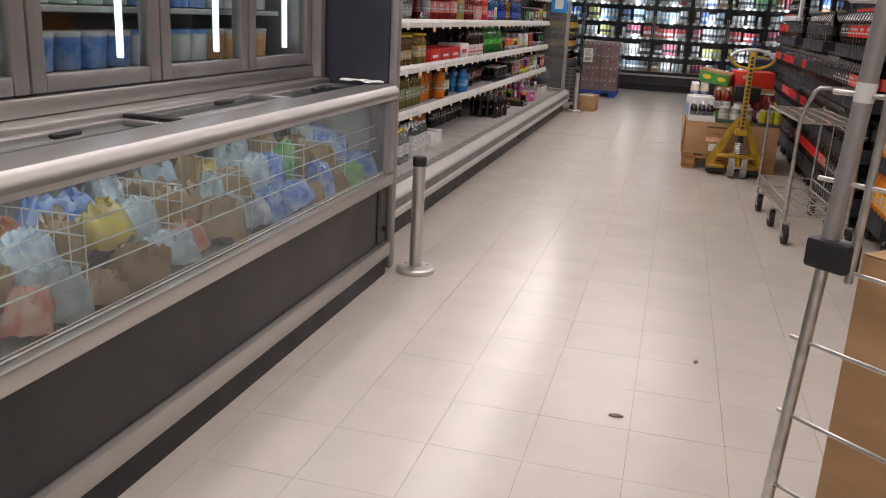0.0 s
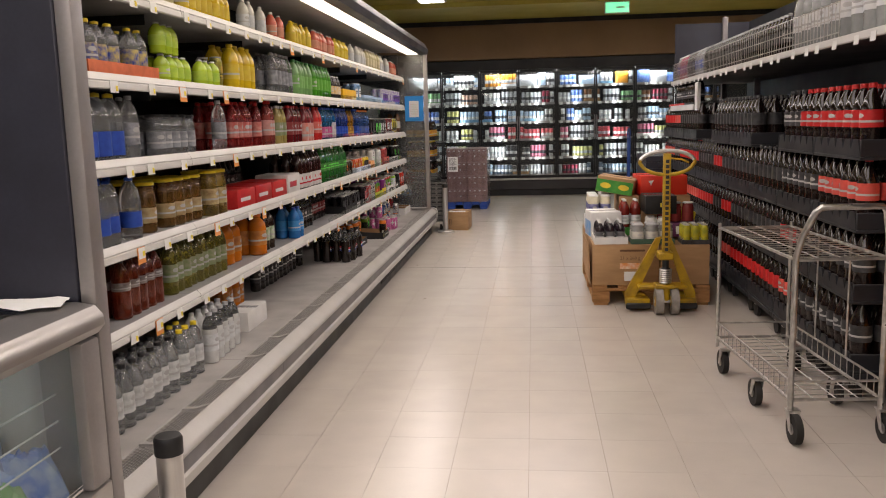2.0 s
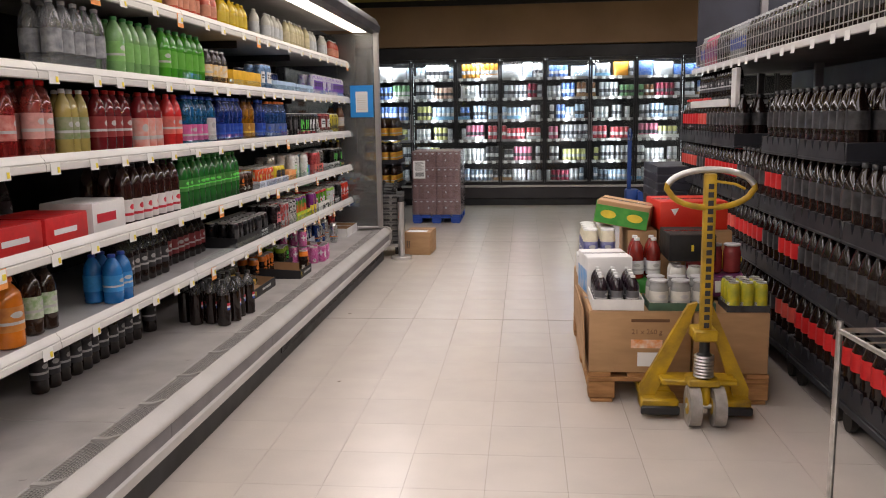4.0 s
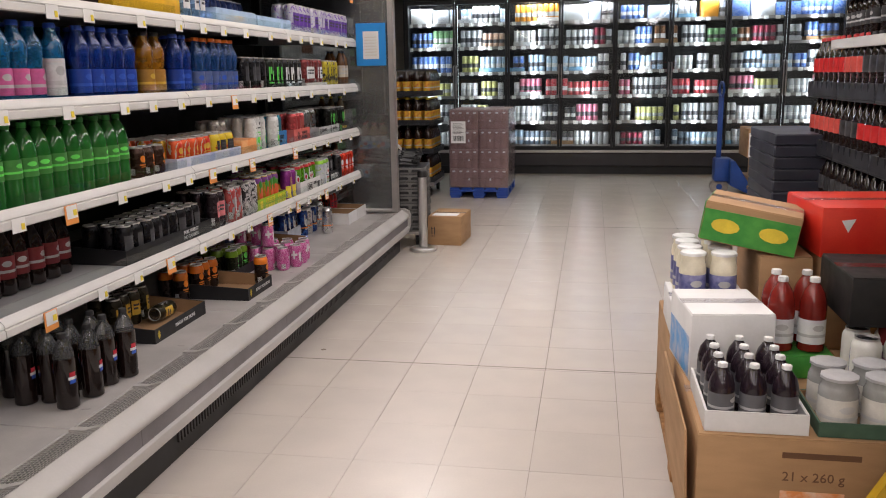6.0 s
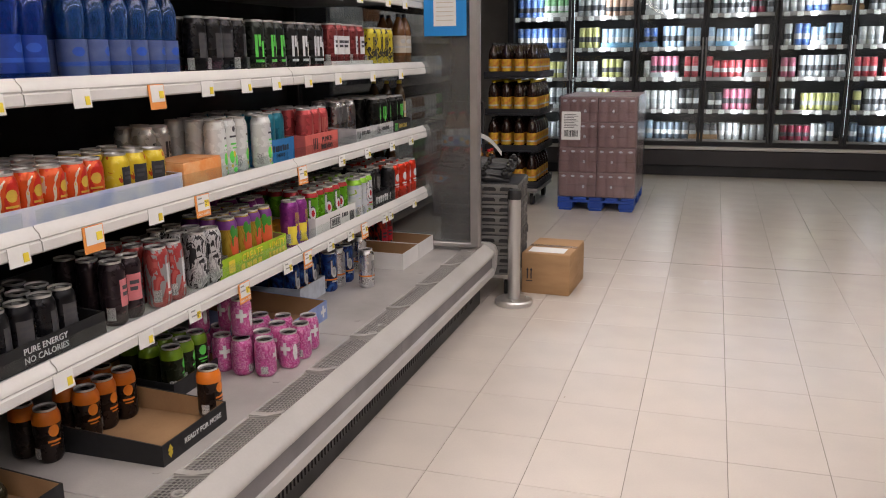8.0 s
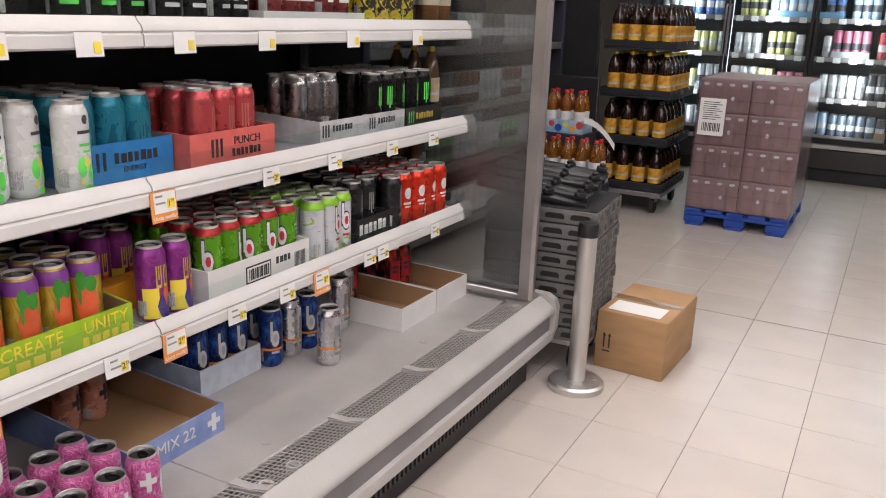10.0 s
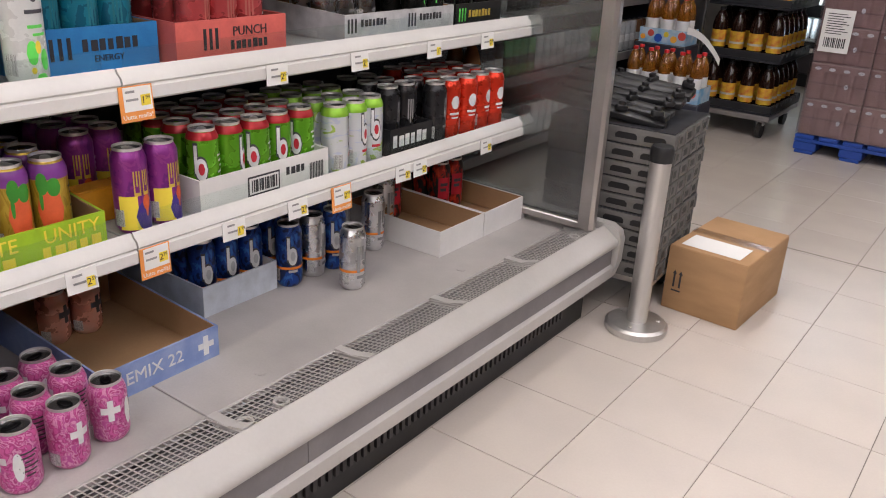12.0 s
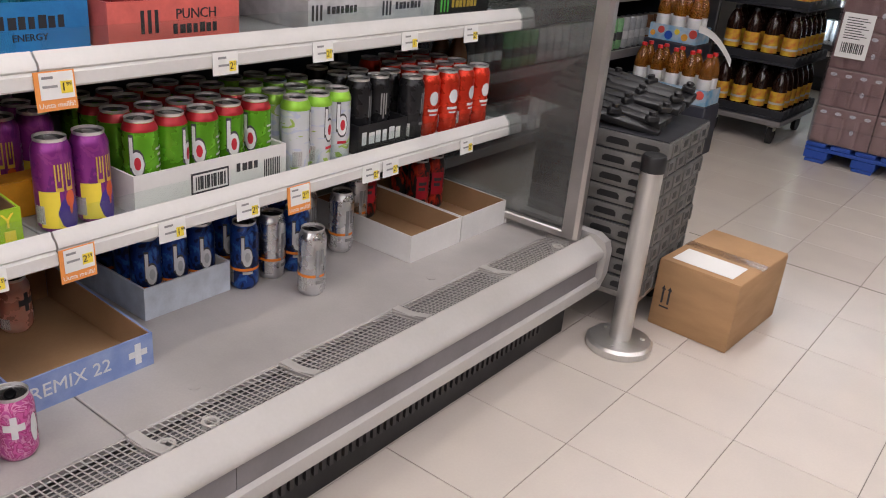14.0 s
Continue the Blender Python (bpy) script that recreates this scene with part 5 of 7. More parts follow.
# ---- far side: boxes, crates and pallets ----
fb = carton("parcel", "brown cardboard parcel with a white paper slip, on the floor", 0.108, 0.362, 10.2, 10.575, 0.0, 0.218, CARD, rz=-3)
part("paper_slip", box(B(), -0.1, 0.09, -0.16, -0.05, 0.2192, 0.2202), PAPER, fb, "white paper slip")
for k in (-0.095, -0.075):
    part("print_arrow", extrude(B(), [(k - 0.003, 0.08), (k + 0.003, 0.08), (k + 0.003, 0.125), (k + 0.007, 0.125), (k, 0.138), (k - 0.007, 0.125), (k - 0.003, 0.125)], "y", -0.1887, -0.1877), INK, fb, "black arrow print")
part("print_bar", box(B(), -0.1, -0.07, -0.1887, -0.1877, 0.066, 0.071), INK, fb)


def fold_crate():
    t = thing("folding_crate", "grey plastic folding crate, folded flat in a stack", "crate", group="stack of folding crates")
    w, d, h = 0.2, 0.185, 0.0525
    part("shell", box(B(), -w, w, -d, d, 0.0, h - 0.004, 0.005, 2), CRATE, t)
    part("rim", box(B(), -w + 0.004, w - 0.004, -d + 0.004, d - 0.004, h - 0.0041, h, 0.001), CRATEB, t)
    # walls are solid: black patches paint the shade inside the slots
    for a in (-0.14, -0.05, 0.05, 0.14):
        part("hand_slot", extrude(B(), [(a - 0.034, 0.015), (a + 0.034, 0.015), (a + 0.034, 0.027), (a + 0.026, 0.034), (a - 0.026, 0.034), (a - 0.034, 0.027)], "y", -d - 0.0008, -d + 0.004), BLACKP, t, "dark patch for the shade inside a slot")
    for a in (-0.13, -0.04, 0.05, 0.13):
        part("hand_slot", box(B(), w - 0.004, w + 0.0008, a - 0.016, a + 0.016, 0.014, 0.034), BLACKP, t)
    for a in (-0.155, -0.085, 0.005, 0.09, 0.16):
        part("rib", box(B(), w, w + 0.004, a - 0.004, a + 0.004, 0.004, h - 0.008), CRATE, t)
    return t


SX, SY, SR = -0.112, 10.262, 4.0
for k in range(9):
    place("fold_crate", fold_crate, SX + RNG.uniform(-0.003, 0.003), SY + RNG.uniform(-0.003, 0.003), 0.118 + 0.053 * k, SR + RNG.uniform(-1.0, 1.0))
dd = dolly(0, 0, 0.4, 0.37, CHROME, 0.045, "crate_dolly", "low wheeled dolly under the folding crates")
dd.matrix_basis = pose(SX, SY, 0, 0, 0, SR)
top = thing("folded_crate_heap", "heap of black folded crate parts on the crate stack", "crate parts", pose(SX - 0.03, SY, 0.597, 0, 0, SR))
for k in range(7):
    o = part("folded_panel", box(B(), -0.2, 0.2, -0.02, 0.02, 0, 0.022, 0.005, 2), BLACKP, top)
    o.matrix_basis = pose(-0.02, -0.14 + 0.045 * k, 0.016 + 0.009 * k, RNG.uniform(8, 22), RNG.uniform(2, 8), RNG.uniform(-9, 9))
for k in range(16):
    o = part("latch", lathe(box(B(), -0.02, 0.02, -0.011, 0.011, 0, 0.02, 0.004), [(0.011, 0.02), (0.012, 0.03), (0.006, 0.033)], 8), BLACKP, top)
    o.matrix_basis = pose(-0.19 + 0.115 * (k % 4), -0.14 + 0.09 * (k // 4), 0.03 + 0.016 * (k // 4), RNG.uniform(-12, 12), RNG.uniform(-12, 12), RNG.uniform(0, 90))

SAUCE = tint("dark_syrup", (0.02, 0.008, 0.005), 0.12, coat=0.3)
YLAB = tint("label_yellow", (0.66, 0.45, 0.03), 0.5, second=(0.5, 0.12, 0.03), scale=30)
syrup = lambda: bottle("syrup", 0.043, 0.265, SAUCE, CAPS["black"], YLAB, "straight", 0.16, 0.52, "dark bottle with a yellow label in a stacked crate", lod=1)
syrupy = lambda: bottle("syrupy", 0.043, 0.265, SAUCE, CAPS["yellow"], YLAB, "straight", 0.12, 0.5, "dark bottle with a yellow label and yellow cap", lod=1)
dolly(-0.55, 13.03, 0.46, 0.62, ALUD, 0.05, "crate_dolly", "steel dolly under the bottle crates")
for ti in range(4):
    z = 0.145 + 0.295 * ti
    crate(-0.55, 13.03, z, 0.46, 0.62, 0.056)
    for i in range(4):
        for j in range(6):
            kn = "syrup" if ti != 2 else "syrupy"
            if kn in PROTO and 0 < j and i < 3:
                bulk("syrup", kn, -0.712 + 0.108 * i, 12.785 + 0.098 * j, z + 0.0145)
            else:
                place(kn, syrup if ti != 2 else syrupy, -0.712 + 0.108 * i, 12.785 + 0.098 * j, z + 0.0145, RNG.uniform(-120, -60))
pour("syrup", "crated_stock", "dark bottles packed in the inner rows of stacked crates", "bottles")
AMBER = tint("amber_tea", (0.42, 0.16, 0.02), 0.06, coat=0.4, trans=0.6)
SKY = tint("print_sky_dots", (0.12, 0.35, 0.6), 0.5, second=(0.55, 0.6, 0.65), scale=16)
amber = lambda: bottle("amber", 0.036, 0.25, AMBER, CAPS["red"], WHTL, "straight", 0.14, 0.5, "amber drink bottle with a white label and red cap", lod=1)
for x0, x1, y0, z, cols in ((-0.99, -0.54, 12.1, 0.27, 5), (-1.0, -0.73, 12.3, 0.53, 3)):
    sky = tray("carton_tray", "sky-blue printed tray of amber bottles with coloured dots", x0, x1, y0, y0 + 0.18, z, 0.004, 0.08, 0.08, SKY, CARDD)
    for k in range(6):
        u, v, q = -(x1 - x0) / 2 + (x1 - x0) * (k + 0.5) / 6, 0.03 + 0.022 * (k % 2), 0.015 + 0.004 * (k % 3)
        part("dot_print", extrude(B(), [(u + q * math.cos(a * 0.5236), v + q * math.sin(a * 0.5236)) for a in range(12)], "y", -0.0908, -0.0902), (ORL, PINKL, CAPS["blue"], YELLOWT)[k % 4], sky)
    for i in range(cols):
        for j in range(2):
            place("amber", amber, x0 + 0.046 + (x1 - x0 - 0.092) / (cols - 1) * i, y0 + 0.05 + 0.08 * j, z + 0.0052, RNG.uniform(-110, -70))
low = thing("display_stand", "low dark stepped stand under trays of amber bottles", "stand")
part("body", box(B(), -1.02, -0.53, 12.09, 12.289, 0.0, 0.2695, 0.006), NAVY, low)
part("step", box(B(), -1.02, -0.72, 12.29, 12.5, 0.0, 0.5295, 0.006), NAVY, low)
part("back", box(B(), -1.06, -0.72, 12.51, 12.54, 0.0, 0.86, 0.006), BLACKP, low)
curl = thing("price_strip", "curled white paper price strip on the bottle trays", "price strip")
arc = [(-0.72 + 0.025 * a, 0.6 - 0.0022 * a * a) for a in range(9)]
bm = extrude(B(), arc + [(x, z + 0.036) for x, z in arc[::-1]], "y", 12.284, 12.286)
part("paper", bm, PAPER, curl)
column = thing("black_partition", "tall black partition beside the bottle display", "partition")
part("panel", box(B(), -1.6, -0.86, 12.84, 12.9, 0.0, 2.3, 0.006), BLACKP, column)
gond = thing("wall_shelving", "black wall shelving stocked with cans behind the case", "shelving")
part("back_panel", box(B(), -1.75, -1.65, 10.45, 14.7, 0.0, 2.3), BLACKP, gond)
part("end_panel", box(B(), -1.649, -1.08, 10.45, 10.5, 0.0, 2.3, 0.004), NAVY, gond)
part("end_panel", box(B(), -1.649, -1.08, 12.78, 12.828, 0.0, 2.3, 0.004), NAVY, gond)
part("top_panel", box(B(), -1.649, -1.08, 10.501, 12.779, 2.2, 2.3), BLACKP, gond)
for z in (0.12, 0.45, 0.75, 1.05, 1.35, 1.65):
    sh = part("shelf", box(B(), -1.649, -1.1, 10.501, 12.779, z - 0.02, z, 0.002), INNER, gond)
    part("shelf_edge", box(B(), -1.099, -1.085, 10.501, 12.779, z - 0.04, z + 0.004), ALUD, sh)

pallet(-0.14, 0.46, 12.62, 13.42, 0.105, BLUEPAL, "small blue plastic pallet under wrapped cans")
MAUVE = tint("pack_mauve", (0.27, 0.165, 0.15), 0.4, second=(0.34, 0.22, 0.21), scale=14)
ROSE = tint("pack_rose_edge", (0.42, 0.3, 0.28), 0.45)
for ti in range(4):
    z = 0.1065 + 0.197 * ti
    for i in range(2):
        for j in range(2):
            pkk = carton("can_pack", "mauve-brown shrink pack of cans stacked on a pallet", -0.135 + 0.298 * i, 0.158 + 0.298 * i, 12.64 + 0.385 * j, 13.02 + 0.385 * j, z, z + 0.195, MAUVE, tape=False, category="pack")
            pkk["group"] = "wrapped can packs"
            part("pale_edge", box(B(), -0.1455, 0.1455, -0.1915, -0.1902, 0.186, 0.1945), ROSE, pkk)
            for k in range(4):
                part("oval_print", extrude(B(), [(-0.11 + 0.073 * k + 0.017 * math.cos(a * 0.63), 0.165 + 0.009 * math.sin(a * 0.63)) for a in range(10)], "y", -0.1925, -0.1905), WHTL, pkk)
                part("can_rib", extrude(B(), [(-0.11 + 0.073 * k + 0.03 * math.cos(a * 0.524), -0.19 - 0.006 * math.sin(a * 0.524)) for a in range(7)], "z", 0.008, 0.15), MAUVE, pkk)
            part("oval_print", extrude(B(), [(0.05 - 0.08 * i + 0.01 * math.cos(a * 0.63), 0.085 + 0.014 * math.sin(a * 0.63)) for a in range(10)], "y", -0.1985, -0.1965), WHTL, pkk)
wrap = thing("stretch_wrap", "clear stretch film round the stacked can packs", "film")
part("front_film", box(B(), -0.142, 0.466, 12.626, 12.628, 0.108, 0.899), FILM, wrap)
part("back_film", box(B(), -0.142, 0.466, 13.416, 13.418, 0.108, 0.899), FILM, wrap)
for x in (-0.144, 0.4665):
    part("side_film", box(B(), x, x + 0.0015, 12.628, 13.416, 0.108, 0.899), FILM, wrap)
for k in range(4):
    part("film_crease", box(B(), -0.142, 0.466, 12.6245, 12.6255, 0.2 + 0.19 * k, 0.206 + 0.19 * k), FILM, wrap)
slip = thing("pallet_note", "white printed paper note taped to the wrapped cans", "note")
part("paper", box(B(), -0.12, 0.03, 12.6225, 12.6235, 0.56, 0.78), PAPER, slip)
for k in range(9):
    part("print_bar", box(B(), -0.1, -0.02 + 0.03 * ((k * 5) % 3) / 2, 12.6215, 12.6221, 0.655 + 0.0125 * k, 0.659 + 0.0125 * k), BLKL, slip)
for k in range(12):
    part("barcode_line", box(B(), -0.098 + 0.009 * k, -0.094 + 0.009 * k + 0.0015 * (k % 3), 12.6215, 12.6221, 0.585, 0.635), BLKL, slip)

bj = thing("pallet_jack", "blue hand pallet jack with a pale wheel", "pallet jack", pose(2.6, 13.05, 0))
part("mast", box(B(), -0.06, -0.01, -0.02, 0.02, 0.35, 1.0, 0.008, 2), BLUEP, bj, "blue mast")
part("handle_loop", pipe(B(), [(-0.035, 0.15 * math.sin(a), 1.06 + 0.07 * math.cos(a)) for a in np.linspace(0, 2 * math.pi, 20, endpoint=False)], 0.012, 8, True), BLUEP, bj)
part("pump_housing", box(B(), -0.08, 0.08, -0.09, 0.09, 0.14, 0.38, 0.02, 2), BLUEP, bj)
part("frame_plate", extrude(B(), [(0.06, 0.36), (0.1, 0.36), (0.28, 0.08), (0.2, 0.05), (0.06, 0.12)], "y", -0.2, 0.2), BLUEP, bj)
for s in (-0.03, 0.03):
    w = part("wheel", rod(B(), (-0.02, s - 0.022, 0.085), (-0.02, s + 0.022, 0.085), 0.085, 22), TYRE, bj, "pale grey wheel")
    part("hub", rod(B(), (-0.02, s - 0.025, 0.085), (-0.02, s + 0.025, 0.085), 0.03, 12), BLUEP, w)
for s in (-0.2, 0.2):
    part("fork", box(B(), 0.2, 1.2, s - 0.07, s + 0.07, 0.05, 0.09, 0.006), BLUEP, bj)
pallet(2.82, 3.6, 12.75, 13.4, 0.12, WOODL, "pale wooden pallet behind the blue pallet jack")
wbx = carton("white_box", "white-fronted carton on the pale pallet", 2.8, 3.4, 12.8, 13.3, 0.4, 0.68, CARD)
part("white_front", box(B(), -0.29, 0.29, -0.2525, -0.2505, 0.005, 0.24), PAPER, wbx)
carton("carton", "low brown carton of jars on the pale pallet", 2.84, 3.4, 12.8, 13.3, 0.121, 0.2, CARD)
carton("carton", "pale brown carton on the pale pallet", 2.9, 3.4, 12.95, 13.3, 0.201, 0.398, CARDD)
for i in range(4):
    place("pickle", lambda: bottle("p", 0.036, 0.12, tint("jar_olive", (0.16, 0.13, 0.02), 0.15), CAPS["yellow"], GREENL, "jar", 0.1, 0.55, "small jar with a green label", name="jar"), 2.88 + 0.085 * i, 12.86, 0.201, 0)
binn = thing("folding_crate_stack", "tall stack of dark grey folded crates on the floor", "crate stack", pose(2.57, 9.56, 0), group="crate stacks")
for k in range(12):
    part("crate_layer", box(B(), -0.26, 0.26, -0.38, 0.38, 0.1 + 0.066 * k, 0.163 + 0.066 * k, 0.006), NAVY, binn)
part("dolly_base", box(B(), -0.26, 0.26, -0.38, 0.38, 0.06, 0.099, 0.004), BLACKP, binn)
for sx in (-0.2, 0.2):
    for sy in (-0.3, 0.3):
        part("wheel", rod(B(), (sx - 0.015, sy, 0.031), (sx + 0.015, sy, 0.031), 0.031, 14), RUBBER, binn)

sign = thing("hanging_sign", "blue card sign with a white paper notice on the case end", "sign")
part("card", box(B(), -0.325, -0.115, 9.925, 9.929, 1.315, 1.6, 0.001), BLUES, sign)
part("notice", box(B(), -0.275, -0.165, 9.922, 9.9245, 1.36, 1.545), PAPER, sign, "white paper notice")
for k in range(7):
    part("print_bar", box(B(), -0.262, -0.178, 9.9206, 9.9216, 1.385 + 0.02 * k, 1.388 + 0.02 * k), mat("print_tan", (0.62, 0.52, 0.42), 0.7), sign)
ex = thing("exit_sign", "glowing green exit sign hanging from the ceiling", "sign", pose(2.3, 12.2, 2.78))
part("box", box(B(), -0.17, 0.17, -0.02, 0.02, -0.08, 0.08, 0.006), LIP, ex)
part("lit_face", box(B(), -0.155, 0.155, -0.0225, -0.0205, -0.066, 0.066), EXITG, ex, "glowing green face")
part("arrow", box(B(), -0.02, 0.1, -0.0242, -0.023, -0.012, 0.012), PAPER, ex)
part("hanger", rod(B(), (0, 0, 0.08), (0, 0, 0.178), 0.005, 6), ALUD, ex)
paper = thing("paper_sheet", "crumpled white paper sheet on the freezer corner", "paper", pose(0.02, 1.93, 0.925, 0, 2, 18))
bm = B()
bmesh.ops.create_grid(bm, x_segments=8, y_segments=6, size=1)
for v in bm.verts:
    v.co = Vector((v.co.x * 0.1, v.co.y * 0.055, 0.008 * noise.noise(v.co * 2.1) + 0.008))
part("sheet", bm, PAPER, paper)
for x, y, s in ((1.62, 1.42, 0.016), (1.36, 0.84, 0.02), (0.55, 8.9, 0.004), (0.33, 6.3, 0.008), (0.08, 7.75, 0.01)):
    sc = thing("litter_scrap", "small grey-brown scrap lying on the floor", "litter", pose(x, y, 0.001, 0, 0, RNG.uniform(0, 90)))
    bm = B()
    bmesh.ops.create_icosphere(bm, subdivisions=1, radius=1)
    for v in bm.verts:
        v.co = Vector((v.co.x * s * 1.5, v.co.y * s * 0.6, max(0, v.co.z) * s * 0.5)) * (1 + 0.35 * noise.noise(v.co * 3))
    part("scrap", bm, mat("scrap", (0.2, 0.16, 0.13), 0.9), sc)

# ---- left case: goods on the shelves ----
Z = [z - 0.0112 for z in SHELVES]
R5, H5 = 0.033, 0.166
WATER = tint("clear_water", (0.8, 0.83, 0.85), 0.04, trans=0.85, coat=0.3)


def liq(key, c, second=None):
    return tint("drink_" + key, c, 0.1, coat=0.35, second=second)


def clear_liq(key, c):
    return tint("clear_" + key, c, 0.05, coat=0.4, trans=0.55, vary=0.2)


def lab(key, c, second=None, scale=45):
    return tint("wrap_" + key, c, 0.45, second=second, scale=scale)


INKS = {
    "pink_can": (((0.62, 0.12, 0.36), (0.42, 0.05, 0.22), (0.68, 0.3, 0.5), (0.5, 0.09, 0.32)), 62.0),
    "violet_can": (((0.16, 0.02, 0.2), (0.24, 0.03, 0.24), (0.3, 0.05, 0.27)), 30.0, 0.3, 0.45, (1, 1, 0.6), (0.4, 0.56)),
    "mango_can": (((0.36, 0.24, 0.02), (0.48, 0.34, 0.04), (0.42, 0.28, 0.03), (0.3, 0.2, 0.02)), 40.0, 0.3, 0.45, (1, 1, 0.3), (0.4, 0.5, 0.64)),
    "orange_can": (((0.6, 0.03, 0.02), (0.7, 0.1, 0.02), (0.66, 0.62, 0.5), (0.75, 0.45, 0.04)), 17.0, 0.28, 0.3, (1, 1, 0.8), (0.4, 0.55, 0.62)),
    "yellow_can": (((0.5, 0.08, 0.02), (0.72, 0.55, 0.03), (0.75, 0.6, 0.1)), 30.0, 0.32, 0.2, (1, 1, 0.8), (0.38, 0.58)),
    "zigzag_can": (((0.03, 0.03, 0.035), (0.6, 0.6, 0.61), (0.35, 0.35, 0.36)), 50.0, 0.32, 0.4, (1, 1, 0.5), (0.46, 0.58)),
    "lime_white_can": (((0.34, 0.5, 0.1), (0.6, 0.63, 0.66), (0.5, 0.55, 0.68)), 16.0, 0.3, 0.3, (1, 1, 2.2), (0.36, 0.56)),
    "red_grey_can": (((0.3, 0.3, 0.31), (0.4, 0.05, 0.05), (0.5, 0.1, 0.09)), 34.0, 0.32, 0.3, (1, 1, 0.4), (0.46, 0.56)),
    "dark_red_can": (((0.02, 0.018, 0.018), (0.3, 0.02, 0.012), (0.55, 0.05, 0.02)), 34.0, 0.32, 0.3, (1, 1, 0.5), (0.5, 0.58)),
    "navy_blue_can": (((0.006, 0.015, 0.07), (0.012, 0.05, 0.25), (0.03, 0.12, 0.4)), 36.0, 0.3, 0.4, (1, 1, 0.6), (0.45, 0.58)),
    "teal_can": (((0.01, 0.12, 0.2), (0.02, 0.22, 0.32), (0.04, 0.3, 0.4)), 30.0, 0.3, 0.35, (1, 1, 0.6), (0.42, 0.58)),
    "yellow_black_can": (((0.03, 0.03, 0.03), (0.6, 0.5, 0.03), (0.5, 0.36, 0.03)), 40.0, 0.32, 0.2, (1, 1, 0.6), (0.45, 0.6)),
    "white_violet_can": (((0.2, 0.1, 0.45), (0.55, 0.54, 0.62), (0.4, 0.5, 0.68)), 40.0, 0.32, 0.2, (1, 1, 0.8), (0.42, 0.6)),
}


def bot(key, body, cap, wrap, prof="straight", r=0.038, h=0.235, z0=0.25, z1=0.58, words_="drink bottle", neck=None):
    return key, (lambda: bottle(key, r, h, body, CAPS[cap], wrap, prof, z0, z1, words_ + (" on the case shelf" if len(words_.split()) < 7 else ""), neck)), r


def cn(key, c, emb=None, style="oval", second=None, lid=None, h=H5, words_="drink can", metal=0.35, band=None, scale=22, r=R5):
    if key in INKS:
        body = marbled("print_" + key, *INKS[key])
    else:
        body = tint("print_" + key, c, 0.27, min(1.0, metal * 1.5), second=second, scale=scale)
    return key, (lambda: can(key, r, h, body, emb, style, lid, paint=c, label=words_ + ("" if len(words_.split()) > 6 or "deck" in words_ else " in the case"), band=band)), r


def fill(k, y0, y1, z, deep=2, xf=-0.41, skip=0.0, spin=30, group="", joined=False):
    joined = joined or (z > Z[3] - 0.01 and "can" not in k[0]) or (y1 < 3.5 and z > 0.4)
    rows(k[0], k[1], y0, y1, z, k[2], deep, xf, skip, group or ("row of " + k[0].replace("_", " ")), spin=spin, joined=joined)


EW, EB, EK, EG = WHTL, tint("emblem_blue", (0.03, 0.1, 0.5), 0.4), INK, tint("emblem_green", (0.15, 0.75, 0.12), 0.4)
ER, EY, EO = tint("emblem_red", (0.55, 0.02, 0.04), 0.4), tint("emblem_gold", (0.75, 0.5, 0.08), 0.35, 0.3), tint("emblem_orange", (0.85, 0.25, 0.03), 0.4)

LPRINT.update({"wrap_chalk": ER, "wrap_deep": EB, "wrap_silver": EB, "wrap_bronze": EY, "wrap_leaf": EG})

# lowest shelf
fill(bot("amber_bottle", clear_liq("amber", (0.3, 0.1, 0.02)), "black", lab("tan", (0.3, 0.2, 0.13), (0.5, 0.42, 0.3), 30), h=0.235, r=0.036, z0=0.5, z1=0.62, words_="brown iced tea bottle"), 2.6, 3.1, Z[0], 2, -0.44, 0.2)
fill(bot("red_tea_bottle", clear_liq("red_tea", (0.32, 0.05, 0.02)), "black", lab("smoke", (0.3, 0.27, 0.26), (0.12, 0.1, 0.1), 40), h=0.235, r=0.036, z0=0.48, z1=0.62, words_="red-brown iced tea bottle"), 3.14, 3.66, Z[0], 2, -0.45, 0.1)
fill(bot("olive_bottle", clear_liq("olive", (0.34, 0.3, 0.05)), "black", lab("straw", (0.3, 0.3, 0.2), (0.12, 0.2, 0.06), 36), h=0.235, r=0.036, words_="pale green drink bottle"), 3.7, 4.4, Z[0], 2, -0.46, 0.1)
fill(bot("orange_bottle", liq("orange", (0.6, 0.17, 0.015)), "orange", lab("amber", (0.55, 0.22, 0.04), (0.3, 0.09, 0.02), 28), "jug", h=0.235, r=0.052, z0=0.25, z1=0.6, words_="wide orange soda bottle"), 4.46, 4.68, Z[0], 2, -0.5)
fill(bot("orange_bottle", None, "orange", None), 4.8, 4.91, Z[0], 2, -0.43)
fill(bot("cider_bottle", liq("cider", (0.03, 0.014, 0.008)), "black", lab("meadow", (0.55, 0.6, 0.5), (0.15, 0.3, 0.08)), h=0.235, r=0.04, words_="dark bottle with a green and white label"), 4.98, 5.16, Z[0], 2, -0.45)
fill(bot("blue_pack", liq("azure", (0.02, 0.16, 0.45)), "blue", lab("azure", (0.03, 0.25, 0.6)), h=0.2, r=0.04, words_="blue drink bottle"), 5.48, 5.66, Z[0])
fill(bot("cola_small", COLA, "black", lab("soot", (0.04, 0.04, 0.045)), "cola", h=0.235, r=0.034, words_="dark cola bottle", neck=CLEARPET), 5.7, 6.25, Z[0], 2, -0.5, 0.2)
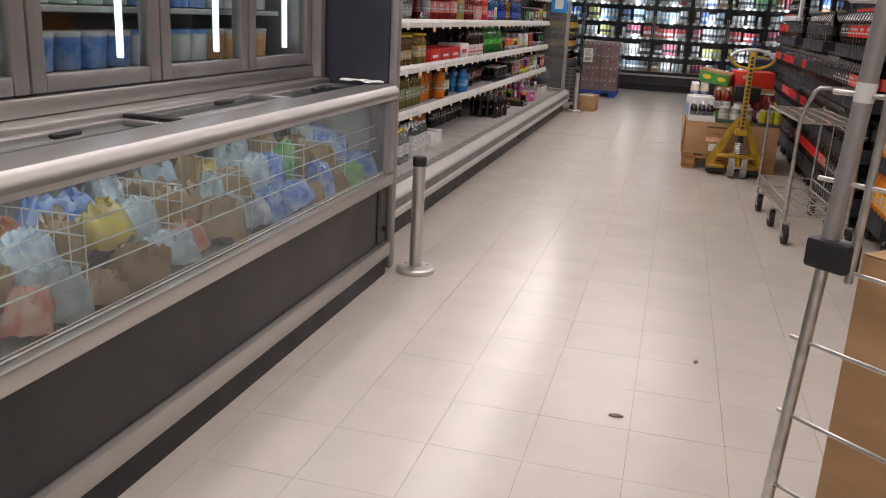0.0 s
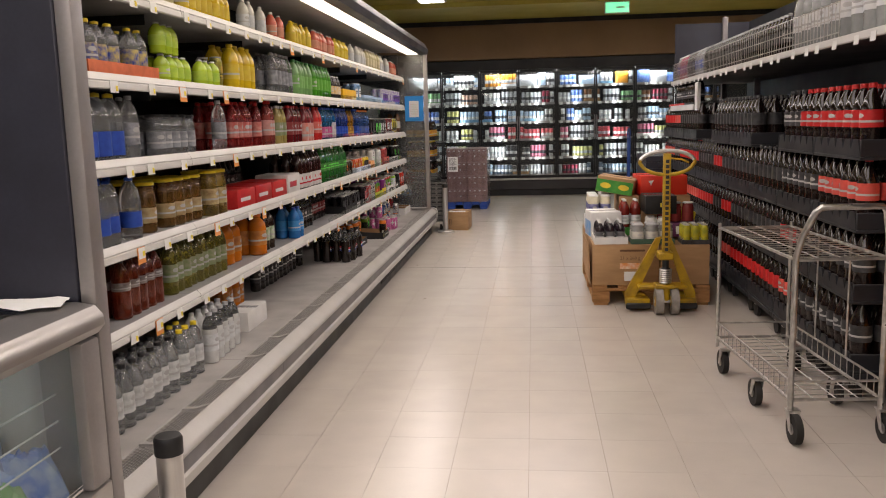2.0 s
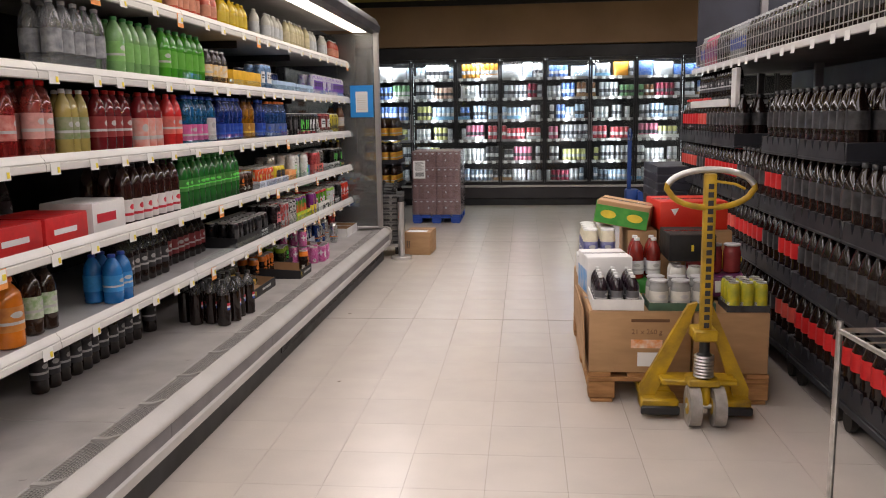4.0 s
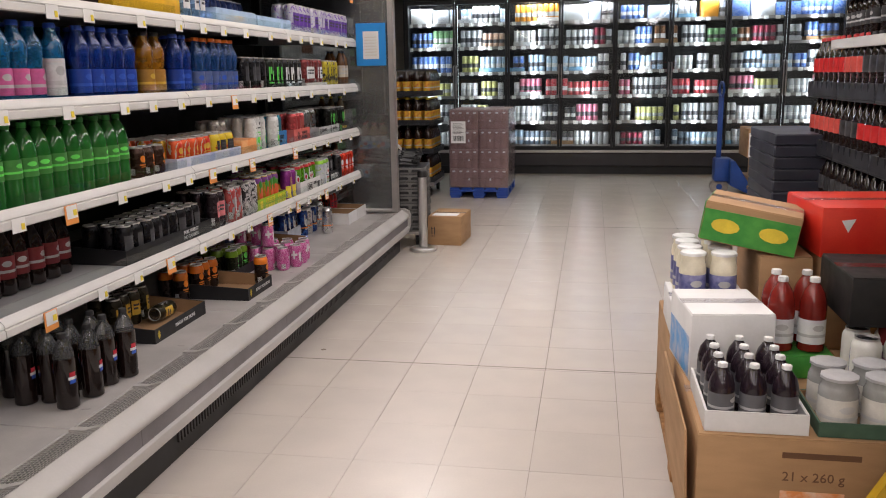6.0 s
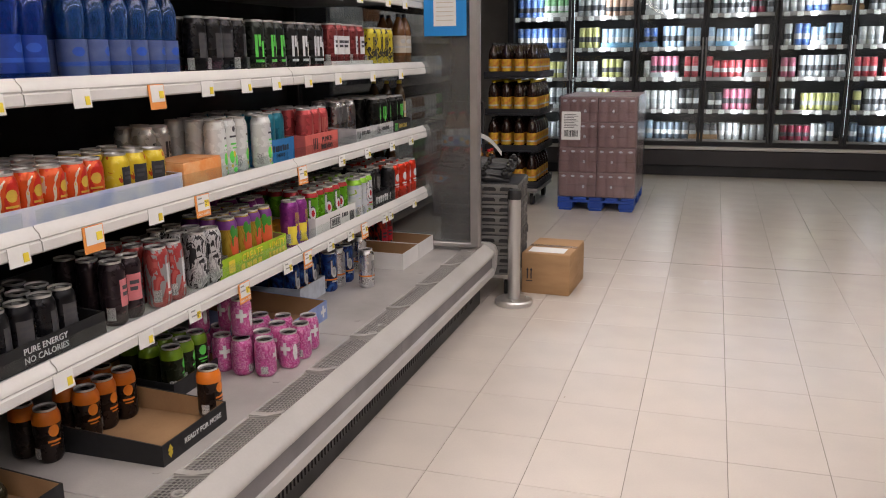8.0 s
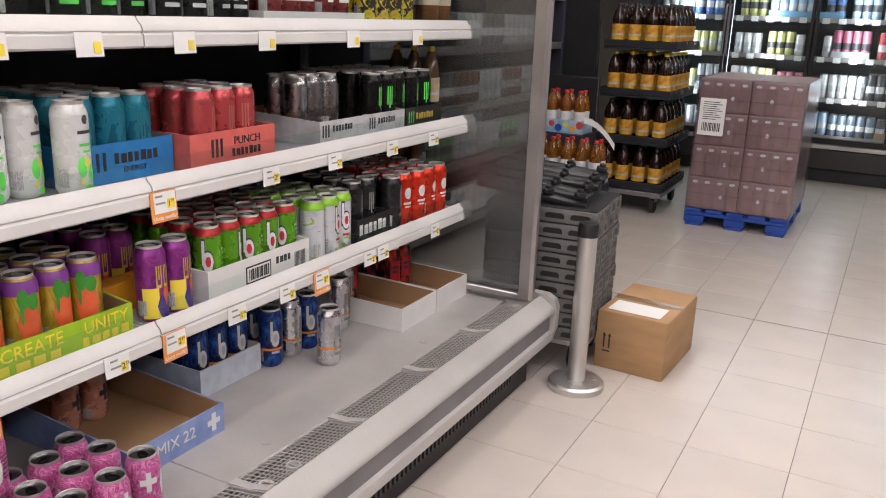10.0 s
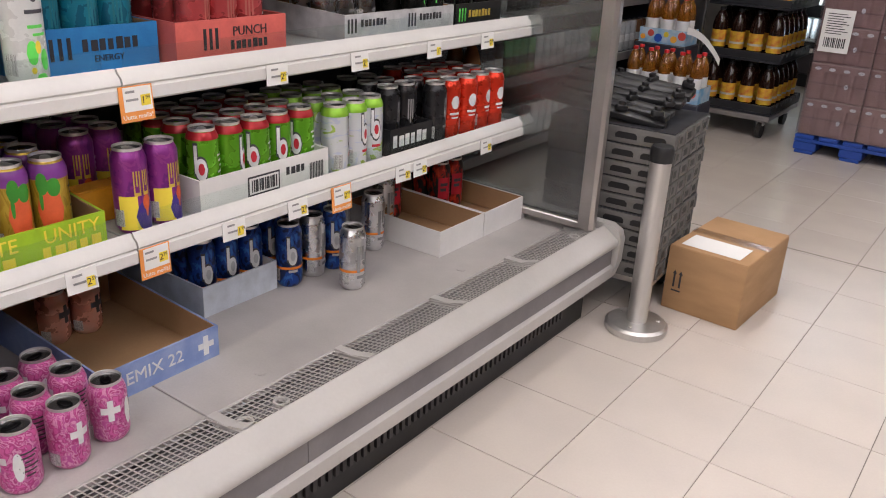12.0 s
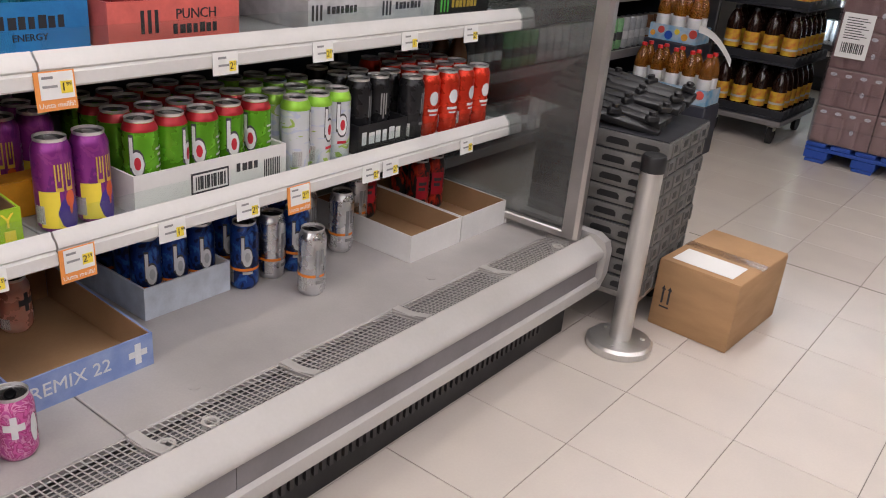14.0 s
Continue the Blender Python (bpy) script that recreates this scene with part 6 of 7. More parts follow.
fill(bot("cola_cherry", COLA, "red", lab("wine", (0.2, 0.02, 0.025)), "cola", h=0.225, r=0.036, words_="dark cola bottle with a wine-red label"), 6.25, 6.86, Z[0], 2, -0.56)
BLKTRAY = tint("tray_black", (0.014, 0.014, 0.016), 0.5)
SMOKE = tint("emblem_grey", (0.3, 0.3, 0.31), 0.4)
SOOT = tint("emblem_soot", (0.07, 0.07, 0.075), 0.4)
tb = tray("carton_tray", "black printed tray of black energy drink cans", -0.66, -0.39, 6.95, 7.66, Z[0], 0.004, 0.055, 0.07, BLKTRAY, BLKTRAY)
words("print", "PURE ENERGY", 0.021, EW, tb, pose(0.1356, 0.16, 0.038, 90, 0, 90))
words("print", "NO CALORIES", 0.021, EW, tb, pose(0.1356, 0.16, 0.017, 90, 0, 90))
fill(cn("black_can", (0.015, 0.015, 0.018), SOOT, "block", h=0.134, lid=DARKLID, words_="black energy drink can in a tray"), 6.965, 7.64, Z[0] + 0.005, 3, -0.43, 0.0)
fill(cn("rose_black_can", (0.03, 0.02, 0.025), tint("emblem_rose", (0.65, 0.2, 0.22), 0.4), "block", words_="tall black can with a rose panel"), 7.68, 7.84, Z[0], 3, -0.41)
fill(cn("red_grey_can", (0.38, 0.06, 0.055), EW, "letters", (0.3, 0.3, 0.31), words_="tall red and grey energy drink can"), 7.86, 8.0, Z[0], 3, -0.4)
fill(cn("zigzag_can", (0.62, 0.62, 0.63), EK, "claw", (0.03, 0.03, 0.035), lid=DARKLID, words_="tall white and black energy drink can", scale=55), 8.02, 8.22, Z[0], 3, -0.4)
LIME = tint("tray_lime", (0.35, 0.55, 0.02), 0.5)
tl = tray("carton_tray", "lime green printed tray of mango drink cans", -0.62, -0.375, 8.15, 8.565, Z[0], 0.004, 0.062, 0.085, LIME, CARDD)
words("print", "CREATE", 0.036, YELLOWT, tl, pose(0.1236, -0.02, 0.041, 90, 0, 90))
words("print", "UNITY", 0.036, YELLOWT, tl, pose(0.1236, 0.142, 0.041, 90, 0, 90))
part("print_block", box(B(), 0.1227, 0.1236, -0.16, -0.125, 0.012, 0.05), YELLOWT, tl)
wordmark(tl, 0.1227, -0.09, 0.05, 0.006, 0.022, YELLOWT, 4)
wordmark(tl, 0.1227, 0.085, 0.2, 0.006, 0.022, YELLOWT, 5)
fill(cn("mango_can", (0.55, 0.36, 0.05), PRINTS["orange"], "fruit", (0.5, 0.25, 0.03), lid=DARKLID, words_="golden mango energy drink can with a violet top", band=(0.78, 0.94, tint("band_purple", (0.22, 0.05, 0.3), 0.35))), 8.25, 8.53, Z[0] + 0.005, 3, -0.42)
VIOLET = (0.25, 0.03, 0.24)
fill(cn("violet_can", VIOLET, EY, "uu", (0.16, 0.03, 0.3), lid=DARKLID, words_="violet fruit energy drink can with gold emblem"), 8.6, 8.745, Z[0], 1, -0.39, spin=14)
fill(cn("violet_can", VIOLET), 8.57, 8.755, Z[0], 3, -0.555)
carton("orange_insert", "orange printed carton insert behind violet cans", -0.52, -0.47, 8.57, 8.755, Z[0], Z[0] + 0.07, tint("insert_orange", (0.75, 0.32, 0.02), 0.5), tape=False)
tw = tray("carton_tray", "white printed tray of green energy drink cans", -0.62, -0.36, 8.765, 9.13, Z[0], 0.004, 0.075, 0.075, WCARD, WCARD)
part("barcode_box", box(B(), 0.1302, 0.1308, -0.06, 0.03, 0.012, 0.055), INK, tw, "printed barcode frame")
part("barcode_field", box(B(), 0.1309, 0.1313, -0.056, 0.026, 0.016, 0.051), WCARD, tw)
for k in range(14):
    part("barcode_line", box(B(), 0.1314, 0.1317, -0.05 + 0.0052 * k, -0.0475 + 0.0052 * k + 0.0012 * (k % 3), 0.02, 0.047), INK, tw)
wordmark(tw, 0.1302, 0.05, 0.11, 0.037, 0.053, INK, 4)
for k in range(9):
    part("barcode_line", box(B(), 0.1302, 0.1308, 0.122 + 0.005 * k, 0.1245 + 0.005 * k, 0.012, 0.05), INK, tw)
fill(cn("green_can", (0.15, 0.42, 0.02), ER, "ring", (0.1, 0.34, 0.015), lid=DARKLID, words_="green energy drink can with a red rim", band=(0.865, 0.96, tint("band_red", (0.42, 0.02, 0.03), 0.3, 0.3))), 8.775, 9.12, Z[0] + 0.005, 4, -0.4, spin=75)
fill(cn("lime_white_can", (0.58, 0.6, 0.62), ER, "ring", (0.5, 0.55, 0.58), words_="white energy drink can with lime ends", band=(0.84, 0.97, tint("band_lime", (0.3, 0.6, 0.05), 0.3, 0.3))), 9.14, 9.355, Z[0], 4, -0.385, spin=50)
tk = tray("carton_tray", "black printed tray of black energy drink cans", -0.6, -0.37, 9.365, 9.54, Z[0], 0.004, 0.07, 0.08, BLKTRAY, BLKTRAY)
wordmark(tk, 0.1152, -0.075, 0.07, 0.022, 0.05, EW, 6)
fill(cn("graphite_can", (0.03, 0.03, 0.033), SMOKE, "claw", lid=DARKLID, words_="black energy drink can"), 9.375, 9.53, Z[0] + 0.005, 3, -0.42)
fill(cn("graphite_can", (0, 0, 0)), 9.54, 9.61, Z[0], 2, -0.385)
fill(cn("red_can", (0.66, 0.045, 0.015), EW, "oval", (0.58, 0.03, 0.012), lid=DARKLID, words_="bright red energy drink can"), 9.61, 9.9, Z[0], 4, -0.39)
fill(bot("brown_glass", liq("rum", (0.14, 0.06, 0.02)), "black", lab("cream", (0.5, 0.45, 0.36)), h=0.235, r=0.032, words_="brown glass bottle"), 9.88, 9.95, Z[0], 2, -0.5)

# second shelf
fill(bot("water_blue", WATER, "blue", lab("royal", (0.03, 0.1, 0.5), (0.02, 0.06, 0.35), 24), h=0.245, r=0.042, z0=0.2, z1=0.45, words_="clear water bottle with a blue label"), 2.7, 3.42, Z[1], 2, -0.42, 0.1)
fill(bot("brown_pet", clear_liq("rust", (0.3, 0.15, 0.04)), "yellow", lab("umber", (0.3, 0.2, 0.1), (0.5, 0.42, 0.22), 30), "jar", h=0.21, r=0.046, z0=0.2, z1=0.5, words_="wide amber drink jar"), 3.5, 4.1, Z[1], 3, -0.46, 0.15)
fill(bot("gold_jar", clear_liq("gold", (0.42, 0.28, 0.06)), "yellow", lab("goldl", (0.5, 0.4, 0.2), (0.2, 0.12, 0.05), 30), "jar", h=0.22, r=0.046, z0=0.25, z1=0.6, words_="golden drink jar"), 4.1, 4.38, Z[1], 2, -0.43)
REDP = tint("pack_red", (0.48, 0.015, 0.018), 0.4, second=(0.62, 0.03, 0.03))
for k in range(3):
    rbx = carton("red_pack", "red cardboard drinks carton on the shelf", -0.62, -0.385, 4.44 + 0.3 * k, 4.72 + 0.3 * k, Z[1], Z[1] + 0.1, REDP, tape=False)
    part("white_wave", box(B(), 0.118, 0.1186, -0.09, 0.06, 0.035, 0.055), EW, rbx)
fill(bot("cola_dark_row", COLA, "black", BLKL, "cola", h=0.245, r=0.034, words_="dark cola bottle"), 4.44, 5.3, Z[1], 1, -0.68)
wr = carton("white_pack", "white and red printed carton on the shelf", -0.6, -0.385, 5.36, 5.62, Z[1], Z[1] + 0.12, WCARD, tape=False)
part("red_print", box(B(), 0.108, 0.1086, -0.1, 0.05, 0.04, 0.075), ER, wr)
fill(bot("malt_white", liq("malt", (0.03, 0.01, 0.008)), "black", lab("chalk", (0.68, 0.66, 0.65), (0.58, 0.56, 0.55), 26), h=0.25, r=0.038, z0=0.05, z1=0.42, words_="dark malt drink bottle with a white label"), 5.64, 6.2, Z[1], 3)
fill(bot("green_bottle", liq("bottle_green", (0.02, 0.14, 0.025)), "green", lab("leaf", (0.05, 0.22, 0.04)), h=0.25, r=0.036, z0=0.35, z1=0.58, words_="green soda bottle"), 6.22, 7.05, Z[1], 3)
fill(cn("peach_dark_can", (0.06, 0.03, 0.02), EO, "oval", h=0.118, words_="short dark can with an orange panel"), 7.12, 7.34, Z[1], 1, -0.43)
tq = tray("carton_tray", "white and blue printed tray of orange cans", -0.62, -0.375, 7.36, 8.0, Z[1], 0.004, 0.05, 0.06, tint("tray_whiteblue", (0.66, 0.66, 0.7), 0.5, second=(0.35, 0.4, 0.62), scale=14), CARDD)
fill(cn("orange_can", (0.75, 0.16, 0.02), EY, "oval", (0.8, 0.5, 0.03), h=0.122, words_="orange and yellow soda can in a tray", metal=0.2), 7.38, 7.74, Z[1] + 0.005, 4, -0.41)
fill(cn("yellow_can", (0.7, 0.55, 0.03), EK, "block", (0.65, 0.42, 0.02), h=0.122, words_="yellow soda can in a tray", metal=0.2), 7.74, 7.98, Z[1] + 0.005, 3, -0.41)
to = carton("orange_pack", "small orange printed drinks pack on the shelf", -0.5, -0.375, 8.01, 8.2, Z[1], Z[1] + 0.075, tint("pack_orange", (0.8, 0.3, 0.08), 0.45, second=(0.85, 0.5, 0.25)), tape=False)
fill(cn("grey_letter_can", (0.6, 0.58, 0.54), EK, "letters", words_="pale grey tall can"), 8.0, 8.2, Z[1], 2, -0.53)
fill(cn("white_green_can", (0.72, 0.73, 0.72), EG, "leaf", (0.66, 0.68, 0.67), words_="tall white can with a green leaf print", metal=0.1, h=0.172), 8.23, 8.436, Z[1], 3, -0.43)
place("white_green_can", None, -0.394, 8.47, Z[1], 12)["group"] = "row of white green can"
tbz = tray("carton_tray", "blue printed tray of teal energy drink cans", -0.66, -0.415, 8.47, 8.735, Z[1], 0.004, 0.078, 0.08, tint("tray_blue", (0.02, 0.16, 0.42), 0.5, second=(0.03, 0.22, 0.5)), CARDD)
wordmark(tbz, 0.1227, -0.02, 0.095, 0.036, 0.055, INK, 7)
words("print", "ENERGY", 0.016, INK, tbz, pose(0.1232, 0.03, 0.022, 90, 0, 90))
for k in range(3):
    part("print_claw", box(B(), 0.1227, 0.1233, -0.08 + 0.016 * k, -0.073 + 0.016 * k, 0.025, 0.062), INK, tbz)
fill(cn("teal_can", (0.02, 0.2, 0.3), tint("emblem_teal", (0.05, 0.28, 0.36), 0.3, 0.3), "claw", (0.03, 0.26, 0.36), words_="teal energy drink can"), 8.48, 8.725, Z[1] + 0.005, 4, -0.452)
tcz = tray("carton_tray", "coral printed tray of coral energy drink cans", -0.6, -0.375, 8.745, 9.02, Z[1], 0.004, 0.078, 0.08, tint("tray_coral", (0.62, 0.13, 0.11), 0.5), tint("tray_coral_in", (0.5, 0.12, 0.1), 0.6))
words("print", "PUNCH", 0.026, INK, tcz, pose(0.1136, 0.04, 0.052, 90, 0, 90))
wordmark(tcz, 0.1127, -0.01, 0.09, 0.018, 0.034, INK, 7)
for k in range(3):
    part("print_claw", box(B(), 0.1127, 0.1133, -0.075 + 0.014 * k, -0.068 + 0.014 * k, 0.022, 0.062), INK, tcz)
fill(cn("coral_can", (0.58, 0.1, 0.1), tint("emblem_coral", (0.66, 0.2, 0.17), 0.3, 0.3), "claw", (0.5, 0.07, 0.08), words_="coral energy drink can"), 8.755, 9.01, Z[1] + 0.005, 3, -0.41)
tg = tray("carton_tray", "white and silver printed tray, half empty, on the shelf", -0.66, -0.375, 9.2, 9.62, Z[1], 0.004, 0.062, 0.075, tint("tray_silver", (0.6, 0.6, 0.61), 0.45, second=(0.4, 0.4, 0.42), scale=30), CARDD)
for dy in (-0.16, 0.06):
    for k in range(3):
        part("print_claw", box(B(), 0.1427, 0.1433, dy - 0.04 + 0.012 * k, dy - 0.034 + 0.012 * k, 0.02, 0.052), INK, tg)
    wordmark(tg, 0.1427, dy + 0.005, dy + 0.1, 0.032, 0.047, INK, 7)
fill(cn("silver_can", (0.5, 0.5, 0.51), SMOKE, "claw", (0.4, 0.4, 0.41), words_="silver grey energy drink can", metal=0.7), 9.21, 9.45, Z[1] + 0.005, 2, -0.5)
tgb = tray("carton_tray", "black and gold printed tray of black cans", -0.6, -0.375, 9.63, 9.85, Z[1], 0.004, 0.062, 0.07, BLKTRAY, BLKTRAY)
wordmark(tgb, 0.1127, -0.05, 0.06, 0.025, 0.042, EY, 7)
for k in range(3):
    part("print_claw", box(B(), 0.1127, 0.1133, -0.095 + 0.013 * k, -0.089 + 0.013 * k, 0.016, 0.05), EG, tgb)
fill(cn("black_claw_can", (0.014, 0.015, 0.014), EG, "claw", lid=DARKLID, words_="black energy drink can with green claw marks"), 9.46, 9.84, Z[1] + 0.005, 4, -0.42)
fill(bot("gold_neck", liq("umber", (0.1, 0.06, 0.03)), "yellow", lab("gold", (0.45, 0.36, 0.2)), h=0.235, r=0.03, words_="brown glass bottle with a gold neck"), 9.86, 9.96, Z[1], 3, -0.45)

# third shelf
fill(bot("water_yellowcap", WATER, "yellow", lab("royal", (0, 0, 0)), h=0.255, r=0.05, z0=0.1, z1=0.45, words_="clear water bottle with a yellow cap and blue label"), 2.7, 3.34, Z[2], 2, -0.43)
fill(bot("clear_bottle", WATER, "grey", lab("fog", (0.35, 0.36, 0.38), (0.14, 0.15, 0.17), 34), h=0.25, r=0.036, words_="clear flavoured water bottle"), 3.38, 3.62, Z[2], 2, -0.43, 0.2)
fill(bot("clear_short", WATER, "black", lab("fog", (0, 0, 0)), "jar", h=0.18, r=0.04, z0=0.2, z1=0.6, words_="short clear drink jar"), 3.64, 4.2, Z[2], 3, -0.46, 0.2)
fill(bot("clear_bottle", None, "grey", None), 4.24, 4.36, Z[2], 1, -0.4)
fill(bot("red_bottle", clear_liq("cherry", (0.5, 0.03, 0.03)), "red", lab("brick", (0.42, 0.06, 0.05), (0.6, 0.3, 0.26), 30), h=0.25, r=0.036, words_="red drink bottle"), 4.42, 5.0, Z[2], 3, -0.43, 0.3)
fill(bot("cherry_tall", clear_liq("rose_red", (0.55, 0.1, 0.08)), "red", lab("rosewater", (0.6, 0.3, 0.27)), h=0.265, r=0.036, words_="pale red drink bottle"), 5.02, 5.18, Z[2], 2, -0.41)
fill(bot("yellow_neck", liq("barley", (0.4, 0.32, 0.1)), "white", lab("straw", (0, 0, 0)), h=0.24, r=0.03, words_="pale yellow glass bottle"), 5.22, 5.42, Z[2])
fill(bot("berry_bottle", liq("berry", (0.14, 0.012, 0.016)), "red", lab("ruby", (0.25, 0.03, 0.03)), h=0.245, r=0.036, words_="dark red berry drink bottle"), 5.44, 5.78, Z[2])
fill(bot("pink_label", liq("garnet", (0.2, 0.015, 0.02)), "red", lab("blush", (0.62, 0.42, 0.38), (0.6, 0.12, 0.08), 20), h=0.245, r=0.038, z0=0.03, z1=0.55, words_="dark red bottle with a pink label"), 5.8, 6.08, Z[2])
fill(bot("scarlet_bottle", liq("scarlet", (0.6, 0.03, 0.03)), "red", lab("salmon", (0.65, 0.15, 0.12)), h=0.245, r=0.036, words_="scarlet drink bottle"), 6.1, 6.28, Z[2])
fill(bot("sport_blue_pink", clear_liq("sky", (0.02, 0.2, 0.45)), "blue", lab("pink", (0.6, 0.12, 0.32)), "sport", h=0.245, r=0.036, z0=0.1, z1=0.42, words_="blue sports drink bottle with a pink label"), 6.3, 6.62, Z[2])
fill(bot("sport_white_label", clear_liq("sky", (0, 0, 0)), "blue", lab("bone", (0.66, 0.66, 0.66)), "sport", h=0.245, r=0.036, z0=0.08, z1=0.55, words_="blue sports drink bottle with a white label"), 6.63, 6.71, Z[2])
fill(bot("sport_blue", clear_liq("cobalt", (0.01, 0.06, 0.4)), "blue", lab("deep", (0.01, 0.05, 0.33)), "sport", h=0.245, r=0.036, z0=0.1, z1=0.42, words_="deep blue sports drink bottle"), 6.74, 7.18, Z[2])
fill(bot("sport_amber", clear_liq("honey", (0.5, 0.22, 0.015)), "black", lab("bronze", (0.4, 0.2, 0.03)), "sport", h=0.245, r=0.036, z0=0.1, z1=0.42, words_="amber sports drink bottle"), 7.2, 7.37, Z[2])
fill(bot("sport_blue", None, "blue", None), 7.4, 7.62, Z[2])
fill(bot("sport_orangecap", clear_liq("denim", (0.03, 0.12, 0.4)), "orange", lab("silver", (0.1, 0.14, 0.3), (0.04, 0.07, 0.22), 20), "sport", h=0.24, r=0.034, z0=0.05, z1=0.4, words_="blue sports drink bottle with an orange cap"), 7.64, 8.08, Z[2])
fill(cn("black_tall_can", (0.02, 0.02, 0.022), SOOT, "block", lid=DARKLID, words_="tall black can"), 8.12, 8.44, Z[2], 3)
fill(cn("black_green_can", (0.025, 0.03, 0.025), EG, "letters", words_="black can with green lettering", lid=DARKLID), 8.46, 8.68, Z[2], 3)
fill(cn("black_white_can", (0.03, 0.03, 0.03), EW, "letters", words_="black can with white lettering", lid=DARKLID), 8.7, 8.98, Z[2], 3)
tray("carton_tray", "small white tray under mixed cans on the shelf", -0.6, -0.375, 8.99, 9.4, Z[2], 0.004, 0.03, 0.03, WCARD, WCARD)
fill(cn("grey_red_can", (0.25, 0.05, 0.05), EW, "block", words_="tall dark red can"), 9.0, 9.38, Z[2] + 0.005, 3)
fill(cn("yellow_black_can", (0.6, 0.5, 0.03), EK, "claw", (0.05, 0.05, 0.04), words_="tall yellow and black can", scale=60), 9.42, 9.72, Z[2], 3)
fill(bot("brown_glass", None, "black", None), 9.76, 9.95, Z[2], 2)

# fourth shelf
cr = tray("orange_crate", "low orange tray of yellow-capped bottles", -0.64, -0.375, 3.05, 3.6, Z[3], 0.004, 0.06, 0.06, tint("tray_red_orange", (0.7, 0.16, 0.06), 0.5), CARDD)
fill(bot("cap_yellow", WATER, "yellow", lab("navyw", (0.03, 0.06, 0.3), (0.7, 0.55, 0.1)), h=0.2, r=0.038, words_="bottle with a blue and yellow label"), 3.07, 3.58, Z[3] + 0.005, 2, -0.42, 0.25)
lime_low = bot("lime_short", liq("lime", (0.45, 0.62, 0.04)), "white", lab("limel", (0.5, 0.65, 0.08), (0.3, 0.5, 0.05), 30), h=0.13, r=0.036, words_="short lime green drink bottle")
fill(lime_low, 3.68, 4.02, Z[3], 2, -0.42)
fill(lime_low, 3.68, 3.92, Z[3] + 0.1302, 1, -0.43)
fill(lime_low, 4.04, 4.3, Z[3], 1, -0.4, 0.3)
fill(cn("yellow_black_tin", (0.06, 0.06, 0.05), EY, "oval", (0.5, 0.45, 0.05), h=0.16, words_="black and yellow drink can"), 4.3, 4.42, Z[3], 2, -0.42)
fill(bot("yellow_bottle", liq("lemon", (0.75, 0.52, 0.02)), "yellow", lab("lemonl", (0.7, 0.55, 0.06), (0.6, 0.4, 0.03), 24), h=0.24, r=0.045, words_="yellow soft drink bottle"), 4.5, 4.9, Z[3], 2, -0.42, 0.15)
fill(bot("clear_bottle", None, "grey", None), 5.16, 5.6, Z[3])
fill(bot("clear_green", liq("mint", (0.2, 0.4, 0.15)), "green", lab("leaf2", (0.2, 0.45, 0.12)), h=0.24, r=0.038, words_="pale green water bottle"), 5.64, 6.06, Z[3])
fill(bot("green_bottle2", liq("grass", (0.06, 0.3, 0.02)), "green", lab("grassl", (0.12, 0.4, 0.04)), h=0.24, r=0.04, words_="bright green soft drink bottle"), 6.08, 6.62, Z[3])
fill(bot("milk_drink", liq("coffee", (0.04, 0.03, 0.03)), "white", lab("peach", (0.75, 0.45, 0.1), (0.7, 0.68, 0.62)), h=0.19, r=0.032, words_="small dark bottle with an orange label"), 6.66, 6.95, Z[3])
yb = carton("yellow_box", "bright yellow display carton on the shelf", -0.6, -0.38, 7.0, 7.5, Z[3], Z[3] + 0.1, tint("carton_yellow", (0.8, 0.45, 0.01), 0.5), tape=False)
fill(cn("blue_white_can", (0.2, 0.35, 0.6), EW, "block", words_="slim light blue can"), 7.54, 7.8, Z[3], 2)
lb = carton("pale_blue_box", "pale blue display carton on the shelf", -0.6, -0.38, 7.84, 8.3, Z[3], Z[3] + 0.075, tint("carton_pale_blue", (0.4, 0.55, 0.75), 0.5), tape=False)
lb2 = carton("pale_blue_box", "pale blue display carton on the shelf", -0.6, -0.38, 8.32, 8.8, Z[3], Z[3] + 0.07, tint("carton_pale_blue", (0, 0, 0)), tape=False)
fill(cn("navy_can", (0.03, 0.06, 0.22), EW, "oval", words_="slim navy can"), 7.86, 8.78, Z[3] + 0.0, 1, -0.66)
fill(cn("white_violet_can", (0.5, 0.48, 0.62), tint("emblem_violet", (0.15, 0.06, 0.4), 0.4), "block", words_="slim white and violet can"), 8.84, 9.95, Z[3], 2)

# top shelf
top_kinds = [bot("cream_bottle", liq("cream", (0.65, 0.58, 0.35)), "white", lab("creaml", (0.7, 0.62, 0.4)), h=0.2, r=0.036, words_="cream-coloured drink bottle"),
             bot("white_bottle", liq("white", (0.68, 0.67, 0.64)), "white", lab("whitel", (0.6, 0.62, 0.66)), h=0.19, r=0.036, words_="white drink bottle"),
             bot("rose_bottle", liq("rose", (0.65, 0.12, 0.08)), "white", lab("rosel", (0.7, 0.3, 0.2)), h=0.18, r=0.036, words_="red-orange drink bottle"),
             bot("lemon_bottle", liq("lemon", (0, 0, 0)), "yellow", lab("lemonl", (0, 0, 0)), h=0.18, r=0.036, words_="yellow drink bottle")]
